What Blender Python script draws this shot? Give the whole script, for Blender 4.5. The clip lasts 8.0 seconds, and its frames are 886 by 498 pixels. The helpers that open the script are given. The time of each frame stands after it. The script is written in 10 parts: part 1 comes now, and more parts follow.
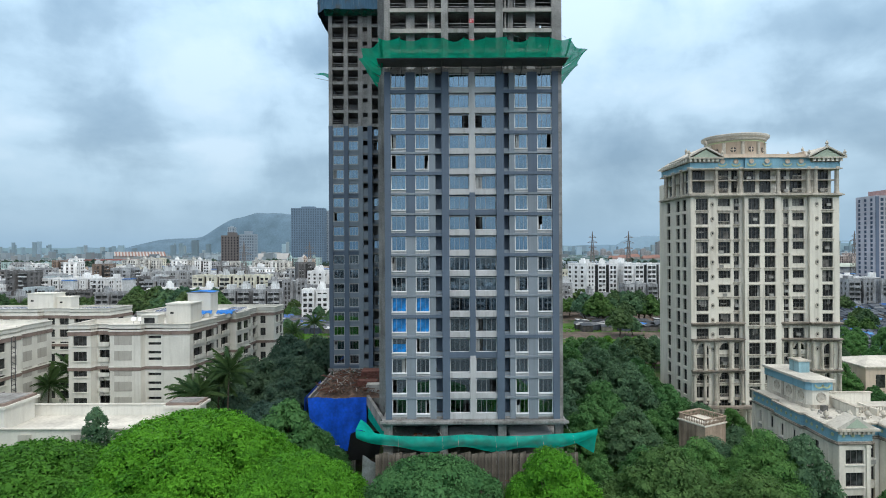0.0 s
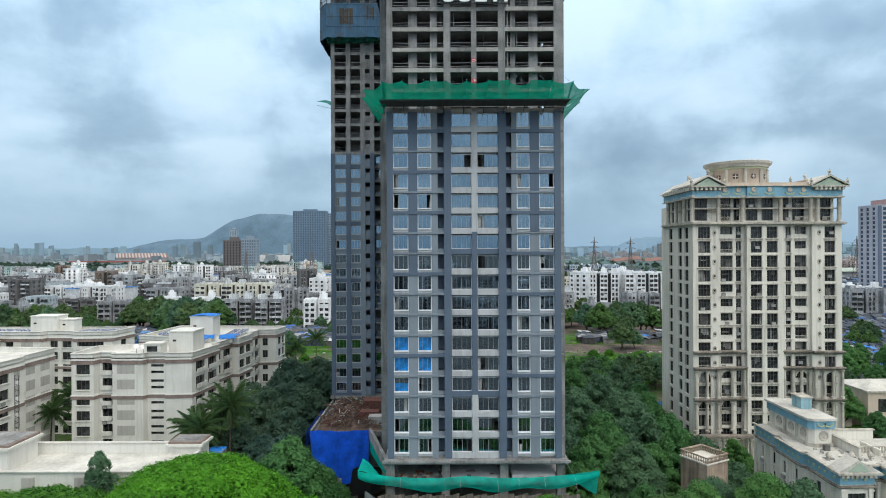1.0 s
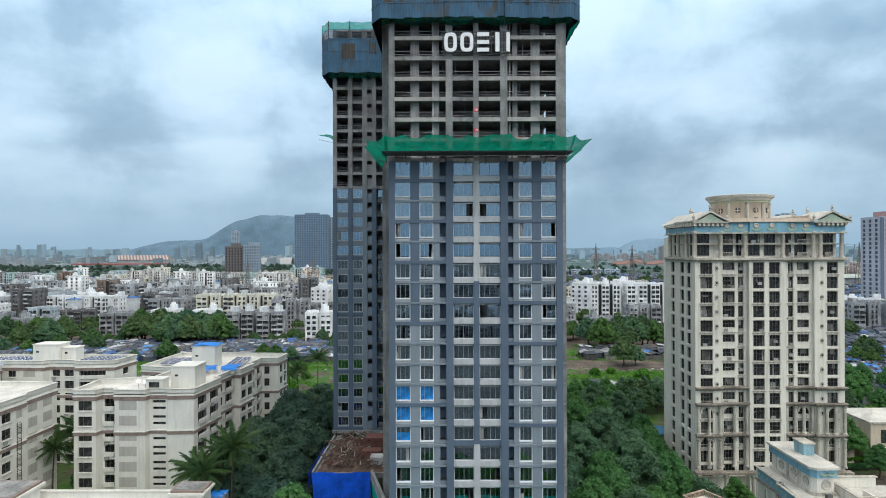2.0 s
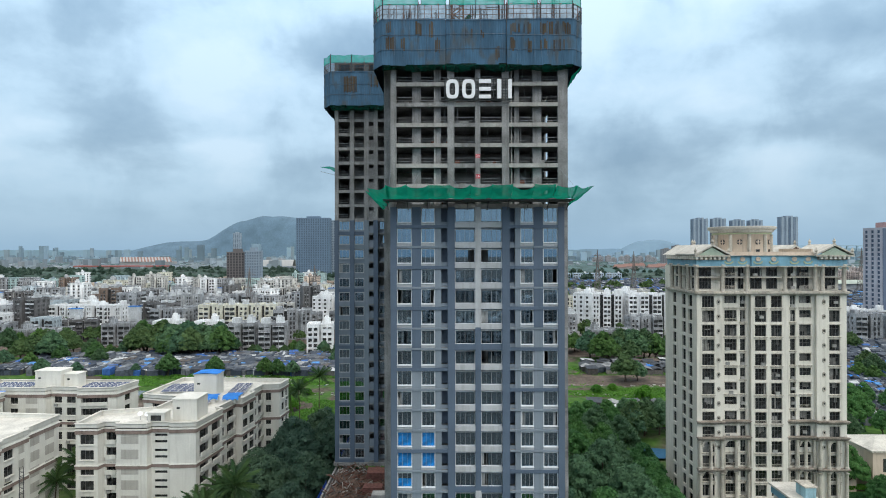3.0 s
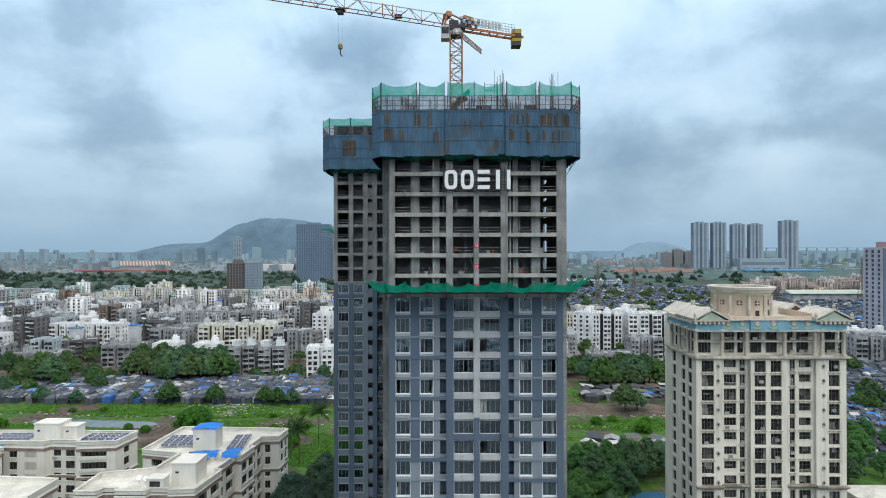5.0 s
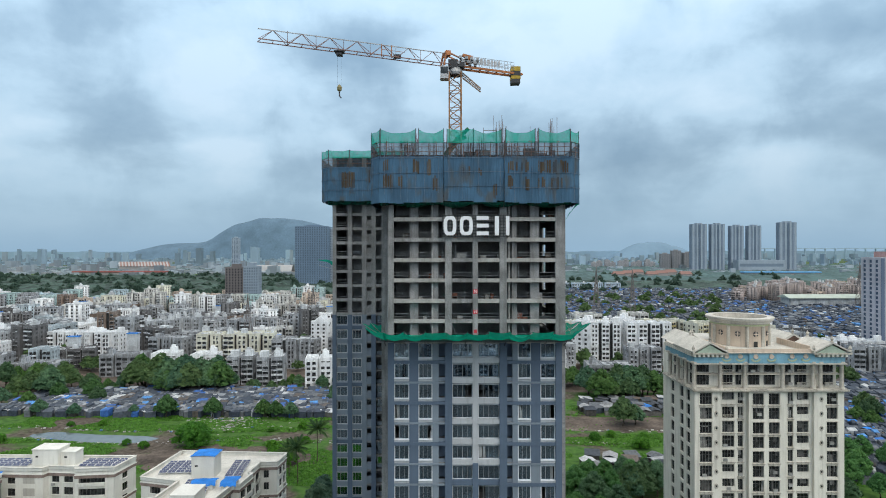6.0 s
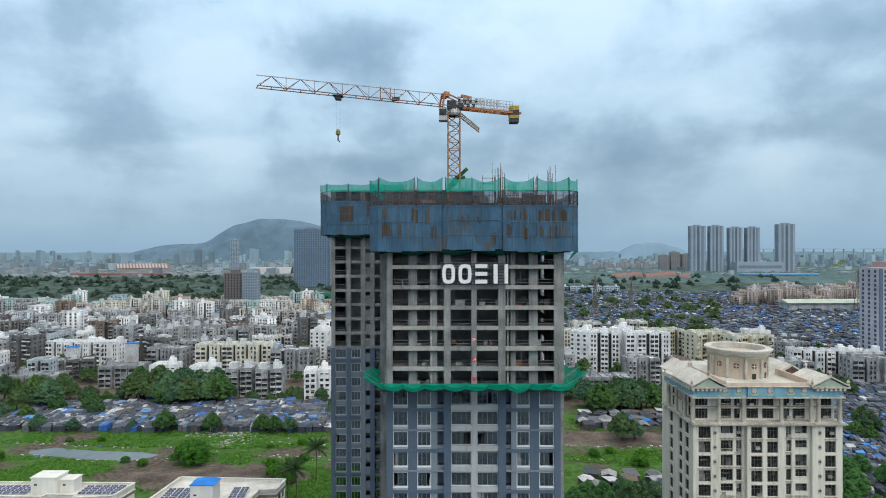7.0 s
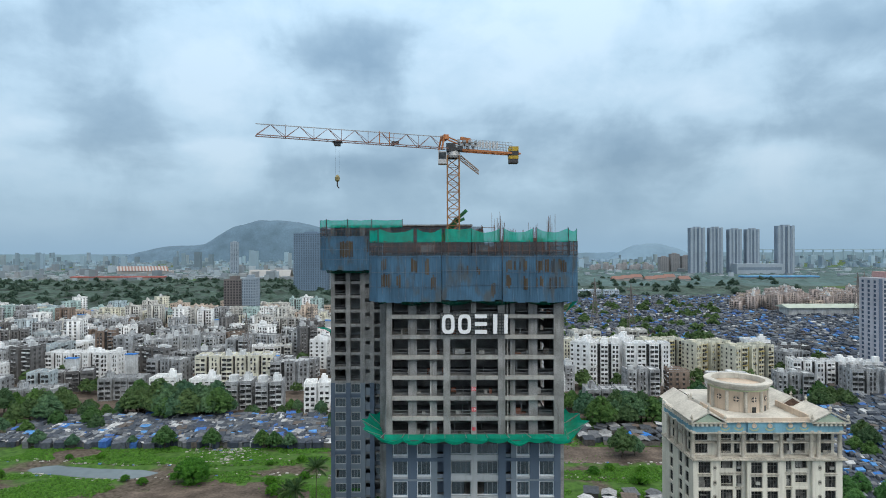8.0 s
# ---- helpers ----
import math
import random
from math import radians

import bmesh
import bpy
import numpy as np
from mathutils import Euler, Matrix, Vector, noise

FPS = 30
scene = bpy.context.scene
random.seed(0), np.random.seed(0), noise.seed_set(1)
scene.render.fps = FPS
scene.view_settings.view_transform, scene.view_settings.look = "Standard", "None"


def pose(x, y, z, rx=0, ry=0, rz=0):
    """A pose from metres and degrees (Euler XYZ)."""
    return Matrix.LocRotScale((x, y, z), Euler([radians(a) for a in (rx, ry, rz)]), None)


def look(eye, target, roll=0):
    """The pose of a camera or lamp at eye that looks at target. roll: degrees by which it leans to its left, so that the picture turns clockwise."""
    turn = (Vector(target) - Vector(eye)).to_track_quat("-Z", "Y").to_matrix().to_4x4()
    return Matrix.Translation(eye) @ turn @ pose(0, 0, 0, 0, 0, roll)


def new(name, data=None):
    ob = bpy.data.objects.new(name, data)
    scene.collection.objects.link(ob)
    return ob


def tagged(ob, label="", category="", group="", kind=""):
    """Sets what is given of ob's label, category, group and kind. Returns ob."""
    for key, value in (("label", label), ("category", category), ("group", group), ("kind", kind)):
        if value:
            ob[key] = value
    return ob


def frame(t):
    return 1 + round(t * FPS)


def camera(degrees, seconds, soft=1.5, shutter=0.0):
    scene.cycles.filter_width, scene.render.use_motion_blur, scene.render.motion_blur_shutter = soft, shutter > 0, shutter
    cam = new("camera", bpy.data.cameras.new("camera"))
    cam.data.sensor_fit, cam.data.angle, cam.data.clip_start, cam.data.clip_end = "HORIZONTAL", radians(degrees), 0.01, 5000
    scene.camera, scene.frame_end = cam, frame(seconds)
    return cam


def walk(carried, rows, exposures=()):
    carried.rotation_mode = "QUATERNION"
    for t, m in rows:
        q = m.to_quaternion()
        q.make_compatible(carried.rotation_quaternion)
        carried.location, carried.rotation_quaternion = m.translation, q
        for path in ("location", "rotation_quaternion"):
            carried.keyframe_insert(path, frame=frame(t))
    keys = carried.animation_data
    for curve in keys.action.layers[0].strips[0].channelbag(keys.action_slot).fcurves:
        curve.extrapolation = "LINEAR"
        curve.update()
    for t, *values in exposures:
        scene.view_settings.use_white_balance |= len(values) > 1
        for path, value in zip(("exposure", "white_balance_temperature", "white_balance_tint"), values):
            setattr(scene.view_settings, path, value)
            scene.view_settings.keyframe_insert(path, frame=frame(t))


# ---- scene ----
cam = camera(74.0, 8.0, soft=1.0)
METRES, EYE, TILT, LEAN, TURN = 54.0, 40.0, 0.0, 0.3, 0.0
ROWS = [
    (0.0, 0.0, 0.0, 0.0, 0.0, 0.0, -0.0),
    (0.5, -0.0017, -0.0021, 0.0473, 0.07, 0.02, -0.04),
    (1.0, -0.0017, -0.002, 0.1064, 0.16, 0.02, -0.05),
    (1.5, -0.0026, -0.0017, 0.1732, 0.23, 0.05, -0.07),
    (3.0, -0.0041, -0.0026, 0.3642, 0.45, 0.11, -0.18),
    (3.5, -0.0032, -0.0018, 0.4244, 0.5, 0.13, -0.15),
    (4.0, 0.0023, -0.0018, 0.4855, 0.55, 0.12, -0.14),
    (4.5, 0.0009, -0.0001, 0.5468, 0.53, 0.16, -0.14),
    (6.0, -0.0014, -0.0009, 0.7346, 0.35, 0.06, -0.24),
    (6.5, -0.0024, -0.0003, 0.8005, 0.29, 0.05, -0.23),
    (7.0, -0.0012, -0.0014, 0.8648, 0.25, 0.05, -0.22),
    (7.5, -0.0015, -0.0012, 0.9255, 0.22, 0.06, -0.17),
    (8.0, -0.0011, -0.0005, 0.9995, 0.22, 0.07, -0.12),
]
walk(cam, [(t, pose(0, 0, EYE, TILT, LEAN, TURN) @ pose(METRES * x, METRES * y, METRES * z, 90 + pitch, roll, yaw)) for t, x, y, z, yaw, pitch, roll in ROWS], [(0.0, 0.02), (3.0, 0.0), (5.0, -0.05), (8.0, -0.12)])

# ---- world and sun: overcast monsoon sky ----
def build_world():
    w = bpy.data.worlds.new("sky")
    scene.world = w
    w.use_nodes = True
    nt = w.node_tree
    nt.nodes.clear()
    N, L = nt.nodes.new, nt.links.new
    out, bg = N("ShaderNodeOutputWorld"), N("ShaderNodeBackground")
    L(bg.outputs[0], out.inputs[0])
    tc = N("ShaderNodeTexCoord")
    sep = N("ShaderNodeSeparateXYZ")
    L(tc.outputs["Generated"], sep.inputs[0])

    def m(op, a, b=None, clamp=False):
        n = N("ShaderNodeMath")
        n.operation, n.use_clamp = op, clamp
        for i, v in enumerate((a, b)):
            if v is None:
                continue
            if isinstance(v, (int, float)):
                n.inputs[i].default_value = v
            else:
                L(v, n.inputs[i])
        return n.outputs[0]

    z = m("MAXIMUM", sep.outputs[2], 0.0)
    # lumpy cloud layers, flattened towards the horizon
    com = N("ShaderNodeCombineXYZ")
    L(sep.outputs[0], com.inputs[0]), L(sep.outputs[1], com.inputs[1])
    L(m("ADD", m("MULTIPLY", m("POWER", z, 0.8), 2.1), CLOUD_SEED), com.inputs[2])

    def cloud(scale, detail, rough, dist, vec=com):
        n = N("ShaderNodeTexNoise")
        n.inputs["Scale"].default_value, n.inputs["Detail"].default_value = scale, detail
        n.inputs["Roughness"].default_value, n.inputs["Distortion"].default_value = rough, dist
        L(vec.outputs[0], n.inputs["Vector"])
        return n.outputs["Fac"]

    big, small = cloud(2.1, 2.0, 0.45, 0.0), cloud(4.6, 7.0, 0.5, 0.1)
    puffs = cloud(8.0, 6.0, 0.55, 0.3, tc)
    mixv = m("ADD", m("ADD", m("MULTIPLY", big, 0.32), m("MULTIPLY", small, 0.38)), m("MULTIPLY", puffs, 0.30))
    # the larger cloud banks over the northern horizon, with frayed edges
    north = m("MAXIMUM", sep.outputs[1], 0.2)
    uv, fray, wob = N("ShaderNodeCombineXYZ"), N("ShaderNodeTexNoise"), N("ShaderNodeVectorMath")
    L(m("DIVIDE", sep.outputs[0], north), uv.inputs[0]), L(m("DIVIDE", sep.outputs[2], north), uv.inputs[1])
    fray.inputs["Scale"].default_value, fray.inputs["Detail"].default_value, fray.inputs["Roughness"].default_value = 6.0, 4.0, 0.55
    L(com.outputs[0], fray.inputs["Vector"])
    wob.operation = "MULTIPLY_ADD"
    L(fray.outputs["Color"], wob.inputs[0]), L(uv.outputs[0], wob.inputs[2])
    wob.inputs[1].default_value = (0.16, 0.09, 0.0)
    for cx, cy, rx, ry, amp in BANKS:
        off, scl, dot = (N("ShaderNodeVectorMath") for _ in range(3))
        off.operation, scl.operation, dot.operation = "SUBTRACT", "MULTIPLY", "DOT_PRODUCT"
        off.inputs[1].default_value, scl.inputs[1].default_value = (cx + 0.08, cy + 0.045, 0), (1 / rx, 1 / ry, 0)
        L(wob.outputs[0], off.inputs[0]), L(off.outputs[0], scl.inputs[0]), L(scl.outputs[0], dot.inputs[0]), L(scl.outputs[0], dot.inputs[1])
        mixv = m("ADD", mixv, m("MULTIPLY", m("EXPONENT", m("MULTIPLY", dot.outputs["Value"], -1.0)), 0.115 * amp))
    ramp = N("ShaderNodeValToRGB")
    L(mixv, ramp.inputs[0])
    cr = ramp.color_ramp
    cr.elements[0].position, cr.elements[0].color = 0.36, (0.205, 0.318, 0.43, 1)
    cr.elements[1].position, cr.elements[1].color = 0.72, (0.50, 0.645, 0.765, 1)
    for pos, col in ((0.45, (0.28, 0.408, 0.525, 1)), (0.53, (0.405, 0.56, 0.69, 1)), (0.61, (0.485, 0.63, 0.752, 1))):
        e = cr.elements.new(pos)
        e.color = col
    # clear haze towards the horizon
    hz = N("ShaderNodeMixRGB")
    f = m("MULTIPLY", z, 7.5, True)
    L(f, hz.inputs[0])
    hz.inputs[1].default_value = (0.31, 0.478, 0.64, 1)
    L(ramp.outputs[0], hz.inputs[2])
    # overhead, above the open band near the horizon, the cloud deck is thick, white and bright
    wh = N("ShaderNodeMixRGB")
    L(m("MULTIPLY", m("SUBTRACT", z, 0.42), 3.0, True), wh.inputs[0])
    L(hz.outputs[0], wh.inputs[1])
    wh.inputs[2].default_value = (0.645, 0.64, 0.61, 1)
    hz = wh
    up = m("ADD", m("MULTIPLY", m("POWER", z, 1.3), ZENITH), 1.0)
    sky = N("ShaderNodeTexSky")
    sky.sky_type, sky.sun_disc = "NISHITA", False
    sky.sun_elevation, sky.sun_rotation = radians(SUN_EL), radians(SUN_ROT)
    sky.dust_density = 3.0
    sk = N("ShaderNodeMixRGB")
    sk.blend_type = "MULTIPLY"
    sk.inputs[0].default_value = 1.0
    L(hz.outputs[0], sk.inputs[1]), L(up, sk.inputs[2])
    add = N("ShaderNodeMixRGB")
    add.blend_type = "ADD"
    add.inputs[0].default_value = 0.02
    L(sk.outputs[0], add.inputs[1]), L(sky.outputs[0], add.inputs[2])
    L(add.outputs[0], bg.inputs[0])
    bg.inputs[1].default_value = 1.0


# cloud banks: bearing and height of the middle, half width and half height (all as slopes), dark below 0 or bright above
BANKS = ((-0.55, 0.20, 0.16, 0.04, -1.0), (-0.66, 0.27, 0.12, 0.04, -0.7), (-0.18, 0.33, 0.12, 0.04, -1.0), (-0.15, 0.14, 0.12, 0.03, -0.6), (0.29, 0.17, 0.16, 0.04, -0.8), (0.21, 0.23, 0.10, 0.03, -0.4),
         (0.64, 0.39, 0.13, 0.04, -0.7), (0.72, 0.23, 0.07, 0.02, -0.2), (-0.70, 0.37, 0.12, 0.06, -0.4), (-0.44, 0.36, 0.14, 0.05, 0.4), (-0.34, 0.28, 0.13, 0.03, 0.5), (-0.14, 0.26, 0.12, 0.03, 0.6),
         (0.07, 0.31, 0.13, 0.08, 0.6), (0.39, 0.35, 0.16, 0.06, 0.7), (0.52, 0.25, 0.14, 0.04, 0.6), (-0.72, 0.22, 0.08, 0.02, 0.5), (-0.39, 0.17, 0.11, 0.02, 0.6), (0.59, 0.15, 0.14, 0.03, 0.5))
CLOUD_SEED, ZENITH, SUN_EL, SUN_ROT = 3.55, 1.75, 41.0, 143.0
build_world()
sun = new("sun", bpy.data.lights.new("sun", "SUN"))
sun.data.energy, sun.data.angle, sun.data.color = 1.15, radians(45), (1.0, 0.94, 0.84)
sun.matrix_world = look((115, -152, 165), (0, 0, 0))
scene.view_settings.exposure = 0.0


# ---- materials ----
MATS = {}


def mat(name, base, rough=0.8, var=0.15, scale=0.6, fine=9.0, streak=0.0, bump=0.15, metal=0.0, rand=0.0, tint=None, spec=0.5, ob_random=None, grime=0.0):
    """Principled surface with coarse stains, fine grain, optional vertical streaks and random tint by object or island."""
    if name in MATS:
        return MATS[name]
    M = bpy.data.materials.new(name)
    M.use_nodes = True
    nt = M.node_tree
    N, L = nt.nodes.new, nt.links.new
    p = nt.nodes["Principled BSDF"]
    p.inputs["Roughness"].default_value = rough
    p.inputs["Metallic"].default_value = metal
    p.inputs["Specular IOR Level"].default_value = spec
    geo = N("ShaderNodeTexCoord")
    mp = N("ShaderNodeMapping")
    L(geo.outputs["Object"], mp.inputs[0])

    def noise_tex(sc, det, vec):
        n = N("ShaderNodeTexNoise")
        n.inputs["Scale"].default_value, n.inputs["Detail"].default_value = sc, det
        L(vec, n.inputs["Vector"])
        return n.outputs["Fac"]

    def mix(kind, fac, a, b):
        n = N("ShaderNodeMixRGB")
        n.blend_type = kind
        for i, v in enumerate((fac, a, b)):
            if isinstance(v, (int, float, tuple)):
                n.inputs[i].default_value = v
            else:
                L(v, n.inputs[i])
        return n.outputs[0]

    def ramp(v, lo, hi, a, b):
        n = N("ShaderNodeMapRange")
        L(v, n.inputs[0])
        for i, q in enumerate((lo, hi, a, b)):
            n.inputs[i + 1].default_value = q
        return n.outputs[0]

    col = (*base, 1)
    coarse, grain = noise_tex(scale, 4, mp.outputs[0]), noise_tex(fine, 3, mp.outputs[0])
    dark = tuple(c * (1 - 1.6 * var) if 1 - 1.6 * var > 0.1 else c * 0.1 for c in base) + (1,)
    light = tuple(min(1, c * (1 + 0.8 * var)) for c in base) + (1,)
    c = mix("MIX", ramp(coarse, 0.33, 0.67, 0, 1), dark if tint is None else (*tint, 1), light)
    c = mix("MULTIPLY", 1.0, c, mix("MIX", ramp(grain, 0.3, 0.7, 0, 1), (1 - var,) * 3 + (1,), (1 + var * 0.5,) * 3 + (1,)))
    if streak:
        ms = N("ShaderNodeMapping")
        ms.inputs["Scale"].default_value = (1.4, 1.4, 0.09)
        L(geo.outputs["Object"], ms.inputs[0])
        st = noise_tex(1.3, 5, ms.outputs[0])
        c = mix("MULTIPLY", ramp(st, 0.5, 0.72, 0, streak), c, (0.42, 0.4, 0.37, 1))
    if grime:
        mg = N("ShaderNodeMapping")
        mg.inputs["Scale"].default_value = (0.42, 0.42, 0.13)
        L(geo.outputs["Object"], mg.inputs[0])
        c = mix("MULTIPLY", ramp(noise_tex(1.0, 6, mg.outputs[0]), 0.46, 0.66, 0, grime), c, (0.36, 0.35, 0.34, 1))
    if rand:
        oi = N("ShaderNodeObjectInfo") if ob_random is None else N("ShaderNodeNewGeometry")
        src = oi.outputs["Random"] if ob_random is None else oi.outputs["Random Per Island"]
        c = mix("MULTIPLY", 1.0, c, mix("MIX", src, (1 - rand,) * 3 + (1,), (1 + rand * 0.6,) * 3 + (1,)))
    L(c, p.inputs["Base Color"])
    if bump:
        b = N("ShaderNodeBump")
        b.inputs["Strength"].default_value, b.inputs["Distance"].default_value = bump, 0.05
        L(grain, b.inputs["Height"])
        L(b.outputs[0], p.inputs["Normal"])
    MATS[name] = M
    return M


def hued(name, stops, rough=0.85, var=0.2, scale=3.0, spec=0.2, island=True, bump=0.0, metal=0.0):
    """Colour picked from stops by random island (or object), with noise over it."""
    if name in MATS:
        return MATS[name]
    M = bpy.data.materials.new(name)
    M.use_nodes = True
    nt = M.node_tree
    N, L = nt.nodes.new, nt.links.new
    p = nt.nodes["Principled BSDF"]
    p.inputs["Roughness"].default_value, p.inputs["Specular IOR Level"].default_value, p.inputs["Metallic"].default_value = rough, spec, metal
    src = N("ShaderNodeNewGeometry").outputs["Random Per Island"] if island else N("ShaderNodeObjectInfo").outputs["Random"]
    r = N("ShaderNodeValToRGB")
    r.color_ramp.interpolation = "CONSTANT"
    while len(r.color_ramp.elements) < len(stops):
        r.color_ramp.elements.new(0.5)
    for i, (pos, c) in enumerate(stops):
        r.color_ramp.elements[i].position, r.color_ramp.elements[i].color = pos, (*c, 1)
    L(src, r.inputs[0])
    tc, n = N("ShaderNodeTexCoord"), N("ShaderNodeTexNoise")
    n.inputs["Scale"].default_value, n.inputs["Detail"].default_value = scale, 4
    L(tc.outputs["Object"], n.inputs["Vector"])
    mr = N("ShaderNodeMapRange")
    for i, q in enumerate((0.3, 0.7, 1 - var * 1.5, 1 + var)):
        mr.inputs[i + 1].default_value = q
    L(n.outputs["Fac"], mr.inputs[0])
    mx = N("ShaderNodeMixRGB")
    mx.blend_type = "MULTIPLY"
    mx.inputs[0].default_value = 1
    L(r.outputs[0], mx.inputs[1]), L(mr.outputs[0], mx.inputs[2])
    L(mx.outputs[0], p.inputs["Base Color"])
    if bump:
        b = N("ShaderNodeBump")
        b.inputs["Strength"].default_value, b.inputs["Distance"].default_value = bump, 0.05
        L(n.outputs["Fac"], b.inputs["Height"]), L(b.outputs[0], p.inputs["Normal"])
    MATS[name] = M
    return M


def glass(name, tint, mirror, rough=0.02):
    """Coated window glass: part mirror, part clear with a tint."""
    M = bpy.data.materials.new(name)
    M.use_nodes = True
    nt = M.node_tree
    nt.nodes.clear()
    N, L = nt.nodes.new, nt.links.new
    out, mx, gl, tr, fr = N("ShaderNodeOutputMaterial"), N("ShaderNodeMixShader"), N("ShaderNodeBsdfGlossy"), N("ShaderNodeBsdfTransparent"), N("ShaderNodeFresnel")
    gl.inputs["Roughness"].default_value = rough
    gl.inputs["Color"].default_value = (0.64, 0.84, 1, 1)
    tr.inputs["Color"].default_value = (*tint, 1)
    fr.inputs["IOR"].default_value = 1.5
    ad = N("ShaderNodeMath")
    ad.use_clamp = True
    ad.inputs[1].default_value = mirror
    L(fr.outputs[0], ad.inputs[0]), L(ad.outputs[0], mx.inputs[0])
    L(tr.outputs[0], mx.inputs[1]), L(gl.outputs[0], mx.inputs[2]), L(mx.outputs[0], out.inputs[0])
    MATS[name] = M
    return M


def netting(name, base, cover, scale=6.0):
    """Woven mesh fabric: partly open, with denser and thinner folds."""
    M = bpy.data.materials.new(name)
    M.use_nodes = True
    nt = M.node_tree
    nt.nodes.clear()
    N, L = nt.nodes.new, nt.links.new
    out, mx, tr, di, tl, ad = (N("ShaderNode" + k) for k in ("OutputMaterial", "MixShader", "BsdfTransparent", "BsdfDiffuse", "BsdfTranslucent", "MixShader"))
    tc, n = N("ShaderNodeTexCoord"), N("ShaderNodeTexNoise")
    n.inputs["Scale"].default_value, n.inputs["Detail"].default_value = 0.8, 5
    L(tc.outputs["Object"], n.inputs["Vector"])
    mr = N("ShaderNodeMapRange")
    for i, q in enumerate((0.3, 0.7, cover - 0.12, min(1.0, cover + 0.12))):
        mr.inputs[i + 1].default_value = q
    L(n.outputs["Fac"], mr.inputs[0])
    cr = N("ShaderNodeMixRGB")
    cr.inputs[1].default_value, cr.inputs[2].default_value = (*[c * 0.72 for c in base], 1), (*[min(1, c * 1.2) for c in base], 1)
    L(n.outputs["Fac"], cr.inputs[0])
    L(cr.outputs[0], di.inputs[0]), L(cr.outputs[0], tl.inputs[0])
    ad.inputs[0].default_value = 0.4
    L(di.outputs[0], ad.inputs[1]), L(tl.outputs[0], ad.inputs[2])
    L(mr.outputs[0], mx.inputs[0]), L(tr.outputs[0], mx.inputs[1]), L(ad.outputs[0], mx.inputs[2])
    L(mx.outputs[0], out.inputs[0])
    MATS[name] = M
    return M


CONCRETE = mat("raw_concrete", (0.29, 0.29, 0.288), 0.9, 0.24, 0.35, 6.0, streak=0.75, bump=0.3)
CONCRETE_DARK = mat("grey_block_infill", (0.50, 0.49, 0.47), 0.95, 0.25, 0.5, 7.0)
BLUEGREY = mat("blue_grey_paint", (0.098, 0.137, 0.195), 0.7, 0.07, 0.25, 8.0, streak=0.15, bump=0.08)
MIDGREY = mat("mid_grey_paint", (0.217, 0.26, 0.306), 0.7, 0.07, 0.25, 8.0, streak=0.2, bump=0.08)
LIGHTGREY = mat("light_grey_paint", (0.50, 0.515, 0.535), 0.7, 0.08, 0.3, 8.0, streak=0.35, bump=0.08)
WHITE_FRAME = mat("white_coated_aluminium", (0.74, 0.755, 0.78), 0.4, 0.05, 1.0, 12.0, bump=0.0)
ROOM = mat("unlit_room_plaster", (0.52, 0.515, 0.50), 0.95, 0.2, 0.4, 5.0, rand=0.4)
CURTAIN = mat("pale_sheet_lining", (0.40, 0.42, 0.425), 0.9, 0.15, 0.8, 6.0, rand=0.35)
TOWER_GLASS = glass("coated_window_glass", (0.46, 0.54, 0.585), 0.27)
def stained_sheet(name, base, stain):
    """Mesh screen cloth: upright streaks of rust and dust over a plain colour, with fine upright threads."""
    M = bpy.data.materials.new(name)
    M.use_nodes = True
    nt = M.node_tree
    N, L = nt.nodes.new, nt.links.new
    p = nt.nodes["Principled BSDF"]
    p.inputs["Roughness"].default_value, p.inputs["Specular IOR Level"].default_value = 0.8, 0.2
    tc = N("ShaderNodeTexCoord")

    def streaks(sx, sz, scale, lo, hi):
        mp, n, r = N("ShaderNodeMapping"), N("ShaderNodeTexNoise"), N("ShaderNodeMapRange")
        mp.inputs["Scale"].default_value = (sx, sx, sz)
        n.inputs["Scale"].default_value, n.inputs["Detail"].default_value = scale, 4
        L(tc.outputs["Object"], mp.inputs[0]), L(mp.outputs[0], n.inputs["Vector"]), L(n.outputs["Fac"], r.inputs[0])
        r.inputs[1].default_value, r.inputs[2].default_value = lo, hi
        return r.outputs[0]

    def mixc(kind, f, a, b):
        n = N("ShaderNodeMixRGB")
        n.blend_type = kind
        for i, v in enumerate((f, a, b)):
            if isinstance(v, (int, float, tuple)):
                n.inputs[i].default_value = v
            else:
                L(v, n.inputs[i])
        return n.outputs[0]

    c = mixc("MIX", streaks(0.55, 0.22, 1.0, 0.35, 0.65), (*[q * 0.78 for q in base], 1), (*[q * 1.15 for q in base], 1))
    c = mixc("MIX", streaks(0.9, 0.3, 0.9, 0.53, 0.66), c, (*stain, 1))
    c = mixc("MULTIPLY", 1.0, c, mixc("MIX", streaks(7.0, 0.25, 1.6, 0.35, 0.65), (0.8, 0.8, 0.81, 1), (1.12, 1.11, 1.1, 1)))
    L(c, p.inputs["Base Color"])
    MATS[name] = M
    return M


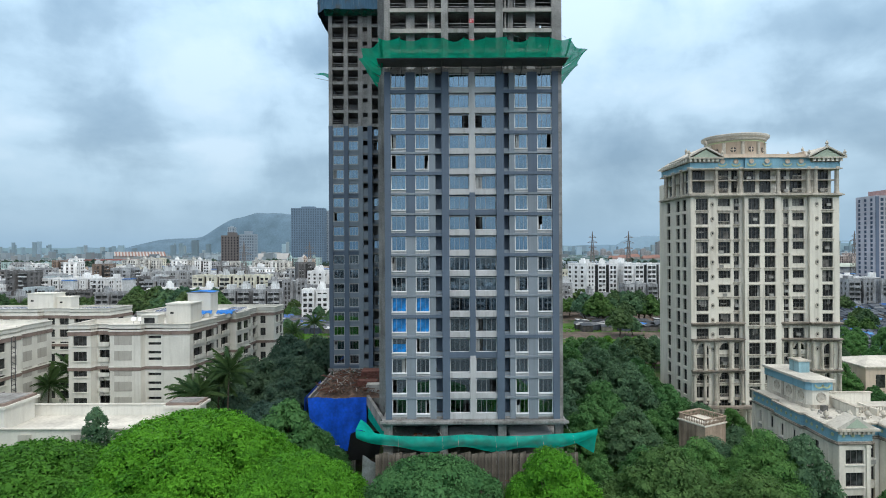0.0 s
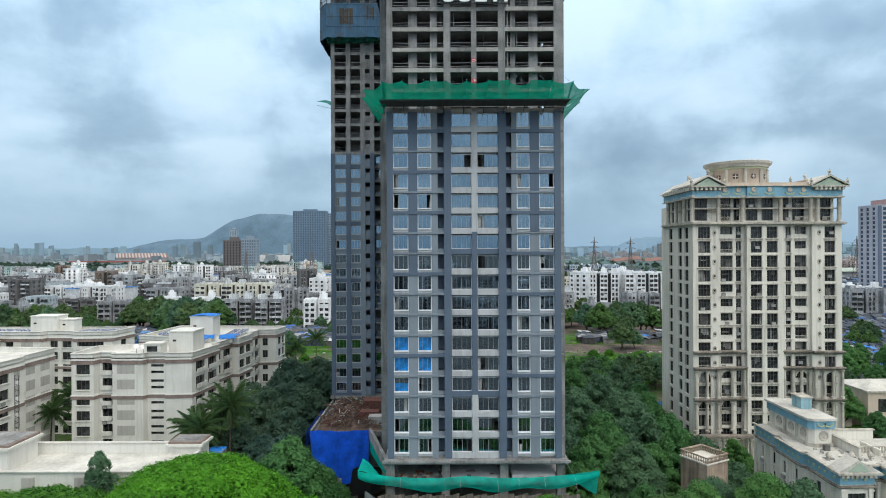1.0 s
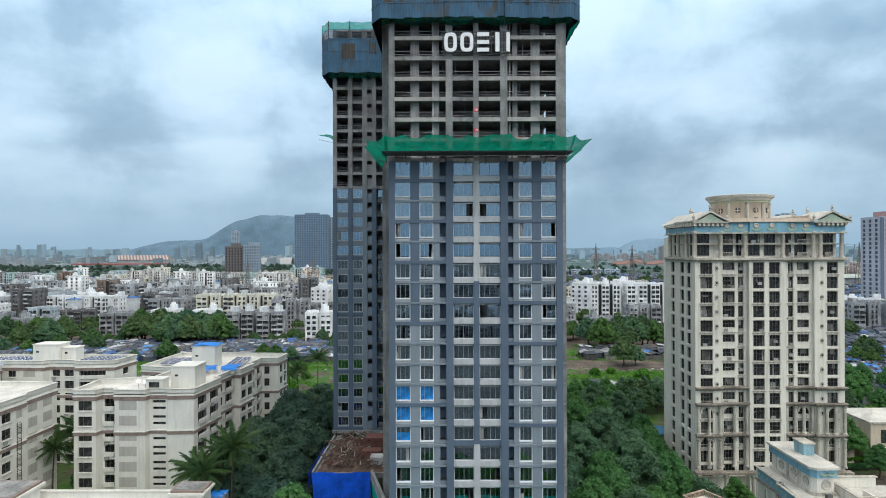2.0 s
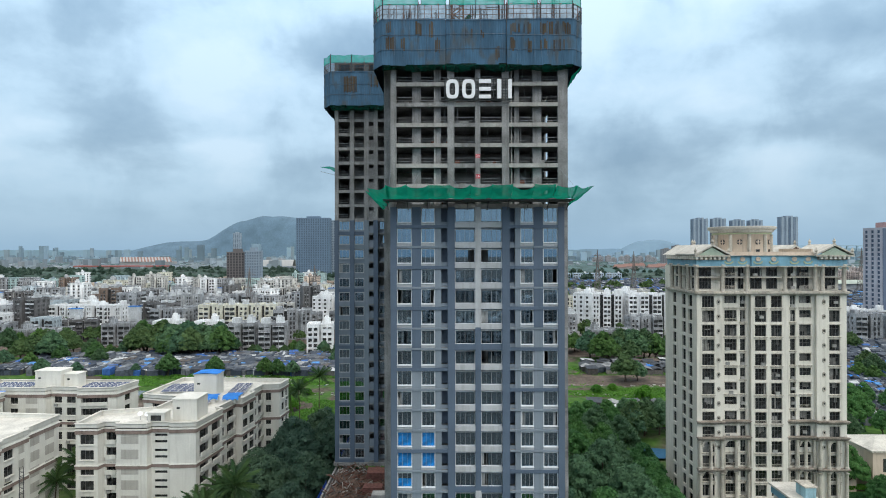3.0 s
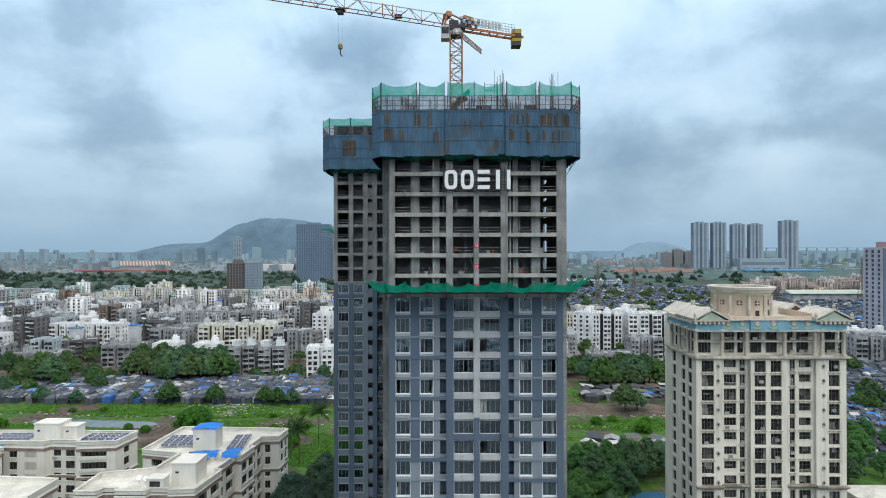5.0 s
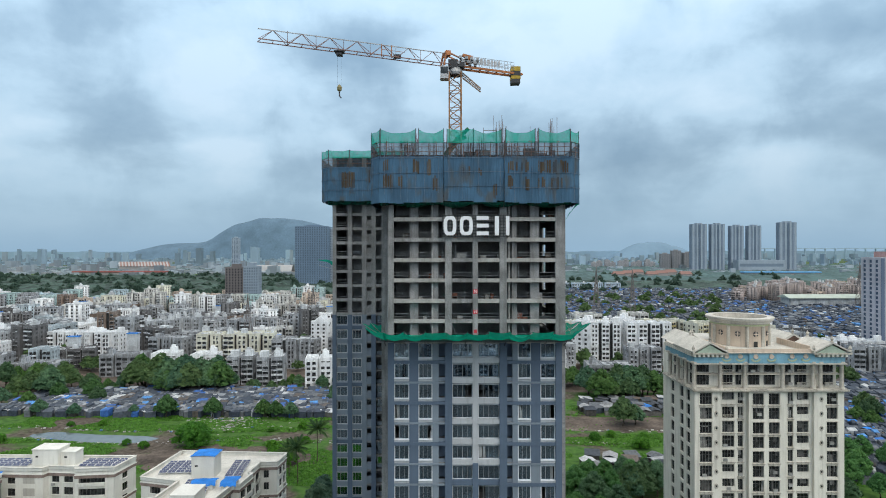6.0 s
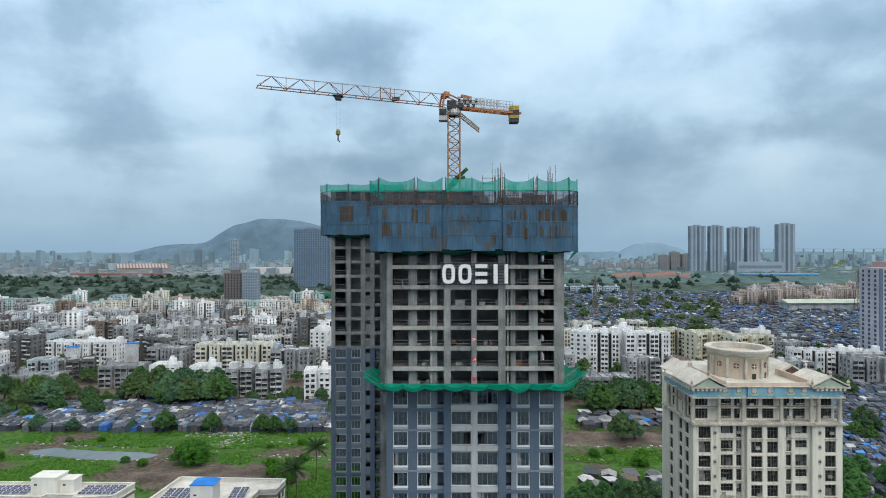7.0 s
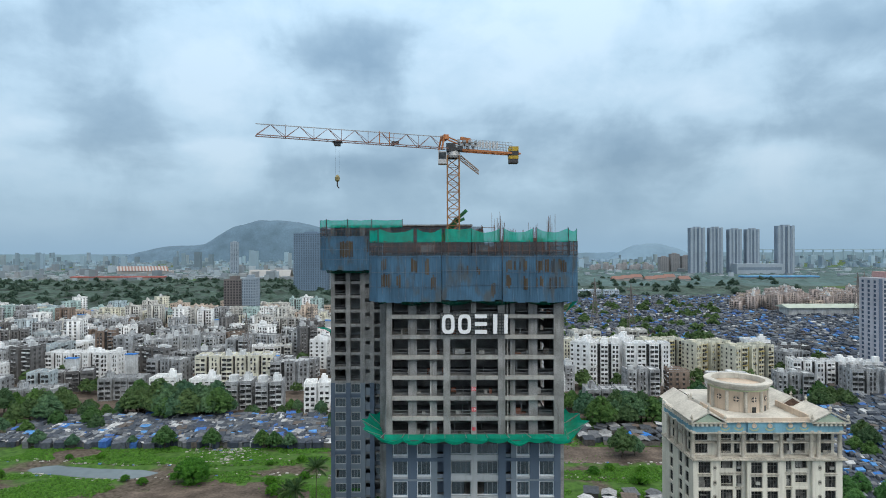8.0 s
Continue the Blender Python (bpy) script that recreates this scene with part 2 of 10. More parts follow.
BLUE_SHEET = stained_sheet("blue_screen_sheet", (0.06, 0.134, 0.215), (0.08, 0.105, 0.125))
RUST_PLY = mat("rusty_shutter_ply", (0.105, 0.078, 0.06), 0.85, 0.3, 0.6, 3.0, streak=0.8)
GREEN_NET = netting("green_safety_net", (0.009, 0.36, 0.24), 0.91)
TEAL_NET = netting("teal_podium_net", (0.012, 0.56, 0.45), 0.9)
GREEN_THIN = netting("thin_green_net", (0.01, 0.43, 0.32), 0.74)
DARK_NET = netting("dark_green_net", (0.012, 0.11, 0.085), 0.82)
GREY_NET = netting("dull_blue_scaffold_net", (0.075, 0.115, 0.15), 0.62)
TARP = mat("bright_blue_tarpaulin", (0.008, 0.115, 0.78), 0.45, 0.16, 0.5, 2.0, bump=0.5)
REBAR = mat("rusty_rebar", (0.16, 0.085, 0.06), 0.8, 0.25, 3.0, 20.0)
STEEL = mat("galvanised_steel", (0.33, 0.34, 0.35), 0.5, 0.15, 2.0, 15.0, metal=0.6)
CRANE_ORANGE = mat("worn_orange_crane_paint", (0.44, 0.16, 0.05), 0.6, 0.2, 1.0, 9.0)
CRANE_RED = mat("faded_red_grey_steel", (0.25, 0.14, 0.12), 0.6, 0.2, 1.0, 9.0)
CRANE_YELLOW = mat("yellow_ballast_paint", (0.5, 0.34, 0.03), 0.6, 0.2, 1.0, 9.0)
DARK_STEEL = mat("dark_steel", (0.05, 0.05, 0.055), 0.6, 0.2, 1.0, 9.0)
SIGN_WHITE = mat("white_sign_letter", (0.85, 0.86, 0.88), 0.4, 0.03, 1.0, 6.0, bump=0.0)
SIGN_BACK = mat("dark_sign_lattice", (0.04, 0.045, 0.05), 0.7, 0.1, 1.0, 6.0)
SIGN_RED = mat("red_floor_plate", (0.55, 0.03, 0.05), 0.6, 0.1, 2.0, 9.0)
BROWN_SHEET = mat("weathered_brown_sheeting", (0.17, 0.15, 0.128), 0.85, 0.25, 0.7, 6.0, streak=0.7, rand=0.35)
RUBBLE = mat("red_earth_and_scrap", (0.13, 0.085, 0.065), 0.95, 0.4, 0.9, 4.0, bump=0.8)
CREAM = mat("cream_wall_paint", (0.74, 0.71, 0.635), 0.8, 0.07, 0.15, 4.0, streak=0.4, bump=0.1)
CREAM_TRIM = mat("cream_moulding_paint", (0.54, 0.505, 0.44), 0.8, 0.18, 0.4, 5.0, streak=0.8, bump=0.1)
FRIEZE_BLUE = mat("turquoise_frieze_paint", (0.20, 0.41, 0.53), 0.75, 0.1, 0.5, 6.0, streak=0.3)
FRIEZE_GREEN = mat("pale_green_ornament", (0.42, 0.48, 0.30), 0.8, 0.1, 1.0, 6.0)
PED_GREEN = mat("pale_green_tympanum", (0.38, 0.47, 0.38), 0.8, 0.08, 1.0, 6.0)
OLD_ROOF = mat("weathered_white_roof", (0.58, 0.56, 0.51), 0.9, 0.14, 0.3, 3.0, streak=0.3, bump=0.2)
PINK_CREAM = mat("pinkish_cream_paint", (0.64, 0.53, 0.43), 0.8, 0.06, 0.3, 4.0, streak=0.35)
WHITE_WALL = mat("off_white_wall_paint", (0.74, 0.73, 0.68), 0.8, 0.05, 0.2, 4.0, streak=0.2, bump=0.1, grime=0.14)
GREY_PANEL = mat("grey_wall_panel", (0.45, 0.435, 0.40), 0.85, 0.06, 0.3, 5.0, streak=0.3)
BAND = mat("grey_brown_band_paint", (0.27, 0.205, 0.18), 0.85, 0.12, 0.5, 5.0, streak=0.5)
ROOF_WHITE = mat("white_waterproof_roof", (0.66, 0.64, 0.59), 0.95, 0.15, 0.2, 2.5, bump=0.15, grime=0.16)
DARK_GLASS = mat("dark_window_glass", (0.045, 0.05, 0.052), 0.12, 0.45, 0.8, 2.2, bump=0.0, rand=0.5)
GRILLE = mat("grey_window_grille", (0.13, 0.13, 0.128), 0.7, 0.2, 1.0, 8.0)
BLUE_SHEETING = mat("cobalt_roof_sheet", (0.008, 0.22, 0.74), 0.75, 0.15, 0.5, 4.0, bump=0.3, rand=0.3)
SOLAR = mat("solar_panel_glass", (0.04, 0.055, 0.12), 0.2, 0.1, 1.0, 6.0, bump=0.0)
BARK = mat("grey_brown_bark", (0.10, 0.08, 0.06), 0.95, 0.3, 1.5, 10.0, bump=0.6)


# ---- mesh helpers ----
class Shape:
    """Collects boxes, beams and patches into one mesh."""

    def __init__(self):
        self.v, self.f, self.m = [], [], []

    def add(self, verts, faces, mi=0):
        o = len(self.v)
        self.v += [tuple(q) for q in verts]
        self.f += [tuple(o + i for i in q) for q in faces]
        self.m += [mi] * len(faces)
        return self

    def box(self, x0, x1, y0, y1, z0, z1, mi=0):
        return self.add([(x0, y0, z0), (x1, y0, z0), (x1, y1, z0), (x0, y1, z0), (x0, y0, z1), (x1, y0, z1), (x1, y1, z1), (x0, y1, z1)],
                        [(0, 3, 2, 1), (4, 5, 6, 7), (0, 1, 5, 4), (1, 2, 6, 5), (2, 3, 7, 6), (3, 0, 4, 7)], mi)

    def ring(self, x0, x1, z0, z1, t, y0, y1, mi=0):
        """Upright rectangular frame as one closed piece."""
        vs = [(x, y, z) for y in (y0, y1) for d in (0, t) for x, z in ((x0 + d, z0 + d), (x1 - d, z0 + d), (x1 - d, z1 - d), (x0 + d, z1 - d))]
        fs = []
        for k in range(4):
            n = (k + 1) % 4
            fs += [(k, n, 4 + n, 4 + k), (8 + n, 8 + k, 12 + k, 12 + n), (k, 8 + k, 8 + n, n), (4 + n, 12 + n, 12 + k, 4 + k)]
        return self.add(vs, fs, mi)

    def prism(self, poly, z0, z1, mi=0, top_mi=None):
        """Upright prism over a plan polygon given counter-clockwise."""
        n = len(poly)
        self.add([(x, y, z0) for x, y in poly] + [(x, y, z1) for x, y in poly], [(i, (i + 1) % n, n + (i + 1) % n, n + i) for i in range(n)], mi)
        self.add([(x, y, z1) for x, y in poly], [tuple(range(n))], mi if top_mi is None else top_mi)
        return self.add([(x, y, z0) for x, y in poly], [tuple(range(n))[::-1]], mi)

    def beam(self, a, b, w=0.1, mi=0, h=None):
        a, b = Vector(a), Vector(b)
        d = (b - a).normalized()
        s = d.cross(Vector((0, 0, 1)))
        s = Vector((1, 0, 0)) if s.length < 1e-3 else s.normalized()
        u = s.cross(d)
        s, u = s * w / 2, u * (h or w) / 2
        vs = [p + i * s + j * u for p in (a, b) for i, j in ((-1, -1), (1, -1), (1, 1), (-1, 1))]
        return self.add(vs, [(0, 1, 2, 3), (7, 6, 5, 4), (0, 4, 5, 1), (1, 5, 6, 2), (2, 6, 7, 3), (3, 7, 4, 0)], mi)

    def lathe(self, profile, n=16, at=(0, 0, 0), mi=0):
        vs = [(at[0] + r * math.cos(2 * math.pi * k / n), at[1] + r * math.sin(2 * math.pi * k / n), at[2] + z) for r, z in profile for k in range(n)]
        fs = [(i * n + k, i * n + (k + 1) % n, (i + 1) * n + (k + 1) % n, (i + 1) * n + k) for i in range(len(profile) - 1) for k in range(n)]
        self.add(vs, fs, mi)
        if profile[-1][0] > 1e-4:
            self.f.append(tuple(len(self.v) - n + k for k in range(n)))
            self.m.append(mi)
        return self

    def patch(self, fn, nu, nv, mi=0):
        """Grid surface fn(u, v), u and v from 0 to 1."""
        vs = [fn(i / nu, j / nv) for j in range(nv + 1) for i in range(nu + 1)]
        return self.add(vs, [(j * (nu + 1) + i, j * (nu + 1) + i + 1, (j + 1) * (nu + 1) + i + 1, (j + 1) * (nu + 1) + i) for j in range(nv) for i in range(nu)], mi)

    def weld(self):
        """Joins corners that meet."""
        seen, idx, vs = {}, [], []
        for q in self.v:
            key = tuple(round(c, 4) for c in q)
            if key not in seen:
                seen[key] = len(vs)
                vs.append(q)
            idx.append(seen[key])
        self.v, self.f = vs, [tuple(idx[i] for i in f) for f in self.f]
        return self

    def mesh(self, name, mats, smooth=False):
        me = bpy.data.meshes.new(name)
        me.from_pydata(self.v, [], self.f)
        for q in mats if isinstance(mats, (list, tuple)) else [mats]:
            me.materials.append(q)
        me.polygons.foreach_set("material_index", self.m)
        if smooth:
            me.polygons.foreach_set("use_smooth", [True] * len(self.f))
        me.update()
        return me


def part(name, shape, mats, parent=None, label="", smooth=False, at=None):
    """Links a shape (or a ready mesh) as one object under its thing."""
    me = shape if isinstance(shape, bpy.types.Mesh) else shape.mesh(name, mats, smooth)
    ob = new(name, me)
    ob.parent = parent
    if at is not None:
        ob.matrix_basis = at if isinstance(at, Matrix) else Matrix.Translation(at)
    return tagged(ob, label)


def thing(name, label, category, group="", kind="", at=(0, 0, 0)):
    ob = new(name)
    ob.empty_display_size = 0.3
    ob.matrix_basis = at if isinstance(at, Matrix) else Matrix.Translation(at)
    return tagged(ob, label, category, group, kind)


# ---- ground, creek and water ----
def creek(x):
    """Centre line of the creek: far side of the estate, curving nearer on the right."""
    return 252 + 3 * math.sin(x / 17)


def ground_z(x, y):
    d = abs(y - creek(x))
    e = min(1.0, max(0.0, (x + 186) / 14), max(0.0, (-118 - x) / 14))
    k = max(0.0, 1 - (d / (5 + 2.2 * e)) ** 2) * (0.25 + 0.75 * e)
    k = max(k, 1 - ((x - 61) ** 2 + (y - 173) ** 2) / 160)
    lump = 0.35 * noise.noise((x / 15, y / 15, 0)) + 0.12 * noise.noise((x / 4, y / 4, 3))
    return -1.6 * k + (lump if 190 < y < 330 else lump * 0.5)


def bare_earth(x, y):
    """Trampled mud below the big bush, and the rubbish-strewn flat east of the towers."""
    w = 6 * noise.noise((x / 9, y / 9, 6))
    return ((x + 88) / 37) ** 2 + ((y - 224 + w) / 14) ** 2 < 1 or (44 < x < 128 and 259 + w < y < 281 + 0.5 * w)


GROUND_MAT = bpy.data.materials.new("grass_mud_and_earth")


def ground_material():
    M = GROUND_MAT
    M.use_nodes = True
    nt = M.node_tree
    N, L = nt.nodes.new, nt.links.new
    p = nt.nodes["Principled BSDF"]
    p.inputs["Roughness"].default_value, p.inputs["Specular IOR Level"].default_value = 0.95, 0.2
    tc = N("ShaderNodeTexCoord")

    def nz(s, d):
        n = N("ShaderNodeTexNoise")
        n.inputs["Scale"].default_value, n.inputs["Detail"].default_value = s, d
        L(tc.outputs["Object"], n.inputs["Vector"])
        return n.outputs["Fac"]

    def rp(v, lo, hi):
        n = N("ShaderNodeMapRange")
        L(v, n.inputs[0])
        n.inputs[1].default_value, n.inputs[2].default_value = lo, hi
        return n.outputs[0]

    def mx(f, a, b):
        n = N("ShaderNodeMixRGB")
        for i, v in enumerate((f, a, b)):
            if isinstance(v, tuple):
                n.inputs[i].default_value = v
            else:
                L(v, n.inputs[i])
        return n.outputs[0]

    green = mx(rp(nz(0.35, 4), 0.35, 0.65), (0.034, 0.085, 0.016, 1), (0.07, 0.15, 0.028, 1))
    earth = mx(rp(nz(0.6, 5), 0.35, 0.65), (0.05, 0.04, 0.032, 1), (0.125, 0.105, 0.085, 1))
    L(mx(rp(nz(0.035, 5), 0.5, 0.58), green, earth), p.inputs["Base Color"])
    b = N("ShaderNodeBump")
    b.inputs["Strength"].default_value = 0.6
    L(nz(1.5, 4), b.inputs["Height"]), L(b.outputs[0], p.inputs["Normal"])


ground_material()


def build_ground():
    xs = [-4900, -3200, -2000, -1200, -700, -400, -260] + [x for x in range(-220, 221, 4)] + [260, 400, 700, 1200, 2000, 3200, 4900]
    ys = [-4900, -2500, -1200, -400, -100, 0, 60, 100, 140, 160] + [y for y in range(166, 332, 3)] + [360, 420, 520, 700, 1000, 1500, 2200, 3200, 4900]
    s = Shape()
    n = len(xs)
    s.add([(x, y, ground_z(x, y)) for y in ys for x in xs], [(j * n + i, j * n + i + 1, (j + 1) * n + i + 1, (j + 1) * n + i) for j in range(len(ys) - 1) for i in range(n - 1)])
    mud = mat("trampled_mud_and_rubbish", (0.13, 0.105, 0.088), 0.95, 0.35, 0.12, 0.9, bump=0.5, tint=(0.062, 0.05, 0.042), spec=0.2)
    for k, f in enumerate(s.f):
        if bare_earth(sum(s.v[i][0] for i in f) / 4, sum(s.v[i][1] for i in f) / 4) or 326 < min(s.v[i][1] for i in f) < 900:
            s.m[k] = 1
    tagged(part("ground", s, [GROUND_MAT, mud], smooth=True), "grassy and muddy ground of the city", "ground", kind="structure")
    water = mat("grey_creek_water", (0.12, 0.14, 0.14), 0.06, 0.1, 0.05, 0.3, bump=0.02)
    w = Shape()
    w.patch(lambda u, v: (-184 + 70 * u, creek(-184 + 70 * u) + (v - 0.5) * 17, -0.8), 40, 1)
    w.patch(lambda u, v: (54 + 14 * u, 169 + 9 * v + 2 * math.sin(3 * u), -0.9), 12, 4, 1)
    tagged(part("water", w, [water, mat("pale_blue_pool_water", (0.05, 0.14, 0.25), 0.06, 0.1, 0.2, 1.0, bump=0.02)]), "still grey creek water between grassy banks", "water", kind="structure")


build_ground()
# unseen sheet below and behind the viewpoint, added to grey the window reflections
yard = Shape().box(-4800, 4800, -4850, 44, 0.3, 0.45)
tagged(part("pavement", yard, mat("unseen_grey_ground", (0.07, 0.07, 0.068), 0.9, 0.3, 0.05, 0.6)), "unseen grey ground sheet, added for what the window glass reflects", "pavement", kind="structure")


# ---- the main tower and its twin ----
def window_mesh(w, h, kind):
    """Sliding window in a white frame, origin at its lower left front corner: frame, pane, lining."""
    fr = Shape()
    fr.ring(0, w, 0, h, 0.12 if kind == 0 else 0.07, 0, 0.14)
    return fr


PANES = {}


def pane_mesh(w, h, open_side):
    key = (round(w, 2), round(h, 2), open_side)
    if key not in PANES:
        a, b = (0.11, w - 0.11) if not open_side else ((w * 0.34, w - 0.11) if open_side < 0 else (0.11, w * 0.66))
        s = Shape().box(a, b, 0.06, 0.075, 0.11, h - 0.11)
        me = s.mesh("pane", TOWER_GLASS)
        PANES[key] = me
    return PANES[key]


def lining_mesh(w, h, seed):
    """Loose protective sheet strips hung behind the glass."""
    r = random.Random(seed)
    s = Shape()
    x = 0.12
    while x < w - 0.25:
        q = r.uniform(0.15, 0.6)
        if r.random() < 0.6:
            d = r.uniform(0.14, 0.34)
            s.box(x, min(x + q * 0.8, w - 0.12), d, d + 0.02, 0.12, h - 0.12 - (r.random() < 0.25) * h * 0.4)
        x += q
    if not s.v:
        s.box(w * 0.4, w * 0.5, 0.2, 0.22, 0.12, h - 0.12)
    return s.mesh("lining", CURTAIN)


LININGS = {}
GRILLES = {}


def grille_mesh(w, h, n, m):
    """Upright bars of the sliding sashes, the meeting one thicker."""
    s = Shape()
    for k in range(1, n):
        q = 0.03 if k == n // 2 else 0.017
        s.box(w * k / n - q, w * k / n + q, 0.03, 0.055, 0.11, h - 0.11)
    return s.mesh("grille", m)


GRILLE_GREY = mat("grey_sash_bars", (0.30, 0.32, 0.34), 0.5, 0.06, 1.0, 12.0, bump=0.0)
BLUE_REFLECTION = mat("blue_reflection_paint", (0.01, 0.21, 0.58), 0.3, 0.35, 0.9, 3.0, bump=0.2)


def build_window(parent, x, y, z, w, h, r, kind=0, blue=False, frame_mat=None):
    key = (round(w, 2), round(h, 2), kind, (frame_mat or WHITE_FRAME).name)
    if key not in LININGS:
        LININGS[key] = (window_mesh(w, h, kind).mesh("window", frame_mat or WHITE_FRAME), [lining_mesh(w, h, k + 40 * len(LININGS)) for k in range(7)])
    fr, lin = LININGS[key]
    ob = part("window", fr, None, parent, at=(x, y, z))
    side = r.choice((0, 0, 0, 0, 0, 0, 0, -1, 1) if kind == 0 else (0, 0, -1, 1)) if not blue else 0
    p = part("pane", pane_mesh(w, h, side), None, ob)
    p.visible_shadow = False
    if kind == 0 or r.random() < 0.45:
        tagged(part("lining", r.choice(lin), None, ob), kind="stuff")
    if key not in GRILLES:
        GRILLES[key] = grille_mesh(w, h, 3 if kind == 0 else 4, GRILLE_GREY)
    part("grille", GRILLES[key], None, ob)
    # a blue reflection in the glass, painted as a thin flat sheet
    if blue:
        part("film", Shape().box(0.13, w - 0.13, 0.035, 0.045, 0.13, h - 0.13 - r.uniform(0, 0.4) * blue), BLUE_REFLECTION, ob, "bright blue reflection painted on the pane")
    return ob


FH = 3.0
BEAM = mat("pale_cast_concrete", (0.40, 0.39, 0.37), 0.9, 0.14, 0.4, 5.0, streak=0.5, bump=0.3)
SCRAP = hued("site_scrap", [(0, (0.3, 0.29, 0.27)), (0.35, (0.22, 0.09, 0.06)), (0.6, (0.14, 0.12, 0.1)), (0.85, (0.42, 0.42, 0.4))], 0.9)
T1Y, T1Z = 86.4, 15.3
# plan of the front, west to east: piers, then openings
T1_PIERS = [(-8.53, -7.62), (-5.38, -4.05), (-1.97, -1.06), (-0.14, 0.94), (3.93, 4.76), (7.9, 9.0), (9.8, 10.58), (12.53, 13.9), (16.1, 17.6)]
T1_OPEN = [(-7.62, -5.38), (-4.05, -1.97), (-1.06, -0.14), (0.94, 3.93), (4.76, 7.9), (9.0, 9.8), (10.58, 12.53), (13.9, 16.1)]
BLUE_ROWS = {0: (5, 9, 12, 14, 16), 1: (5, 9, 12, 14, 16), 3: (3, 10), 4: (3, 10), 6: (4, 8, 10, 12, 14, 16), 7: (4, 8, 10, 12, 14, 16)}


def build_main_tower():
    T = thing("tower", "grey concrete high-rise under construction, glazed below and bare above", "building")
    r = random.Random(11)
    top = 26
    # floor slabs
    slab = Shape().box(-8.5, 17.5, T1Y + 0.12, 112, -0.28, 0).box(-10.0, -8.5, 92.7, 111.6, -0.28, 0).mesh("floor_slab", CONCRETE)
    # the bare storeys leave a hoist void open in the east corner
    slab_void = Shape().box(-8.5, 14.0, T1Y + 0.12, 112, -0.28, 0).box(14.0, 17.5, T1Y + 0.12, 92.4, -0.28, 0).box(-10.0, -8.5, 92.7, 111.6, -0.28, 0).mesh("floor_slab", CONCRETE)
    for k in range(top + 1):
        part("floor_slab", slab_void if 17 < k < top else slab, None, T, at=(0, 0, T1Z + k * FH))
    # piers: painted on the glazed storeys, raw concrete above
    zg, zt = T1Z + 17 * FH, T1Z + top * FH
    white_lo, white_hi = T1Z + 3 * FH, T1Z + 11 * FH
    for i, (a, b) in enumerate(T1_PIERS):
        if i == 4:
            for z0, z1, m in ((T1Z - 0.3, white_lo, LIGHTGREY), (white_lo, white_hi, BLUEGREY), (white_hi, zg - 0.3, LIGHTGREY)):
                part("pier", Shape().box(a, b, T1Y - 0.02, T1Y + 0.6, z0, z1), m, T)
        elif i in (1, 7):
            cut = T1Z + (9 if i == 1 else 11) * FH
            part("pier", Shape().box(a, b, T1Y + 0.05, T1Y + 0.6, T1Z - 0.3, cut), MIDGREY, T)
            part("pier", Shape().box(a, b, T1Y, T1Y + 0.6, cut, zg - 0.3), BLUEGREY, T)
        elif i in (2, 6):
            part("pier", Shape().box(a, b, T1Y + 0.08, T1Y + 0.6, T1Z - 0.3, zg - 0.3), MIDGREY, T)
        elif i == 8:
            part("pier", Shape().box(a, 17.02, T1Y - 0.18, T1Y + 0.6, T1Z - 0.3, zg - 0.3), BLUEGREY, T)
            part("corner_column", Shape().box(17.02, b, T1Y + 0.25, T1Y + 0.6, T1Z - 0.3, zg - 0.3), CONCRETE, T)
        else:
            part("pier", Shape().box(a, b, T1Y - 0.18, T1Y + 0.6, T1Z - 0.3, zg - 0.3), BLUEGREY, T)
        y0 = T1Y + 0.95 if i in (1, 2, 6, 7) else T1Y - 0.04
        part("concrete_column", Shape().box(a + 0.03, b - 0.03, y0, y0 + 0.75, zg - 0.3, zt + 0.2), CONCRETE, T)
    # storeys
    for k in range(top):
        z = T1Z + k * FH
        for i, (a, b) in enumerate(T1_OPEN):
            if k < 17:
                if i in (2, 5):  # shaded dry balcony with a louvred service wall
                    part("spandrel", Shape().box(a, b, T1Y + 0.35, T1Y + 0.5, z, z + 0.55), MIDGREY, T)
                    part("shaft_wall", Shape().box(a, b, T1Y + 1.2, T1Y + 1.3, z + 0.55, z + FH - 0.3), BLUEGREY, T)
                    continue
                sill, h = (0.5, 2.0) if i in (3, 4) else (0.42, 2.2)
                m = BLUEGREY if (k in BLUE_ROWS.get(i, ())) else (LIGHTGREY if i in (3, 4) else MIDGREY)
                wide = i in (3, 4)
                hh = h
                if wide:
                    part("spandrel", Shape().box(a, b, T1Y + 0.06, T1Y + 0.78, z - 0.3, z + sill), m, T)
                else:
                    part("spandrel", Shape().box(a, b, T1Y + 0.06, T1Y + 0.78, z, z + sill), LIGHTGREY, T)
                part("lintel", Shape().box(a, b, T1Y + 0.6, T1Y + 0.74, z + sill + hh, z + FH - 0.3), m if m != LIGHTGREY else MIDGREY, T)
                if not wide:
                    part("sill", Shape().box(a + 0.01, b - 0.01, T1Y - 0.12, T1Y + 0.157, z + sill - 0.05, z + sill + 0.06), WHITE_FRAME, T)
                # west bays with the painted blue reflection, fixed to these storeys
                blue = 0
                if (k, i) in ((4, 0), (4, 1), (5, 0), (5, 1)):
                    blue = 0.15
                elif (k, i) in ((3, 0),):
                    blue = 3
                inset = 0.42 if wide else 0.16
                build_window(T, a + 0.02, T1Y + inset, z + sill, b - a - 0.04, hh, r, 1 if wide else 0, blue, frame_mat=None)
            elif k < top - 2:
                rail = Shape()
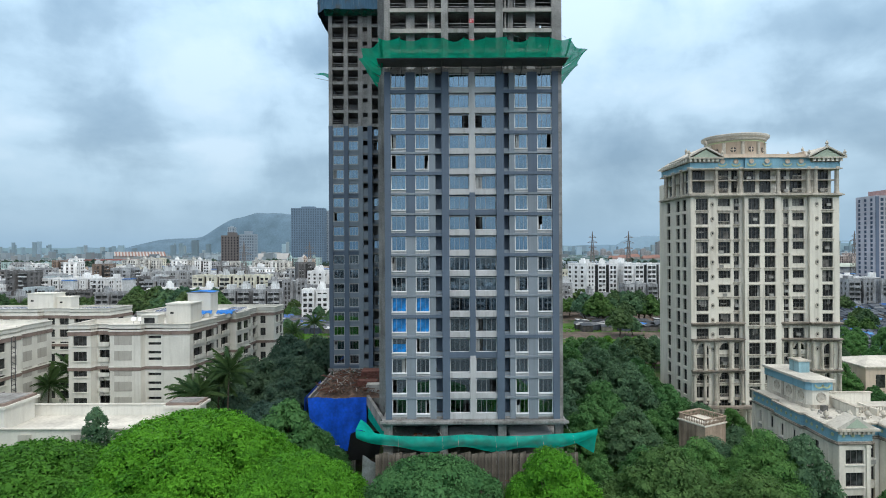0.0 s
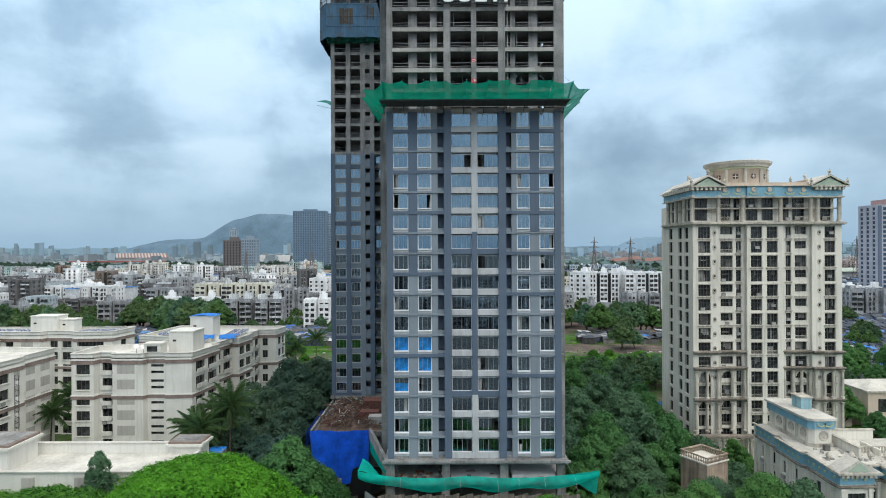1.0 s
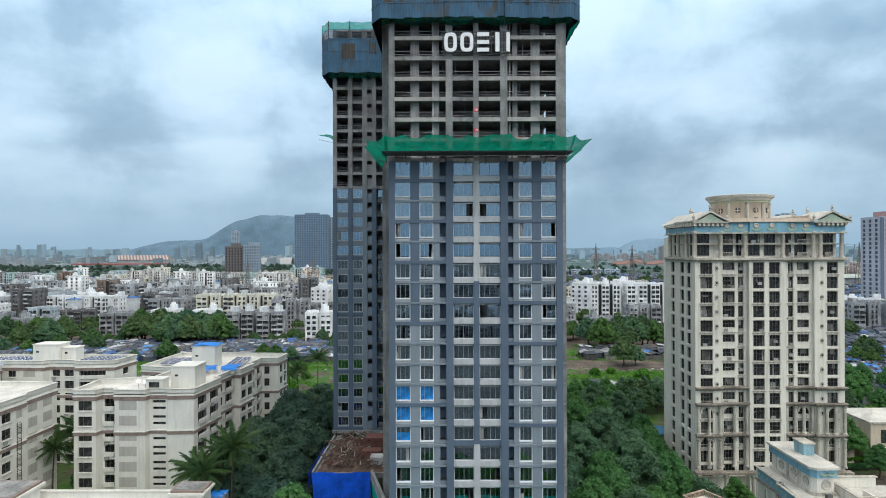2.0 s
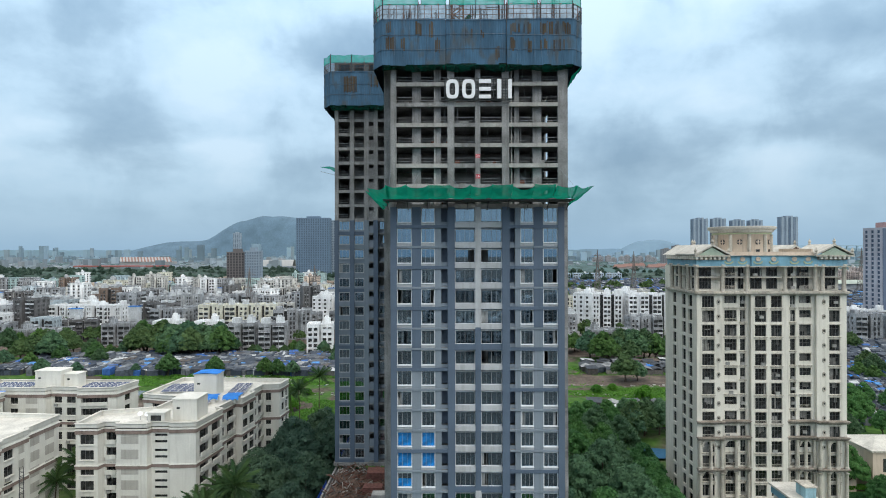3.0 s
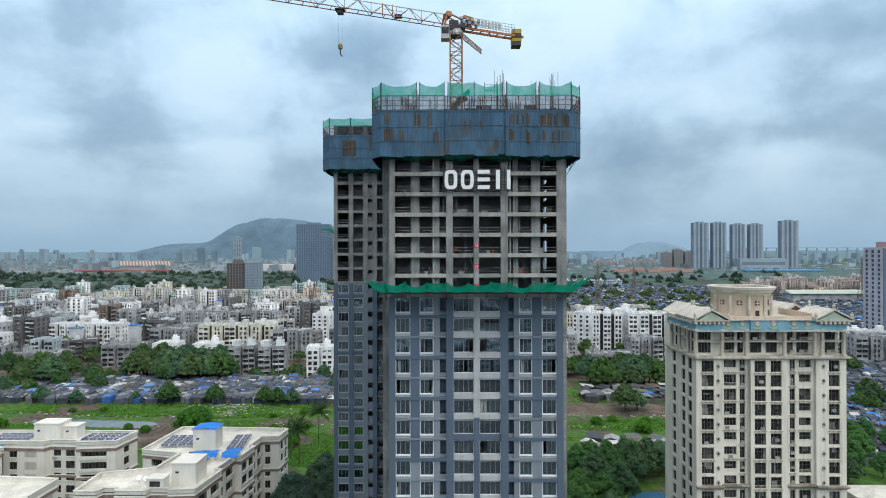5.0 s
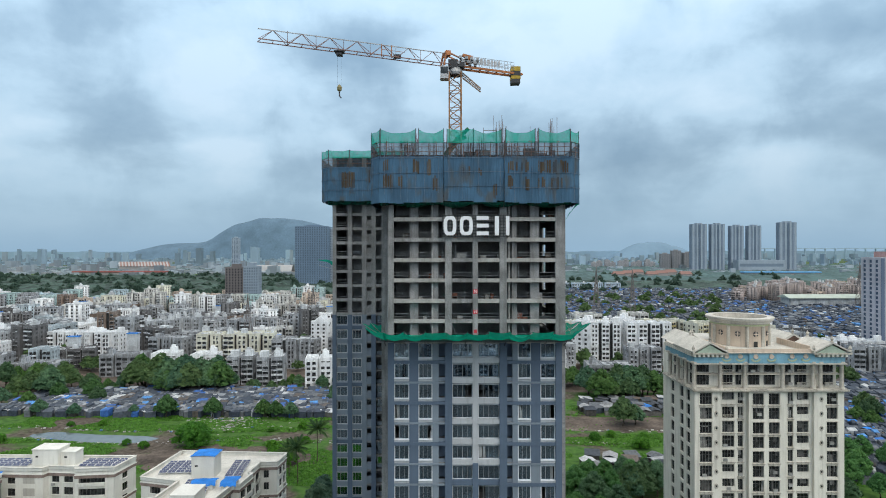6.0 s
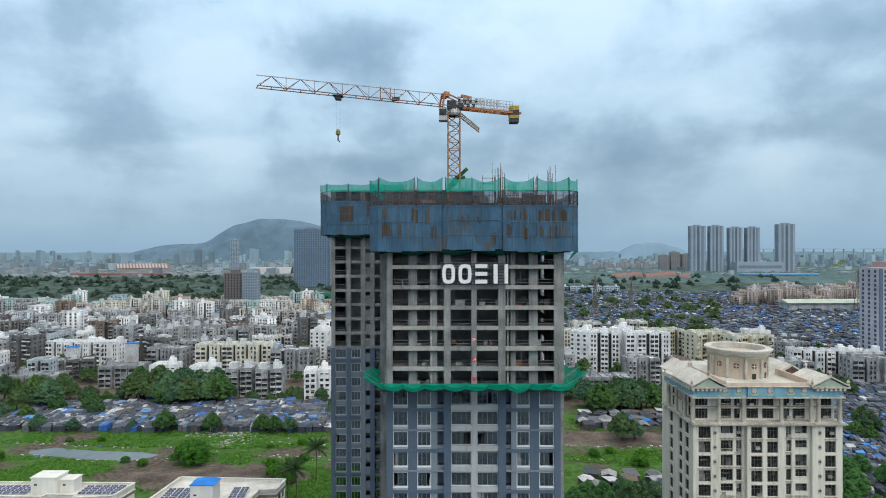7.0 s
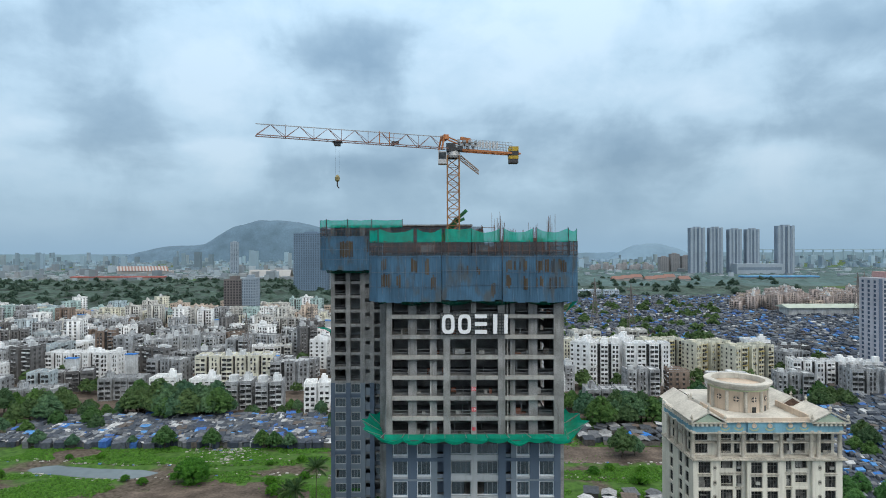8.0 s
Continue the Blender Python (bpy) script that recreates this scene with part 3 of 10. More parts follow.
                for hgt in (0.5, 0.95):
                    rail.beam((a, T1Y + 0.45, z + hgt + r.uniform(-0.05, 0.05)), (b, T1Y + 0.45, z + hgt + r.uniform(-0.05, 0.05)), 0.05)
                part("guard_rail", rail, STEEL, T)
    # ledges along the slab edges of the side bays
    for k in range(1, 17):
        z = T1Z + k * FH
        for bay, (a, b) in ((0, (-7.617, -0.143)), (7, (9.003, 16.097))):
            deep = k in BLUE_ROWS[bay]
            part("ledge", Shape().box(a, b, T1Y - 0.1, T1Y + 0.72, z - (0.42 if deep else 0.3), z + (0.06 if deep else -0.04)), BLUEGREY if deep else MIDGREY, T)
    # edge beams run between the outer columns, past the set-back ones
    for k in range(17, 25):
        z = T1Z + k * FH
        for a, b in ((-7.65, -0.11), (0.91, 3.96), (4.73, 7.93), (8.97, 16.13)):
            part("edge_beam", Shape().box(a, b, T1Y + 0.02, T1Y + 0.36, z - 0.46 + r.uniform(-0.03, 0.03), z + 0.13), r.choice((BEAM, BEAM, CONCRETE)), T)
        clutter = Shape()
        for _ in range(7):
            x = r.uniform(-7.4, 16)
            clutter.box(x, x + r.uniform(0.3, 1.5), T1Y + 1.8, T1Y + 2.6, z, z + r.uniform(0.2, 0.9))
        tagged(part("site_clutter", clutter, SCRAP, T), kind="stuff")
    # block-work core, side and rear walls
    core = Shape().box(-8, 13, 93.6, 93.9, T1Z, zt)
    part("core_wall", core, ROOM, T)
    part("side_wall", Shape().box(-10.1, -8.55, 92.3, 92.6, T1Z - 5, zt), CONCRETE, T)
    part("side_wall", Shape().box(-10.1, -9.9, 92.6, 112, T1Z - 5, zt), CONCRETE, T)
    part("side_wall", Shape().box(-8.53, -8.3, T1Y + 0.7, 92.3, T1Z, zt), CONCRETE, T)
    east = Shape().box(17.3, 17.58, T1Y + 0.7, 102.4, T1Z, zt).box(17.3, 17.58, 105.9, 112, T1Z, zt)
    for k in range(top):
        z = T1Z + k * FH
        east.box(17.3, 17.58, 102.4, 105.9, z - 0.3, z + (0.25 if k > 16 else 0.9))
        east.box(17.3, 17.58, 102.4, 105.9, z + (2.2 if k > 16 else 2.0), z + FH - 0.3)
    part("side_wall", east, CONCRETE, T)
    part("rear_wall", Shape().box(-9.9, 17.3, 111.7, 112, T1Z, zt), CONCRETE, T)
    # partitions in the open storeys
    for k in range(17, 25):
        z = T1Z + k * FH
        for x in (-2.0, 4.3, 9.4):
            part("partition", Shape().box(x - 0.1, x + 0.1, T1Y + 0.8, 93.6, z, z + FH - 0.28), CONCRETE_DARK, T)
        for _ in range(5):
            x, y = r.uniform(-7, 16), r.uniform(T1Y + 1, 91)
            part("prop", Shape().beam((x, y, z), (x, y, z + FH - 0.3), 0.07), STEEL, T)
    # floor plates on the middle column
    for k, txt in ((19, "20"), (18, "19")):
        z = T1Z + k * FH + 0.9
        pl = part("floor_plate", Shape().box(4.02, 4.68, T1Y - 0.06, T1Y - 0.03, z, z + 0.62), SIGN_RED, T, "red floor number plate")
        cu = bpy.data.curves.new("number", "FONT")
        cu.body, cu.size, cu.align_x = txt, 0.55, "CENTER"
        cu.materials.append(SIGN_WHITE)
        o = new("number", cu)
        o.parent = pl
        o.matrix_basis = pose(4.35, T1Y - 0.065, z + 0.12, 90, 0, 0)
    part("floor_plate", Shape().box(4.1, 4.6, T1Y - 0.06, T1Y - 0.03, T1Z + 17 * FH + 1.1, T1Z + 17 * FH + 1.6), SIGN_RED, T, "red floor number plate")
    # podium: transfer slab, pilotis and recess
    part("transfer_slab", Shape().box(-9.0, 17.9, T1Y - 0.6, 112, T1Z - 1.0, T1Z - 0.35), CONCRETE, T)
    part("podium_ledge", Shape().box(-9.3, 18.2, T1Y - 0.9, T1Y - 0.55, T1Z - 0.75, T1Z - 0.42), CONCRETE, T)
    for x in (-8.2, 0.0, 8.6, 17.0):
        part("podium_column", Shape().box(x - 0.6, x + 0.6, T1Y + 0.2, T1Y + 1.2, 0, T1Z - 1.0), CONCRETE, T)
    part("podium_deck", Shape().box(-9, 18, T1Y - 0.5, 112, 11.2, 11.6), CONCRETE, T)
    # the shade of the recess is put into this wall's dark colour
    part("podium_wall", Shape().box(-9, 18, 94, 94.3, 0, T1Z - 1.0), mat("shaded_recess_block", (0.11, 0.105, 0.10), 0.95, 0.3, 0.4, 4.0), T)
    bits = Shape()
    for _ in range(120):
        x, q = r.uniform(-8.4, 17.2), r.uniform(0.08, 0.35)
        y = T1Y + r.uniform(-0.3, 3.5)
        bits.box(x - q, x + q, y - q, y + q, 11.6, 11.6 + q * r.uniform(0.6, 1.6))
    tagged(part("site_clutter", bits, SCRAP, T), kind="stuff")
    part("podium_screed", Shape().box(0.8, 8.0, T1Y + 0.6, 93, 11.6, 12.0).box(9.8, 16.2, T1Y + 0.6, 92, 11.6, 12.3), LIGHTGREY, T)
    return T


build_main_tower()


def build_twin_tower():
    """The rear tower, seen past the west side of the main one."""
    Y, Z, top = 123.8, 15.3, 28
    T = thing("tower", "blue-grey high-rise under construction standing behind another tower", "building")
    r = random.Random(5)
    piers = [(-23.95, -23.1), (-20.75, -19.8), (-15.75, -14.8), (-12.4, -11.2)]
    opens = [(-23.1, -20.75), (-19.8, -17.75)]
    slab = Shape().box(-23.9, 6, Y + 0.1, 148, -0.28, 0).mesh("floor_slab", CONCRETE)
    for k in range(top + 1):
        part("floor_slab", slab, None, T, at=(0, 0, Z + k * FH))
    zg, zt = Z + 17 * FH, Z + top * FH
    for i, (a, b) in enumerate(piers):
        part("pier", Shape().box(a, b, Y - 0.15, Y + 0.6, Z - 0.3, zg - 0.3), BLUEGREY, T)
        part("concrete_column", Shape().box(a + 0.03, b - 0.03, Y - 0.02, Y + 0.6, zg - 0.3, zt), CONCRETE, T)
    part("pier", Shape().box(-17.75, -16.75, Y + 0.05, Y + 0.6, Z - 0.3, zg - 0.3), MIDGREY, T)
    part("concrete_column", Shape().box(-17.75, -16.75, Y + 0.05, Y + 0.6, zg - 0.3, zt), CONCRETE, T)
    for k in range(top - 2):
        z = Z + k * FH
        if k < 17:
            for a, b in opens:
                part("spandrel", Shape().box(a, b, Y + 0.06, Y + 0.34, z - 0.42, z + 0.6), MIDGREY if k % 4 else BLUEGREY, T)
                part("sill", Shape().box(a, b, Y - 0.06, Y + 0.058, z + 0.3, z + 0.56), MIDGREY, T)
                build_window(T, a + 0.02, Y + 0.08, z + 0.6, b - a - 0.04, 1.9, r, 0, frame_mat=LIGHTGREY)
            part("spandrel", Shape().box(-16.75, -15.75, Y + 0.2, Y + 0.4, z - 0.4, z + 1.6), MIDGREY, T)
            part("spandrel", Shape().box(-14.8, -12.4, Y + 1.3, Y + 1.5, z - 0.4, z + 0.8), MIDGREY, T)
            if r.random() < 0.7:
                build_window(T, -14.7, Y + 1.4, z + 0.8, 2.2, 1.8, r, 0, frame_mat=LIGHTGREY)
        else:
            for a, b in opens + [(-16.75, -15.75), (-14.8, -12.4)]:
                part("edge_beam", Shape().box(a, b, Y + 0.03, Y + 0.3, z - 0.5, z + 0.12), CONCRETE, T)
            part("infill_wall", Shape().box(-16.75, -15.75, Y + 0.25, Y + 0.4, z + 0.12, z + 1.7), CONCRETE, T)
            rail = Shape()
            for a, b in opens:
                rail.beam((a, Y + 0.4, z + 0.5), (b, Y + 0.4, z + 0.5), 0.06).beam((a, Y + 0.4, z + 1.0), (b, Y + 0.4, z + 1.0), 0.06)
            part("guard_rail", rail, STEEL, T)
    part("core_wall", Shape().box(-22, 6, Y + 6, Y + 6.3, Z, zt), ROOM, T)
    part("side_wall", Shape().box(-23.9, -23.65, Y + 0.6, 148, Z, zt), CONCRETE, T)
    part("rear_wall", Shape().box(-23.9, 6, 147.7, 148, Z, zt), CONCRETE, T)
    part("transfer_slab", Shape().box(-24.2, 6, Y - 0.4, 148, Z - 0.9, Z - 0.35), CONCRETE, T)
    for x in (-22, -15, -8, 0):
        part("podium_column", Shape().box(x - 0.5, x + 0.5, Y + 1, Y + 2, 0, Z - 0.9), CONCRETE, T)
    return T


build_twin_tower()


# ---- climbing screens, nets and scaffold round the tower heads ----
RUST_CLOTH = stained_sheet("rusty_striped_cloth", (0.096, 0.08, 0.058), (0.062, 0.102, 0.148))
RUST_DARK = stained_sheet("dark_rusty_cloth", (0.075, 0.058, 0.04), (0.05, 0.066, 0.084))
DUSTY_PIPE = mat("dusty_blue_grey_pipe", (0.13, 0.18, 0.24), 0.7, 0.2, 1.0, 9.0)
RED_PLY = mat("red_brown_formwork", (0.15, 0.075, 0.05), 0.85, 0.3, 0.6, 3.0, streak=0.6, rand=0.3)


def screen_panel(parent, p, q, z0, z1, seed, rust=()):
    """Run of upright blue sheets between plan points p and q."""
    r = random.Random(seed)
    p, q = Vector((*p, 0)), Vector((*q, 0))
    d = q - p
    n = max(1, round(d.length / 1.1))
    e = d.normalized()
    nrm = Vector((e.y, -e.x, 0))
    for k in range(n):
        a, b = p + d * (k / n), p + d * ((k + 1) / n)
        off = nrm * r.uniform(0, 0.05)
        zb, zt = z0 + r.uniform(-0.18, 0.1), z1 + r.uniform(-0.04, 0.06)
        s = Shape()
        ribs = 5
        for i in range(ribs):
            u, v = a + (b - a) * (i / ribs), a + (b - a) * ((i + 0.975) / ribs)
            w = nrm * (0.014 if i % 2 else 0.0)
            s.add([u + off + w + Vector((0, 0, zb)), v + off + w + Vector((0, 0, zb)), v + off + w + Vector((0, 0, zt)), u + off + w + Vector((0, 0, zt)),
                   u - nrm * 0.04 + Vector((0, 0, zb)), b - nrm * 0.04 + Vector((0, 0, zb)), b - nrm * 0.04 + Vector((0, 0, zt)), u - nrm * 0.04 + Vector((0, 0, zt))],
                  [(0, 1, 2, 3), (7, 6, 5, 4), (0, 3, 7, 4), (1, 5, 6, 2), (3, 2, 6, 7), (0, 4, 5, 1)])
        part("sheet", s, BLUE_SHEET, parent)
    # rusty slats behind the cloth, uneven in height and tone
    for xa, xb, zz, zq in rust:
        a, b = p + d * ((xa - p.x) / d.x) + nrm * 0.075, p + d * ((xb - p.x) / d.x) + nrm * 0.075
        nn = max(3, round((b - a).length / 0.3))
        for tone in (RUST_CLOTH, RUST_DARK):
            s = Shape()
            for i in range(nn):
                if r.random() < (0.62 if tone is RUST_CLOTH else 0.3):
                    u, v = a + (b - a) * (i / nn), a + (b - a) * ((i + r.uniform(0.55, 0.98)) / nn)
                    lo, hi = zz + r.uniform(-0.25, 0.3), zq + r.uniform(-0.35, 0.2)
                    o = nrm * (0.012 if tone is RUST_DARK else 0.0)
                    s.add([u + o + Vector((0, 0, lo)), v + o + Vector((0, 0, lo)), v + o + Vector((0, 0, hi)), u + o + Vector((0, 0, hi))] + [k - nrm * 0.02 + Vector((0, 0, h)) for k, h in ((u, lo), (v, lo), (v, hi), (u, hi))],
                          [(0, 1, 2, 3), (7, 6, 5, 4), (0, 3, 7, 4), (1, 5, 6, 2), (3, 2, 6, 7), (0, 4, 5, 1)])
            if s.v:
                tagged(part("rusty_slats", s, tone, parent, "brown rusty slats showing through the cloth"), kind="stuff")
    # walkway pipes
    pipes = Shape()
    for zz in (z0 + 2.2, z0 + 4.3, z1 - 0.15):
        pipes.beam(p + nrm * 0.1 + Vector((0, 0, zz)), q + nrm * 0.1 + Vector((0, 0, zz)), 0.045)
    for k in range(n):
        if r.random() < 0.7:
            a = p + d * ((k + r.uniform(0.3, 0.7)) / n) + nrm * 0.1
            pipes.beam(a + Vector((0, 0, z0 + r.uniform(0, 1.5))), a + Vector((0, 0, z1 + r.uniform(-1.5, 2.0))), 0.04)
    tagged(part("ledger", pipes, DUSTY_PIPE, parent), kind="stuff")


def scaffold_crown(parent, p, q, z0, z1, seed):
    r = random.Random(seed)
    p, q = Vector((*p, 0)), Vector((*q, 0))
    d = q - p
    n = max(2, round(d.length / 1.0))
    s = Shape()
    for k in range(n + 1):
        a = p + d * (k / n)
        s.beam(a + Vector((0, 0, z0)), a + Vector((0, 0, z1 + r.uniform(-0.2, 0.2))), 0.07)
    for zz in (z0 + 0.7, z0 + 1.4, z1):
        s.beam(p + Vector((0, 0, zz)), q + Vector((0, 0, zz)), 0.06)
    part("scaffold", s, REBAR, parent)
    part("grey_mesh", Shape().patch(lambda u, v: p + d * u + Vector((0, 0.06, z0 + (z1 - z0) * v)), 4, 1), GREY_NET, parent)


def crown_net(parent, p, q, z0, h, sag, seed):
    """Green net hung between posts: its top edge sags in a curve."""
    p, q = Vector((*p, 0)), Vector((*q, 0))
    ph = seed * 1.7
    part("green_net", Shape().patch(lambda u, v: p + (q - p) * u + Vector((0, 0.08 * math.sin(9 * u + ph), z0 + v * (h - sag * 4 * u * (1 - u) + 0.03 * math.sin(14 * u + ph)))), 14, 3), GREEN_THIN, parent, smooth=True)
    for a in (p, q):
        part("post", Shape().beam(a + Vector((0, 0, z0 - 2)), a + Vector((0, 0, z0 + h + 0.1)), 0.09), DARK_STEEL, parent)


def build_screens():
    C = thing("climbing_screen", "blue sheet climbing screen with green net round a tower head", "safety screen")
    zb, z1, z2 = 86.4, 93.1, 95.2
    y = 84.7
    west = ((-9.0, -6.2, 88.6, 90.4), (-9.0, -7.6, 91.0, 92.6), (-4.7, -2.85, 90.8, 92.6), (-2.7, -2.1, 90.3, 92.7), (-1.85, -1.1, 88.3, 90.2))
    mid = ((2.2, 3.6, 90.5, 91.5), (4.4, 5.6, 90.6, 91.4), (6.85, 7.5, 87.2, 89.1))
    east = ((9.0, 10.4, 90.9, 92.4), (10.9, 12.0, 90.9, 92.4), (9.0, 9.8, 88.6, 90.2), (11.5, 12.1, 88.4, 90.0), (13.3, 16.1, 90.8, 92.6), (16.5, 17.8, 90.9, 92.4), (13.3, 14.4, 88.5, 90.1), (15.2, 16.9, 88.5, 90.1))
    runs = [((-9.5, y), (-0.35, y), west), ((-0.3, y + 0.25), (8.45, y + 0.25), mid), ((8.5, y), (18.1, y), east), ((18.1, y), (19.6, y + 1.6), ()), ((19.6, y + 1.6), (19.6, 113), ()),
            ((-11.0, y + 2.2), (-9.5, y), ()), ((-11.0, 113), (-11.0, y + 2.2), ()), ((19.6, 113), (-11, 113), ())]
    for i, (p, q, rust) in enumerate(runs):
        screen_panel(C, p, q, zb + (0.25 if i == 1 else 0), z1, i, rust)
        scaffold_crown(C, p, q, z1, z2, i)
    for i, (a, b) in enumerate(((-9.4, -4.3), (-3.9, -0.3), (0.2, 4.0), (4.0, 8.1), (8.6, 12.9), (13.4, 17.9))):
        crown_net(C, (a, y - 0.1), (b, y - 0.1), z2 - 0.15, 2.0, 0.62 if i not in (2,) else 0.15, i)
    crown_net(C, (18.0, y), (19.5, y + 1.6), z2 - 0.15, 1.85, 0.3, 8)
    crown_net(C, (-11.0, y + 2.2), (-9.5, y), z2 - 0.15, 1.85, 0.1, 9)
    crown_net(C, (-11.0, 113), (-11.0, y + 2.3), z2 - 0.15, 1.7, 0.2, 10)
    # soffit net drawn in under the screens, mostly a darker green than the hung nets
    for (a, b) in ((-9.5, -0.4), (-0.3, 8.4), (8.5, 18.2)):
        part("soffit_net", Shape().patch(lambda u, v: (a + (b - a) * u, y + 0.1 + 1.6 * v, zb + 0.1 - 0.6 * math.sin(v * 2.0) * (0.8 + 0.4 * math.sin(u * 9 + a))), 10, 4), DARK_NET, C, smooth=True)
    part("soffit_net", Shape().patch(lambda u, v: (18.0 + 1.6 * v, y + 1 + 3 * u, zb + 0.1 - 1.5 * (1 - v) - 1.0 * u * (1 - v)), 4, 4), GREEN_NET, C)
    deck = Shape().box(-9.3, 17.8, y + 0.6, T1Y, zb + 0.5, zb + 0.6)
    part("walkway", deck, CONCRETE_DARK, C)
    # starter bars above the top deck
    r = random.Random(3)
    for cx, cy, n, h in [(-4.7, 88, 10, 2.2), (0.4, 88, 8, 2.0), (7.8, 86.8, 14, 4.6), (8.6, 88, 12, 3.6), (13.2, 87, 10, 3.0), (15.9, 86.8, 12, 4.4), (3, 95, 16, 2.6), (-6, 96, 14, 2.2), (11, 97, 16, 2.6), (5.5, 91, 14, 2.4), (-2, 92, 12, 2.4)]:
        s = Shape()
        for _ in range(n):
            x, yy = cx + r.uniform(-0.7, 0.7), cy + r.uniform(-0.4, 0.4)
            s.beam((x, yy, 93), (x + r.uniform(-0.1, 0.1), yy, 95 + h * r.uniform(0.5, 1.0)), 0.045)
        part("starter_bars", s, REBAR, C)
    part("deck", Shape().box(-10, 17.5, T1Y, 112, 93.3, 93.6), RED_PLY, C)
    for k in range(46):
        x, yy = r.uniform(-9.5, 17), r.uniform(89.5, 110)
        if abs(x - 1.6) < 2 and abs(yy - 101.4) < 2:
            continue
        w, d, h = r.uniform(0.8, 3.4), r.uniform(0.3, 1.6), r.uniform(0.8, 2.3)
        part("formwork", Shape().box(x - w / 2, x + w / 2, yy - d / 2, yy + d / 2, 93.6, 93.6 + h), r.choice((RED_PLY, REBAR, RED_PLY, RUST_PLY, CONCRETE)), C)
    for k in range(30):
        cx, cy = r.uniform(-9.5, 17), r.uniform(88.5, 110)
        s = Shape()
        for _ in range(9):
            x, yy = cx + r.uniform(-0.5, 0.5), cy + r.uniform(-0.3, 0.3)
            s.beam((x, yy, 93.5), (x + r.uniform(-0.15, 0.15), yy, 95.2 + r.uniform(0.4, 2.0)), 0.05)
        tagged(part("starter_bars", s, REBAR, C), kind="stuff")
    lad = Shape()
    for x in (5.6, 7.4):
        lad.beam((x, 86.5, 93), (x, 86.5, 97.6), 0.07)
    for zz in (95.4, 96.4, 97.2):
        lad.beam((5.6, 86.5, zz), (7.4, 86.5, zz), 0.07)
    part("frame", lad, REBAR, C)
    # the rear tower's screens
    D = thing("climbing_screen", "blue sheet climbing screen with green net round the rear tower", "safety screen")
    zb, z1, z2, y = 89.8, 96.8, 98.7, 121.6
    for i, (p, q, rust) in enumerate([((-24.4, y), (-9.0, y), ((-21.6, -18.8, 92.6, 95.8), (-16.0, -14.4, 93.6, 96.0))), ((-26.2, y + 2.5), (-24.4, y), ()), ((-26.2, 150), (-26.2, y + 2.5), ()), ((-9, y), (8, y), ()), ((8, y), (8, 150), ())]):
        screen_panel(D, p, q, zb, z1, 20 + i, rust)
        scaffold_crown(D, p, q, z1, z2, 20 + i)
    for i, (a, b) in enumerate(((-24.3, -20.0), (-19.9, -15.0), (-14.9, -8.6))):
        crown_net(D, (a, y - 0.1), (b, y - 0.1), z2 - 0.1, 1.65, 0.15, 12 + i)
    crown_net(D, (-26.2, y + 2.5), (-24.4, y), z2 - 0.1, 1.7, 0.1, 17)
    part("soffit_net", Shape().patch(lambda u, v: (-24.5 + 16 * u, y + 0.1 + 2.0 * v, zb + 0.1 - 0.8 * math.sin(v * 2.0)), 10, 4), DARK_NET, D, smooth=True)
    part("deck", Shape().box(-23.9, 6, 123.8, 148, z1 - 0.3, z1), CONCRETE, D)


build_screens()


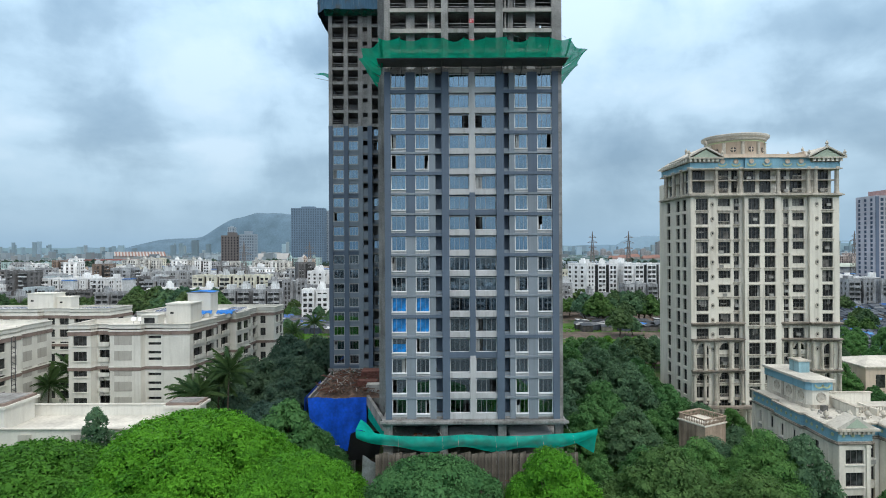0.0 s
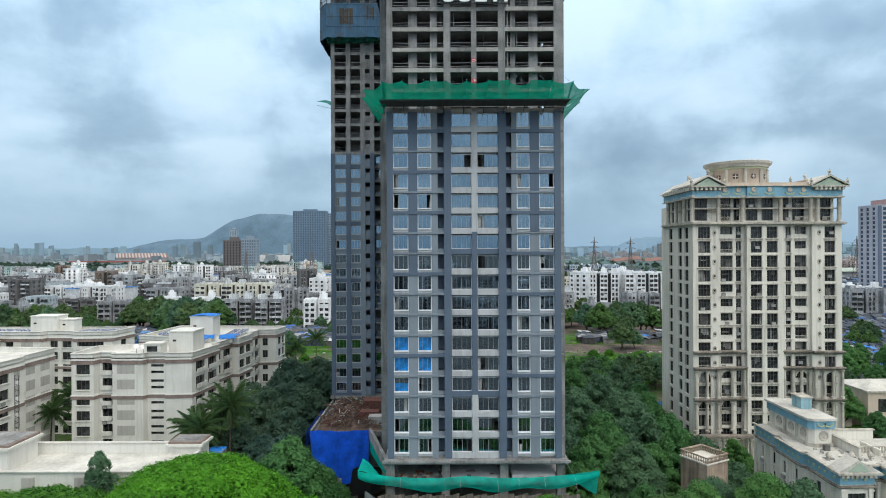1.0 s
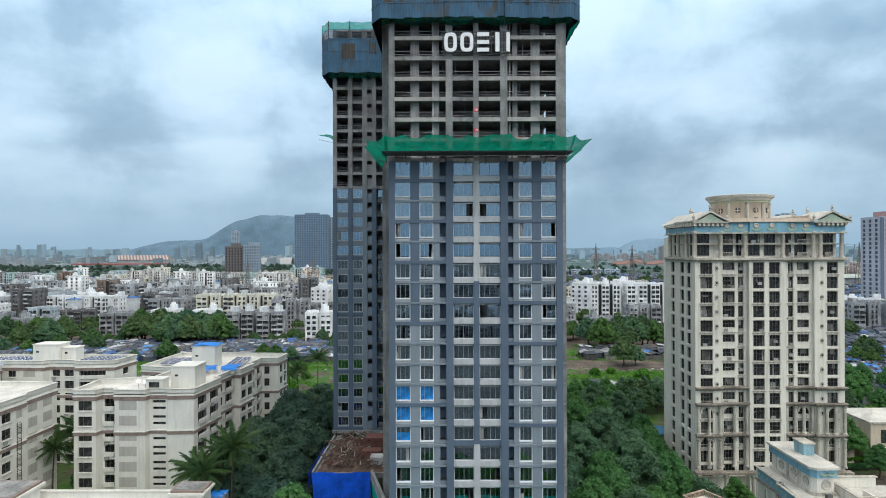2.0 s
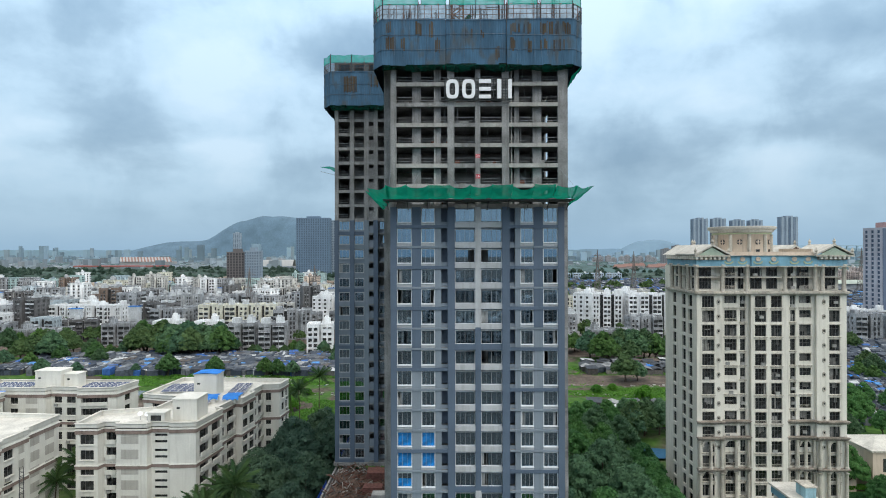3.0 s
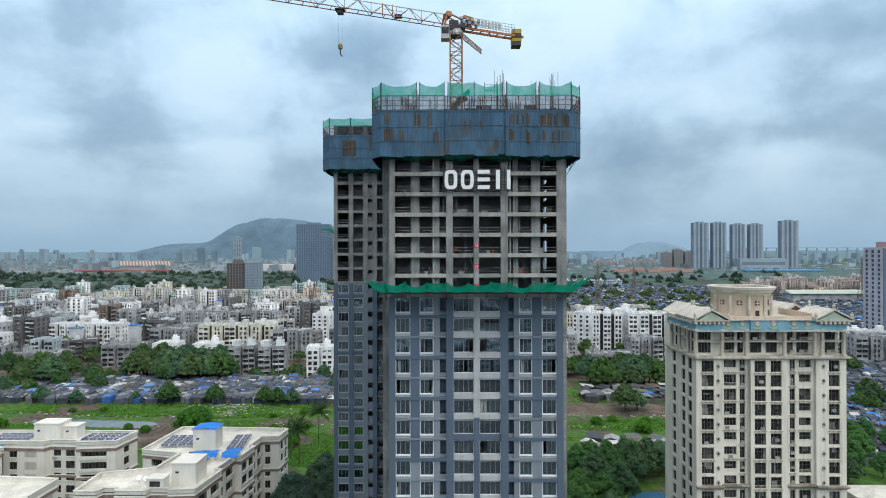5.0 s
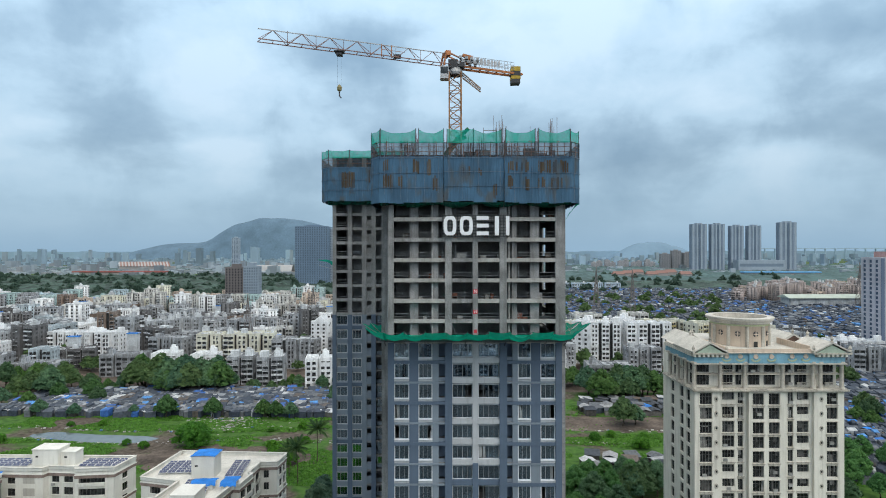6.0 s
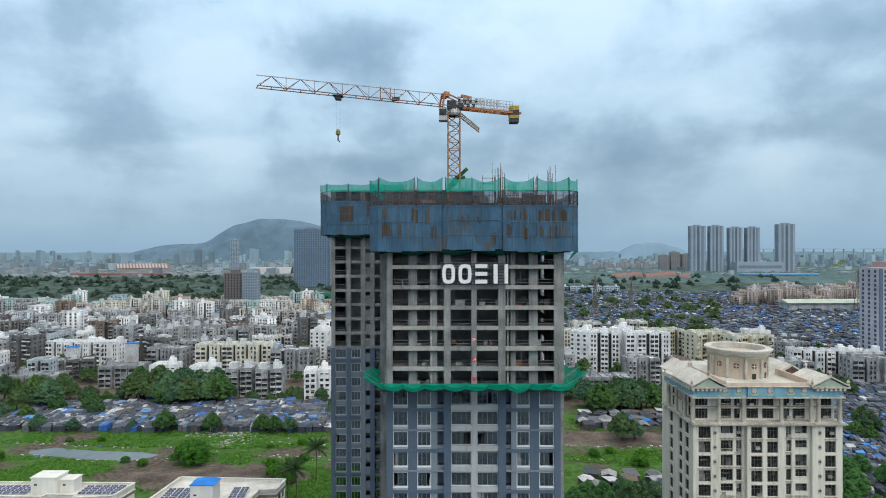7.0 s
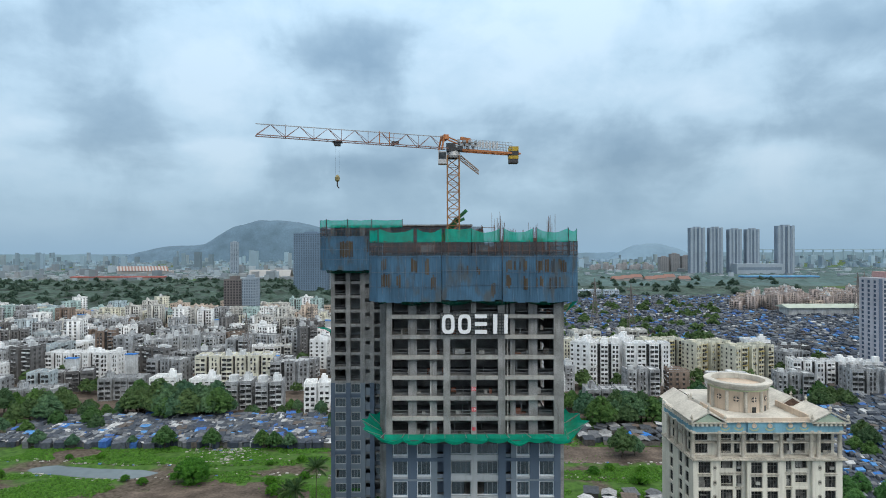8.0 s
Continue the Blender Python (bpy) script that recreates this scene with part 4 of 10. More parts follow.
def build_catch_nets():
    """Sagging catch nets on outriggers: one at mid height, one over the podium."""
    def fan(z, x0, x1, name, seed, label, drop):
        F = thing("catch_net", label, "safety net")
        seg = 9
        for k in range(seg):
            a, b = x0 + (x1 - x0) * k / seg, x0 + (x1 - x0) * (k + 1) / seg
            ph = seed + k * 1.3

            def f(u, v):
                x = a + (b - a) * u
                sag = (0.55 + 0.5 * math.sin(2.3 * k + seed)) * 4 * u * (1 - u)
                if v < 0.5:
                    q = v * 2
                    return (x, 84.6 - 1.6 * q, z + 0.5 - (0.35 + 0.1 * math.sin(ph)) * q - (0.15 + 0.2 * math.sin(u * math.pi)) * math.sin(q * math.pi))
                q = v * 2 - 1
                return (x, 83.0 - 3.8 * q + 0.15 * math.sin(6 * u + ph), z - 0.05 + (1.6 - sag * 0.55 + 0.12 * math.sin(ph * 2.1)) * q - drop * math.sin(q * math.pi) * (0.2 + 0.25 * math.sin(u * math.pi)) + 0.15 * (1 - q))
            part("net_panel", Shape().patch(f, 8, 10), GREEN_NET, F, smooth=True)
            out = Shape().beam((a, 86.3, z + 0.3), (a, 79.2, z + 1.75), 0.07)
            part("outrigger", out, STEEL, F)
        # wings swung round the corners on poles, scalloped between them, and ropes back to the columns
        def wing(outer, inner, name="net_wing"):
            outer, inner = [Vector(q) for q in outer], [Vector(q) for q in inner]
            for i in range(len(outer) - 1):
                def f(u, v):
                    o = outer[i] * (1 - u) + outer[i + 1] * u
                    n = inner[i] * (1 - u) + inner[i + 1] * u
                    e = math.sin(math.pi * u)
                    o = o + (n - o) * 0.16 * e
                    return o * (1 - v) + n * v + Vector((0, 0, -0.45 * math.sin(math.pi * v) * (0.5 + 0.5 * e) + 0.06 * math.sin(9 * u + 5 * v)))
                part(name, Shape().patch(f, 10, 8), GREEN_NET, F, smooth=True)
            poles = Shape()
            for o, n in zip(outer[1:], inner[1:]):
                poles.beam(n, o, 0.07)
            tagged(part("pole", poles, STEEL, F), kind="stuff")
        wing([(x1 - 0.3, 79.4, z + 1.5), (x1 + 3.7, 85.6, z + 2.1), (x1 + 3.6, 91.5, z + 1.6), (x1 + 2.6, 97.9, z + 0.6)], [(x1 - 0.2, 83.2, z - 0.1), (x1 + 0.25, 86.6, z - 0.3), (x1 + 0.25, 91.5, z - 0.5), (x1 + 0.25, 97.0, z - 0.7)])
        wing([(x0 + 0.5, 79.2, z + 1.5), (x0 - 3.0, 83.4, z + 1.6), (x0 - 4.0, 88.2, z + 1.7), (x0 - 3.3, 93, z + 1.2), (x0 - 1.9, 97.7, z + 0.3)], [(x0 + 0.3, 83.2, z - 0.1), (x0 - 0.2, 86.6, z - 0.4), (x0 - 0.9, 89.6, z - 0.6), (x0 - 1.5, 93.2, z - 0.7), (x0 - 1.5, 97.0, z - 0.8)])
        rr = random.Random(44)
        for k in range(9):
            x = x0 + 0.6 + (x1 - x0 - 1.2) * k / 8
            part("rope", Shape().beam((x, 79.4, z + 1.5), (x + rr.uniform(-1.4, 0.8), 86.2, z + rr.uniform(3.6, 6.0)), 0.02), MIDGREY, F)
        return F
    fan(66.9, -8.6, 17.5, "mid", 0.4, "green sagging safety net on outriggers round the storeys", 1.0)
    # podium net: a long sheet slung outside the slab, high at both ends
    F = thing("catch_net", "teal safety net slung along the podium edge", "safety net")
    def slung(u, v):
        e = abs(2 * u - 1)
        x = -12.2 + 33.4 * u
        z = 14.2 + 0.9 * e ** 7 + 0.12 * math.sin(17 * u)
        h = (2.6 - 0.9 * e ** 4) * (1 + 0.1 * math.sin(23 * u + 1))
        return (x, 81.2 - 0.9 * math.sin(math.pi * v) + 2.0 * v + 0.12 * math.sin(31 * u + 6 * v), z - h * v)
    for k in range(6):
        part("net_panel", Shape().patch(lambda u, v: slung((k + u) / 6, v), 14, 8), TEAL_NET, F, smooth=True)
    part("net_wing", Shape().patch(lambda u, v: (21.2 - 0.5 * v - 3.4 * u * v, 81.2 + 4.5 * u * v, 15.1 - 3.4 * v * (1 - 0.3 * u)), 8, 8), TEAL_NET, F, smooth=True)
    part("net_wing", Shape().patch(lambda u, v: (-12.2 + 3.4 * u, 81.2 + 5.0 * v, 15.1 - 1.0 * u - 2.2 * v * u + 0.2 * math.sin(6 * u)), 8, 8), TEAL_NET, F, smooth=True)
    # edge board under the mid net
    E = thing("catch_platform", "dark plank platform under the safety net", "platform")
    part("plank_deck", Shape().box(-9.2, 17.8, 82.6, T1Y - 0.2, 66.72, 66.85), DARK_STEEL, E)
    for k in range(10):
        x = -8.8 + 2.9 * k
        part("bracket", Shape().beam((x, 86.2, 65.6), (x, 83.6, 66.7), 0.1), DARK_STEEL, E)
    # a scrap of net on the rear tower
    G = thing("catch_net", "torn green net flying off the rear tower", "safety net")
    part("net_panel", Shape().patch(lambda u, v: (-23.9 - 3.6 * u, 124.5 + u, 76.2 + 1.6 * u + 0.9 * v * (1 - u) + 0.2 * math.sin(5 * u)), 8, 4), GREEN_NET, G, smooth=True)
    part("outrigger", Shape().beam((-23.9, 124, 75.6), (-27.0, 124.5, 76.4), 0.08), STEEL, G)


build_catch_nets()


def build_sign():
    """Company letters on a lattice, kept as five plain white shapes."""
    S = thing("rooftop_sign", "white block shapes on a dark lattice on bare storeys", "sign")
    y = 85.5
    net = Shape()
    for k in range(23):
        net.box(-0.5 + 0.445 * k - 0.045, -0.5 + 0.445 * k + 0.045, y + 0.12, y + 0.17, 81.55, 84.75)
    for k in range(8):
        net.box(-0.5, 9.35, y + 0.175, y + 0.21, 81.6 + 0.44 * k - 0.04, 81.6 + 0.44 * k + 0.04)
    part("lattice", net, SIGN_BACK, S)
    def rounded_ring(x0, x1, z0, z1, t, n=28):
        """Upright flat ring with well rounded corners."""
        q = Shape()
        cx, cz, vs = (x0 + x1) / 2, (z0 + z1) / 2, []
        for y_, d in ((y - 0.1, 0), (y - 0.1, t), (y + 0.08, 0), (y + 0.08, t)):
            for k in range(n):
                c, e = math.cos(2 * math.pi * k / n), math.sin(2 * math.pi * k / n)
                vs.append((cx + ((x1 - x0) / 2 - d) * math.copysign(abs(c) ** 0.6, c), y_, cz + ((z1 - z0) / 2 - d) * math.copysign(abs(e) ** 0.6, e)))
        fs = []
        for k in range(n):
            m = (k + 1) % n
            fs += [(k, m, n + m, n + k), (2 * n + m, 2 * n + k, 3 * n + k, 3 * n + m), (k, 2 * n + k, 2 * n + m, m), (n + m, 3 * n + m, 3 * n + k, n + k)]
        return q.add(vs, fs)
    for x, w in ((-0.3, 1.85), (2.05, 1.9)):
        part("plain_shape", rounded_ring(x, x + w, 81.75, 84.55, 0.5), SIGN_WHITE, S)
    for z0, z1 in ((81.75, 82.3), (82.88, 83.43), (84.0, 84.55)):
        part("plain_shape", Shape().box(4.5, 6.25, y - 0.1, y + 0.08, z0, z1), SIGN_WHITE, S)
    for x, w in ((7.15, 0.6), (8.75, 0.52)):
        part("plain_shape", Shape().box(x, x + w, y - 0.1, y + 0.08, 81.75, 84.55), SIGN_WHITE, S)
    rails = Shape()
    for z in (81.6, 83.1, 84.7):
        rails.beam((-0.5, y + 0.3, z), (9.35, y + 0.3, z), 0.1)
    for x in (0, 4.4, 8.9):
        rails.beam((x, y + 0.3, 82), (x, T1Y, 82), 0.1).beam((x, y + 0.3, 84.4), (x, T1Y, 84.4), 0.1)
    part("bracket", rails, STEEL, S)


build_sign()


# ---- tower crane ----
def build_crane():
    mast, tip, tail = Vector((1.64, 101.4, 0)), Vector((-28.3, 88.4, 0)), Vector((14.0, 106.7, 0))
    C = thing("tower_crane", "orange flat-top tower crane standing behind the tower head", "crane")
    zj = 111.3
    m = Shape()
    hw = 1.02
    cs = [mast + Vector((i * hw, j * hw, 0)) for i, j in ((-1, -1), (1, -1), (1, 1), (-1, 1))]
    for c in cs:
        m.beam(c + Vector((0, 0, 88)), c + Vector((0, 0, zj - 1.2)), 0.24)
    z = 88.0
    k = 0
    while z < zj - 2:
        for i in range(4):
            a, b = cs[i], cs[(i + 1) % 4]
            if k % 2:
                a, b = b, a
            m.beam(a + Vector((0, 0, z)), b + Vector((0, 0, z + 1.45)), 0.13)
            m.beam(cs[i] + Vector((0, 0, z)), cs[(i + 1) % 4] + Vector((0, 0, z)), 0.08)
        z += 1.45
        k += 1
    part("mast", m, mat("weathered_crane_mast", (0.36, 0.18, 0.075), 0.65, 0.3, 0.8, 6.0), C)
    # jib: triangular truss with one top chord
    e = (tip - mast).normalized()
    side = Vector((-e.y, e.x, 0))
    ln = (tip - mast).length
    jib_top, jib_bot, lace = Shape(), Shape(), Shape()
    up = Vector((0, 0, 1))
    n = 14
    h0, h1 = 2.0, 1.75
    jib_top.beam(mast + e * 2 + up * (zj + h0), tip + up * (zj + h1), 0.12)
    for s in (-0.75, 0.75):
        jib_bot.beam(mast + e * 1.2 + side * s + up * zj, tip + side * s + up * zj, 0.13)
    for i in range(n):
        a, b = 2 + (ln - 2) * i / n, 2 + (ln - 2) * (i + 1) / n
        for s in (-0.75, 0.75):
            lo, hi = (a, b) if i % 2 == 0 else (b, a)
            lace.beam(mast + e * lo + side * s + up * zj, mast + e * hi + up * (zj + h0 + (h1 - h0) * i / n), 0.075)
        lace.beam(mast + e * a - side * 0.75 + up * zj, mast + e * a + side * 0.75 + up * zj, 0.08)
        if i % 2 == 0:
            lace.beam(mast + e * a + up * zj, mast + e * a + up * (zj + h0), 0.07)
    jib = part("jib", jib_bot, CRANE_RED, C)
    part("top_chord", jib_top, STEEL, jib)
    tagged(part("lacing", lace, CRANE_RED, jib), kind="stuff")
    lad = Shape()
    for s0 in (11.5, 13.2):
        lad.beam(mast + e * s0 + up * zj, mast + e * s0 + up * (zj + 2.1), 0.14)
    lad.beam(mast + e * 9.2 + up * (zj + 1.2), mast + e * 13.2 + up * (zj + 1.2), 0.06)
    part("jib_stay", lad, CRANE_ORANGE, jib)
    part("winch", Shape().box(*(lambda c: (c.x - 0.6, c.x + 0.6, c.y - 0.4, c.y + 0.4))(mast + e * 10.5), zj + 0.1, zj + 0.6), DARK_STEEL, jib)
    # trolley, ropes and hook
    tr = mast + e * 20.2
    part("trolley", Shape().box(tr.x - 0.45, tr.x + 0.45, tr.y - 0.6, tr.y + 0.6, zj - 0.75, zj - 0.25).box(tr.x - 0.75, tr.x + 0.75, tr.y - 0.8, tr.y + 0.8, zj - 0.25, zj - 0.1), DARK_STEEL, C)
    rope = Shape()
    for s in (-0.3, 0.3):
        rope.beam(tr + Vector((s, 0, zj - 0.8)), tr + Vector((s, 0, zj - 5.5)), 0.014)
    part("hoist_rope", rope, DARK_STEEL, C)
    hk = part("hook_block", Shape().lathe([(0.1, 0), (0.36, 0.25), (0.4, 0.7), (0.24, 1.0), (0.06, 1.15)], 12, (tr.x, tr.y, zj - 6.5)), mat("dull_yellow_hook_block", (0.32, 0.27, 0.12), 0.6, 0.2), C)
    part("hook", Shape().beam(tr + Vector((0, 0, zj - 6.5)), tr + Vector((0, 0, zj - 7.2)), 0.18).beam(tr + Vector((0, 0, zj - 7.2)), tr + Vector((0.3, 0, zj - 7.5)), 0.16), DARK_STEEL, hk)
    # slewing head, cab and counterjib
    e2 = (tail - mast).normalized()
    s2 = Vector((-e2.y, e2.x, 0))
    part("slewing_ring", Shape().lathe([(1.3, 0), (1.35, 0.4), (1.2, 0.9), (1.0, 1.3)], 16, (mast.x, mast.y, zj - 1.6)), STEEL, C)
    hd = Shape()
    for s in (-0.7, 0.7):
        hd.beam(mast + e * 2.4 + s2 * s + up * (zj - 0.2), mast + e * 1.9 + s2 * s + up * (zj + 2.3), 0.26)
        hd.beam(mast + e * 1.9 + s2 * s + up * (zj + 2.1), mast + e2 * 2.2 + s2 * s + up * (zj + 0.8), 0.2)
    hd.beam(mast + e * 1.6 - s2 * 0.9 + up * (zj + 1.9), mast + e * 1.6 + s2 * 0.9 + up * (zj + 1.8), 0.8)
    hd.beam(mast + e2 * 1.2 - s2 * 0.5 + up * (zj + 1.9), mast + e2 * 3.0 - s2 * 0.5 + up * (zj + 1.7), 0.5)
    part("head", hd, CRANE_ORANGE, C)
    part("slew_motor", Shape().box(mast.x - 1.2, mast.x + 0.4, mast.y - 1.1, mast.y + 1.1, zj - 0.5, zj + 0.9).box(mast.x - 0.3, mast.x + 1.6, mast.y - 0.9, mast.y + 0.9, zj - 0.3, zj + 0.5), DARK_STEEL, C)
    mc = Shape()
    for k in range(14):
        a = 0.2 + 0.27 * k
        q = mast + e2 * a - s2 * (1.2 if k % 2 else 0.9)
        mc.box(q.x - 0.28, q.x + 0.2 + 0.05 * (k % 3), q.y - 0.25, q.y + 0.25, zj + 0.15 + 0.3 * ((k * 7) % 4), zj + 0.6 + 0.3 * ((k * 7) % 4))
    part("machinery", mc, STEEL, C)
    part("hoist_drum", Shape().beam(mast + e2 * 2.6 - s2 * 0.8 + up * (zj + 1.3), mast + e2 * 2.6 + s2 * 0.8 + up * (zj + 1.3), 1.0), CRANE_ORANGE, C)
    cab = mast + e * 0.6 - side * 0.0 + Vector((-1.3, -1.9, 0))
    cb = part("cab", Shape().box(cab.x - 0.7, cab.x + 0.7, cab.y - 0.9, cab.y + 0.9, zj - 2.9, zj - 0.8), LIGHTGREY, C, "grey operator cab")
    part("cab_window", Shape().box(cab.x - 0.6, cab.x + 0.6, cab.y - 0.93, cab.y - 0.905, zj - 2.1, zj - 1.0), DARK_GLASS, cb)
    ln2 = (tail - mast).length
    cj = Shape()
    for s in (-0.8, 0.8):
        cj.beam(mast + e2 * 1 + s2 * s + up * (zj - 0.1), mast + e2 * (ln2 - 0.6) + s2 * s + up * (zj - 0.1), 0.2, 0, 0.36)
    for i in range(8):
        a = 1.5 + i * (ln2 - 2) / 7
        cj.beam(mast + e2 * a - s2 * 0.8 + up * (zj - 0.1), mast + e2 * a + s2 * 0.8 + up * (zj - 0.1), 0.15)
    cj = part("counterjib", cj, CRANE_ORANGE, C)
    cage = Shape()
    for s in (-1.0, 1.0):
        for i in range(14):
            a = 2.6 + i * (ln2 - 5) / 13
            cage.beam(mast + e2 * a + s2 * s + up * (zj + 0.2), mast + e2 * a + s2 * s + up * (zj + 1.7), 0.06)
        for zz in (0.7, 1.2, 1.7):
            cage.beam(mast + e2 * 2.6 + s2 * s + up * (zj + zz), mast + e2 * (ln2 - 2.4) + s2 * s + up * (zj + zz), 0.06)
    part("guard_rail", cage, STEEL, cj)
    bd = Shape()
    a, b = mast + e2 * 3.6 - s2 * 1.05, mast + e2 * 8.4 - s2 * 1.05
    for i in range(7):
        u = a + (b - a) * (i / 7)
        v = a + (b - a) * ((i + 0.72) / 7)
        bd.beam(u * 0.5 + v * 0.5 + up * (zj + 0.45), u * 0.5 + v * 0.5 + up * (zj + 1.55), (v - u).length * 0.95, 0, 0.04)
    part("sign_panel", bd, LIGHTGREY, cj, "row of plain white plates")
    t2 = tail - e2 * 1.6
    for zz0, zz1, mm in ((zj - 1.1, zj - 0.55, CRANE_YELLOW), (zj - 0.5, zj + 0.25, DARK_STEEL), (zj + 0.3, zj + 1.1, CRANE_YELLOW)):
        part("ballast", Shape().beam(t2 + up * zz0, t2 + up * zz1, 1.7, 0, 2.2), mm, cj)
    part("ballast_plate", Shape().beam(t2 + up * (zj - 1.8), t2 + up * (zj - 1.1), 1.6, 0, 2.1), DARK_STEEL, cj)
    # slack stair tube under the counterjib
    st = Shape()
    a0, b0 = mast + e2 * 1.4 + up * (zj - 1.4), mast + e2 * 4.4 - s2 * 1.0 + up * (zj - 3.9)
    for dz in (-0.42, 0.42):
        st.beam(a0 + up * dz, b0 + up * dz * 0.75, 0.2)
    st.beam(a0, b0, 0.12)
    for k in range(9):
        q = a0 + (b0 - a0) * (k / 9)
        st.beam(q - up * 0.32, q + (b0 - a0) / 9 + up * 0.32, 0.12)
    part("access_strut", st, mat("grey_orange_strut", (0.30, 0.22, 0.17), 0.6, 0.3, 1.0, 8.0), C)
    part("green_wrap", Shape().beam(Vector((-0.8, 103.4, 95.2)), Vector((2.4, 103.2, 99.4)), 0.9).beam(Vector((2.4, 103.2, 99.4)), Vector((4.0, 103.0, 100.9)), 0.55).beam(Vector((1.6, 103.0, 98.6)), Vector((3.6, 102.8, 99.4)), 0.5), mat("dark_green_wrap", (0.02, 0.16, 0.06), 0.8, 0.25, 1.0, 5.0), C)
    return C


build_crane()


# ---- podium yard beside the towers ----
def build_yard():
    P = thing("podium", "raw concrete podium deck between the towers, part covered in earth", "podium")
    part("deck", Shape().box(-23.5, -9.2, 102.4, 123.0, 13.2, 13.7), CONCRETE, P)
    for x in (-22.8, -16.0, -10.2):
        for y in (103.2, 112, 121):
            part("column", Shape().box(x - 0.4, x + 0.4, y - 0.4, y + 0.4, 0, 13.2), CONCRETE, P)
    part("edge_beam", Shape().box(-23.7, -23.35, 102.3, 123.0, 13.2, 14.3).box(-23.35, -9.2, 102.3, 102.55, 13.2, 14.1), CONCRETE, P)
    part("ramp_parapet", Shape().beam((-13.2, 102.4, 13.8), (-8.8, 86.5, 14.1), 0.5, 0, 1.6), CONCRETE, P)
    part("back_wall", Shape().box(-23.5, -9.2, 122.7, 123.0, 0, 13.2), CONCRETE_DARK, P)
    r = random.Random(2)
    E = thing("rubble", "heap of red earth and scrap on the podium deck", "rubble", kind="stuff")
    def hf(u, v):
        x, y = -23.0 + 13.4 * u, 103.2 + 18 * v
        e = min(1, 6 * u, 6 * (1 - u), 6 * v, 6 * (1 - v))
        return (x, y, 13.72 + e * (0.9 + 0.9 * noise.noise((x / 2.5, y / 2.5, 1)) + 0.35 * noise.noise((x, y, 5))))
    part("earth", Shape().patch(hf, 40, 50), RUBBLE, E)
    sc = Shape()
    for _ in range(420):
        x, y = r.uniform(-22.5, -10.2), r.uniform(103.5, 121)
        a = r.uniform(0.9, 2.2) if x < -16 else r.uniform(0, 3.1)
        l = r.uniform(1.2, 4.2) if x < -16 else r.uniform(0.5, 2.8)
        z = 14.6 + r.uniform(0, 0.5)
        sc.beam((x, y, z), (x + l * math.cos(a), y + l * math.sin(a) * 0.6, z + r.uniform(-0.1, 0.3)), r.uniform(0.05, 0.22))
    part("scrap", sc, [hued("scrap_steel_and_timber", [(0, (0.13, 0.06, 0.045)), (0.45, (0.17, 0.11, 0.085)), (0.7, (0.09, 0.08, 0.075)), (0.88, (0.34, 0.32, 0.3))], 0.9)], E)
    for i, (x, y, w, d, h) in enumerate(((-14.2, 110, 3.6, 2.2, 1.3), (-12.2, 106.5, 3.4, 2.2, 1.4), (-14, 116, 4.2, 3.0, 2.0), (-11.5, 119, 3.0, 2.0, 1.5))):
        S = thing("material_stack", "stack of red bricks and boards on the podium", "building materials", "stacks on the podium")
        m = mat("stacked_red_brick", (0.17, 0.07, 0.056), 0.9, 0.25, 2.0, 9.0) if i % 2 == 0 else CONCRETE_DARK
        for k in range(4):
            part("layer", Shape().box(x - w / 2 + r.uniform(-0.1, 0.1), x + w / 2 + r.uniform(-0.1, 0.1), y - d / 2, y + d / 2, 14.3 + h * k / 4, 14.3 + h * (k + 0.9) / 4), m, S)
    # blue tarpaulin hung on the podium side
    T = thing("tarpaulin", "bright blue tarpaulin hanging in folds over the podium edge", "tarpaulin")
    def tf(u, v):
        x = -23.6 + 10.2 * u
        return (x + 0.8 * v * (1 - u), 101.9 - 0.22 * math.sin(9 * u + 2 * v) * v - 0.1 * math.sin(31 * u + 5 * v) - 0.06 * noise.noise((u * 14, v * 9, 0)), 14.3 - (9.0 + 0.5 * u + 0.25 * math.sin(17 * u)) * v + 0.1 * math.sin(9 * u))
    part("sheet", Shape().patch(tf, 60, 20), TARP, T, smooth=True)
    part("side_sheet", Shape().patch(lambda u, v: (-24.2 - 0.3 * math.sin(5 * u) * v, 101.9 + 14 * u, 14.3 - 2.6 * v - 0.4 * math.sin(9 * u) * v), 30, 6), TARP, T, smooth=True)
    K = thing("tarpaulin", "black plastic sheet hung below a blue tarpaulin", "tarpaulin")
    part("sheet", Shape().patch(lambda u, v: (-15.0 + 5.2 * u - 0.8 * v, 94.5 + 0.3 * math.sin(8 * u), 10.4 - (4.6 - 0.9 * u) * v + 0.5 * math.sin(3 * u) * (1 - v)), 16, 8), mat("black_plastic", (0.012, 0.012, 0.015), 0.45, 0.2, 0.8, 4.0), K, smooth=True)
    N2 = thing("site_partition", "pale sheet partition and concrete pier under the podium", "partition")
    part("pier", Shape().box(-20.4, -18.0, 101.0, 101.6, 0, 6.2), CONCRETE, N2)
    part("sheet", Shape().patch(lambda u, v: (-13.2 + 2.2 * u + 0.3 * v, 93.2 + 0.15 * math.sin(7 * u), 2.0 + 5.4 * v * (1 - 0.25 * u)), 8, 6), mat("pale_plastic_sheet", (0.42, 0.47, 0.50), 0.6, 0.2, 0.8, 4.0), N2, smooth=True)
    part("ramp_net", Shape().patch(lambda u, v: (-13.1 + 4.2 * u, 101.6 - 14.5 * u, 13.4 - 2.6 * v * (1 - 0.55 * u) - 0.25 * math.sin(math.pi * u) * v), 12, 6), TEAL_NET, N2, smooth=True)
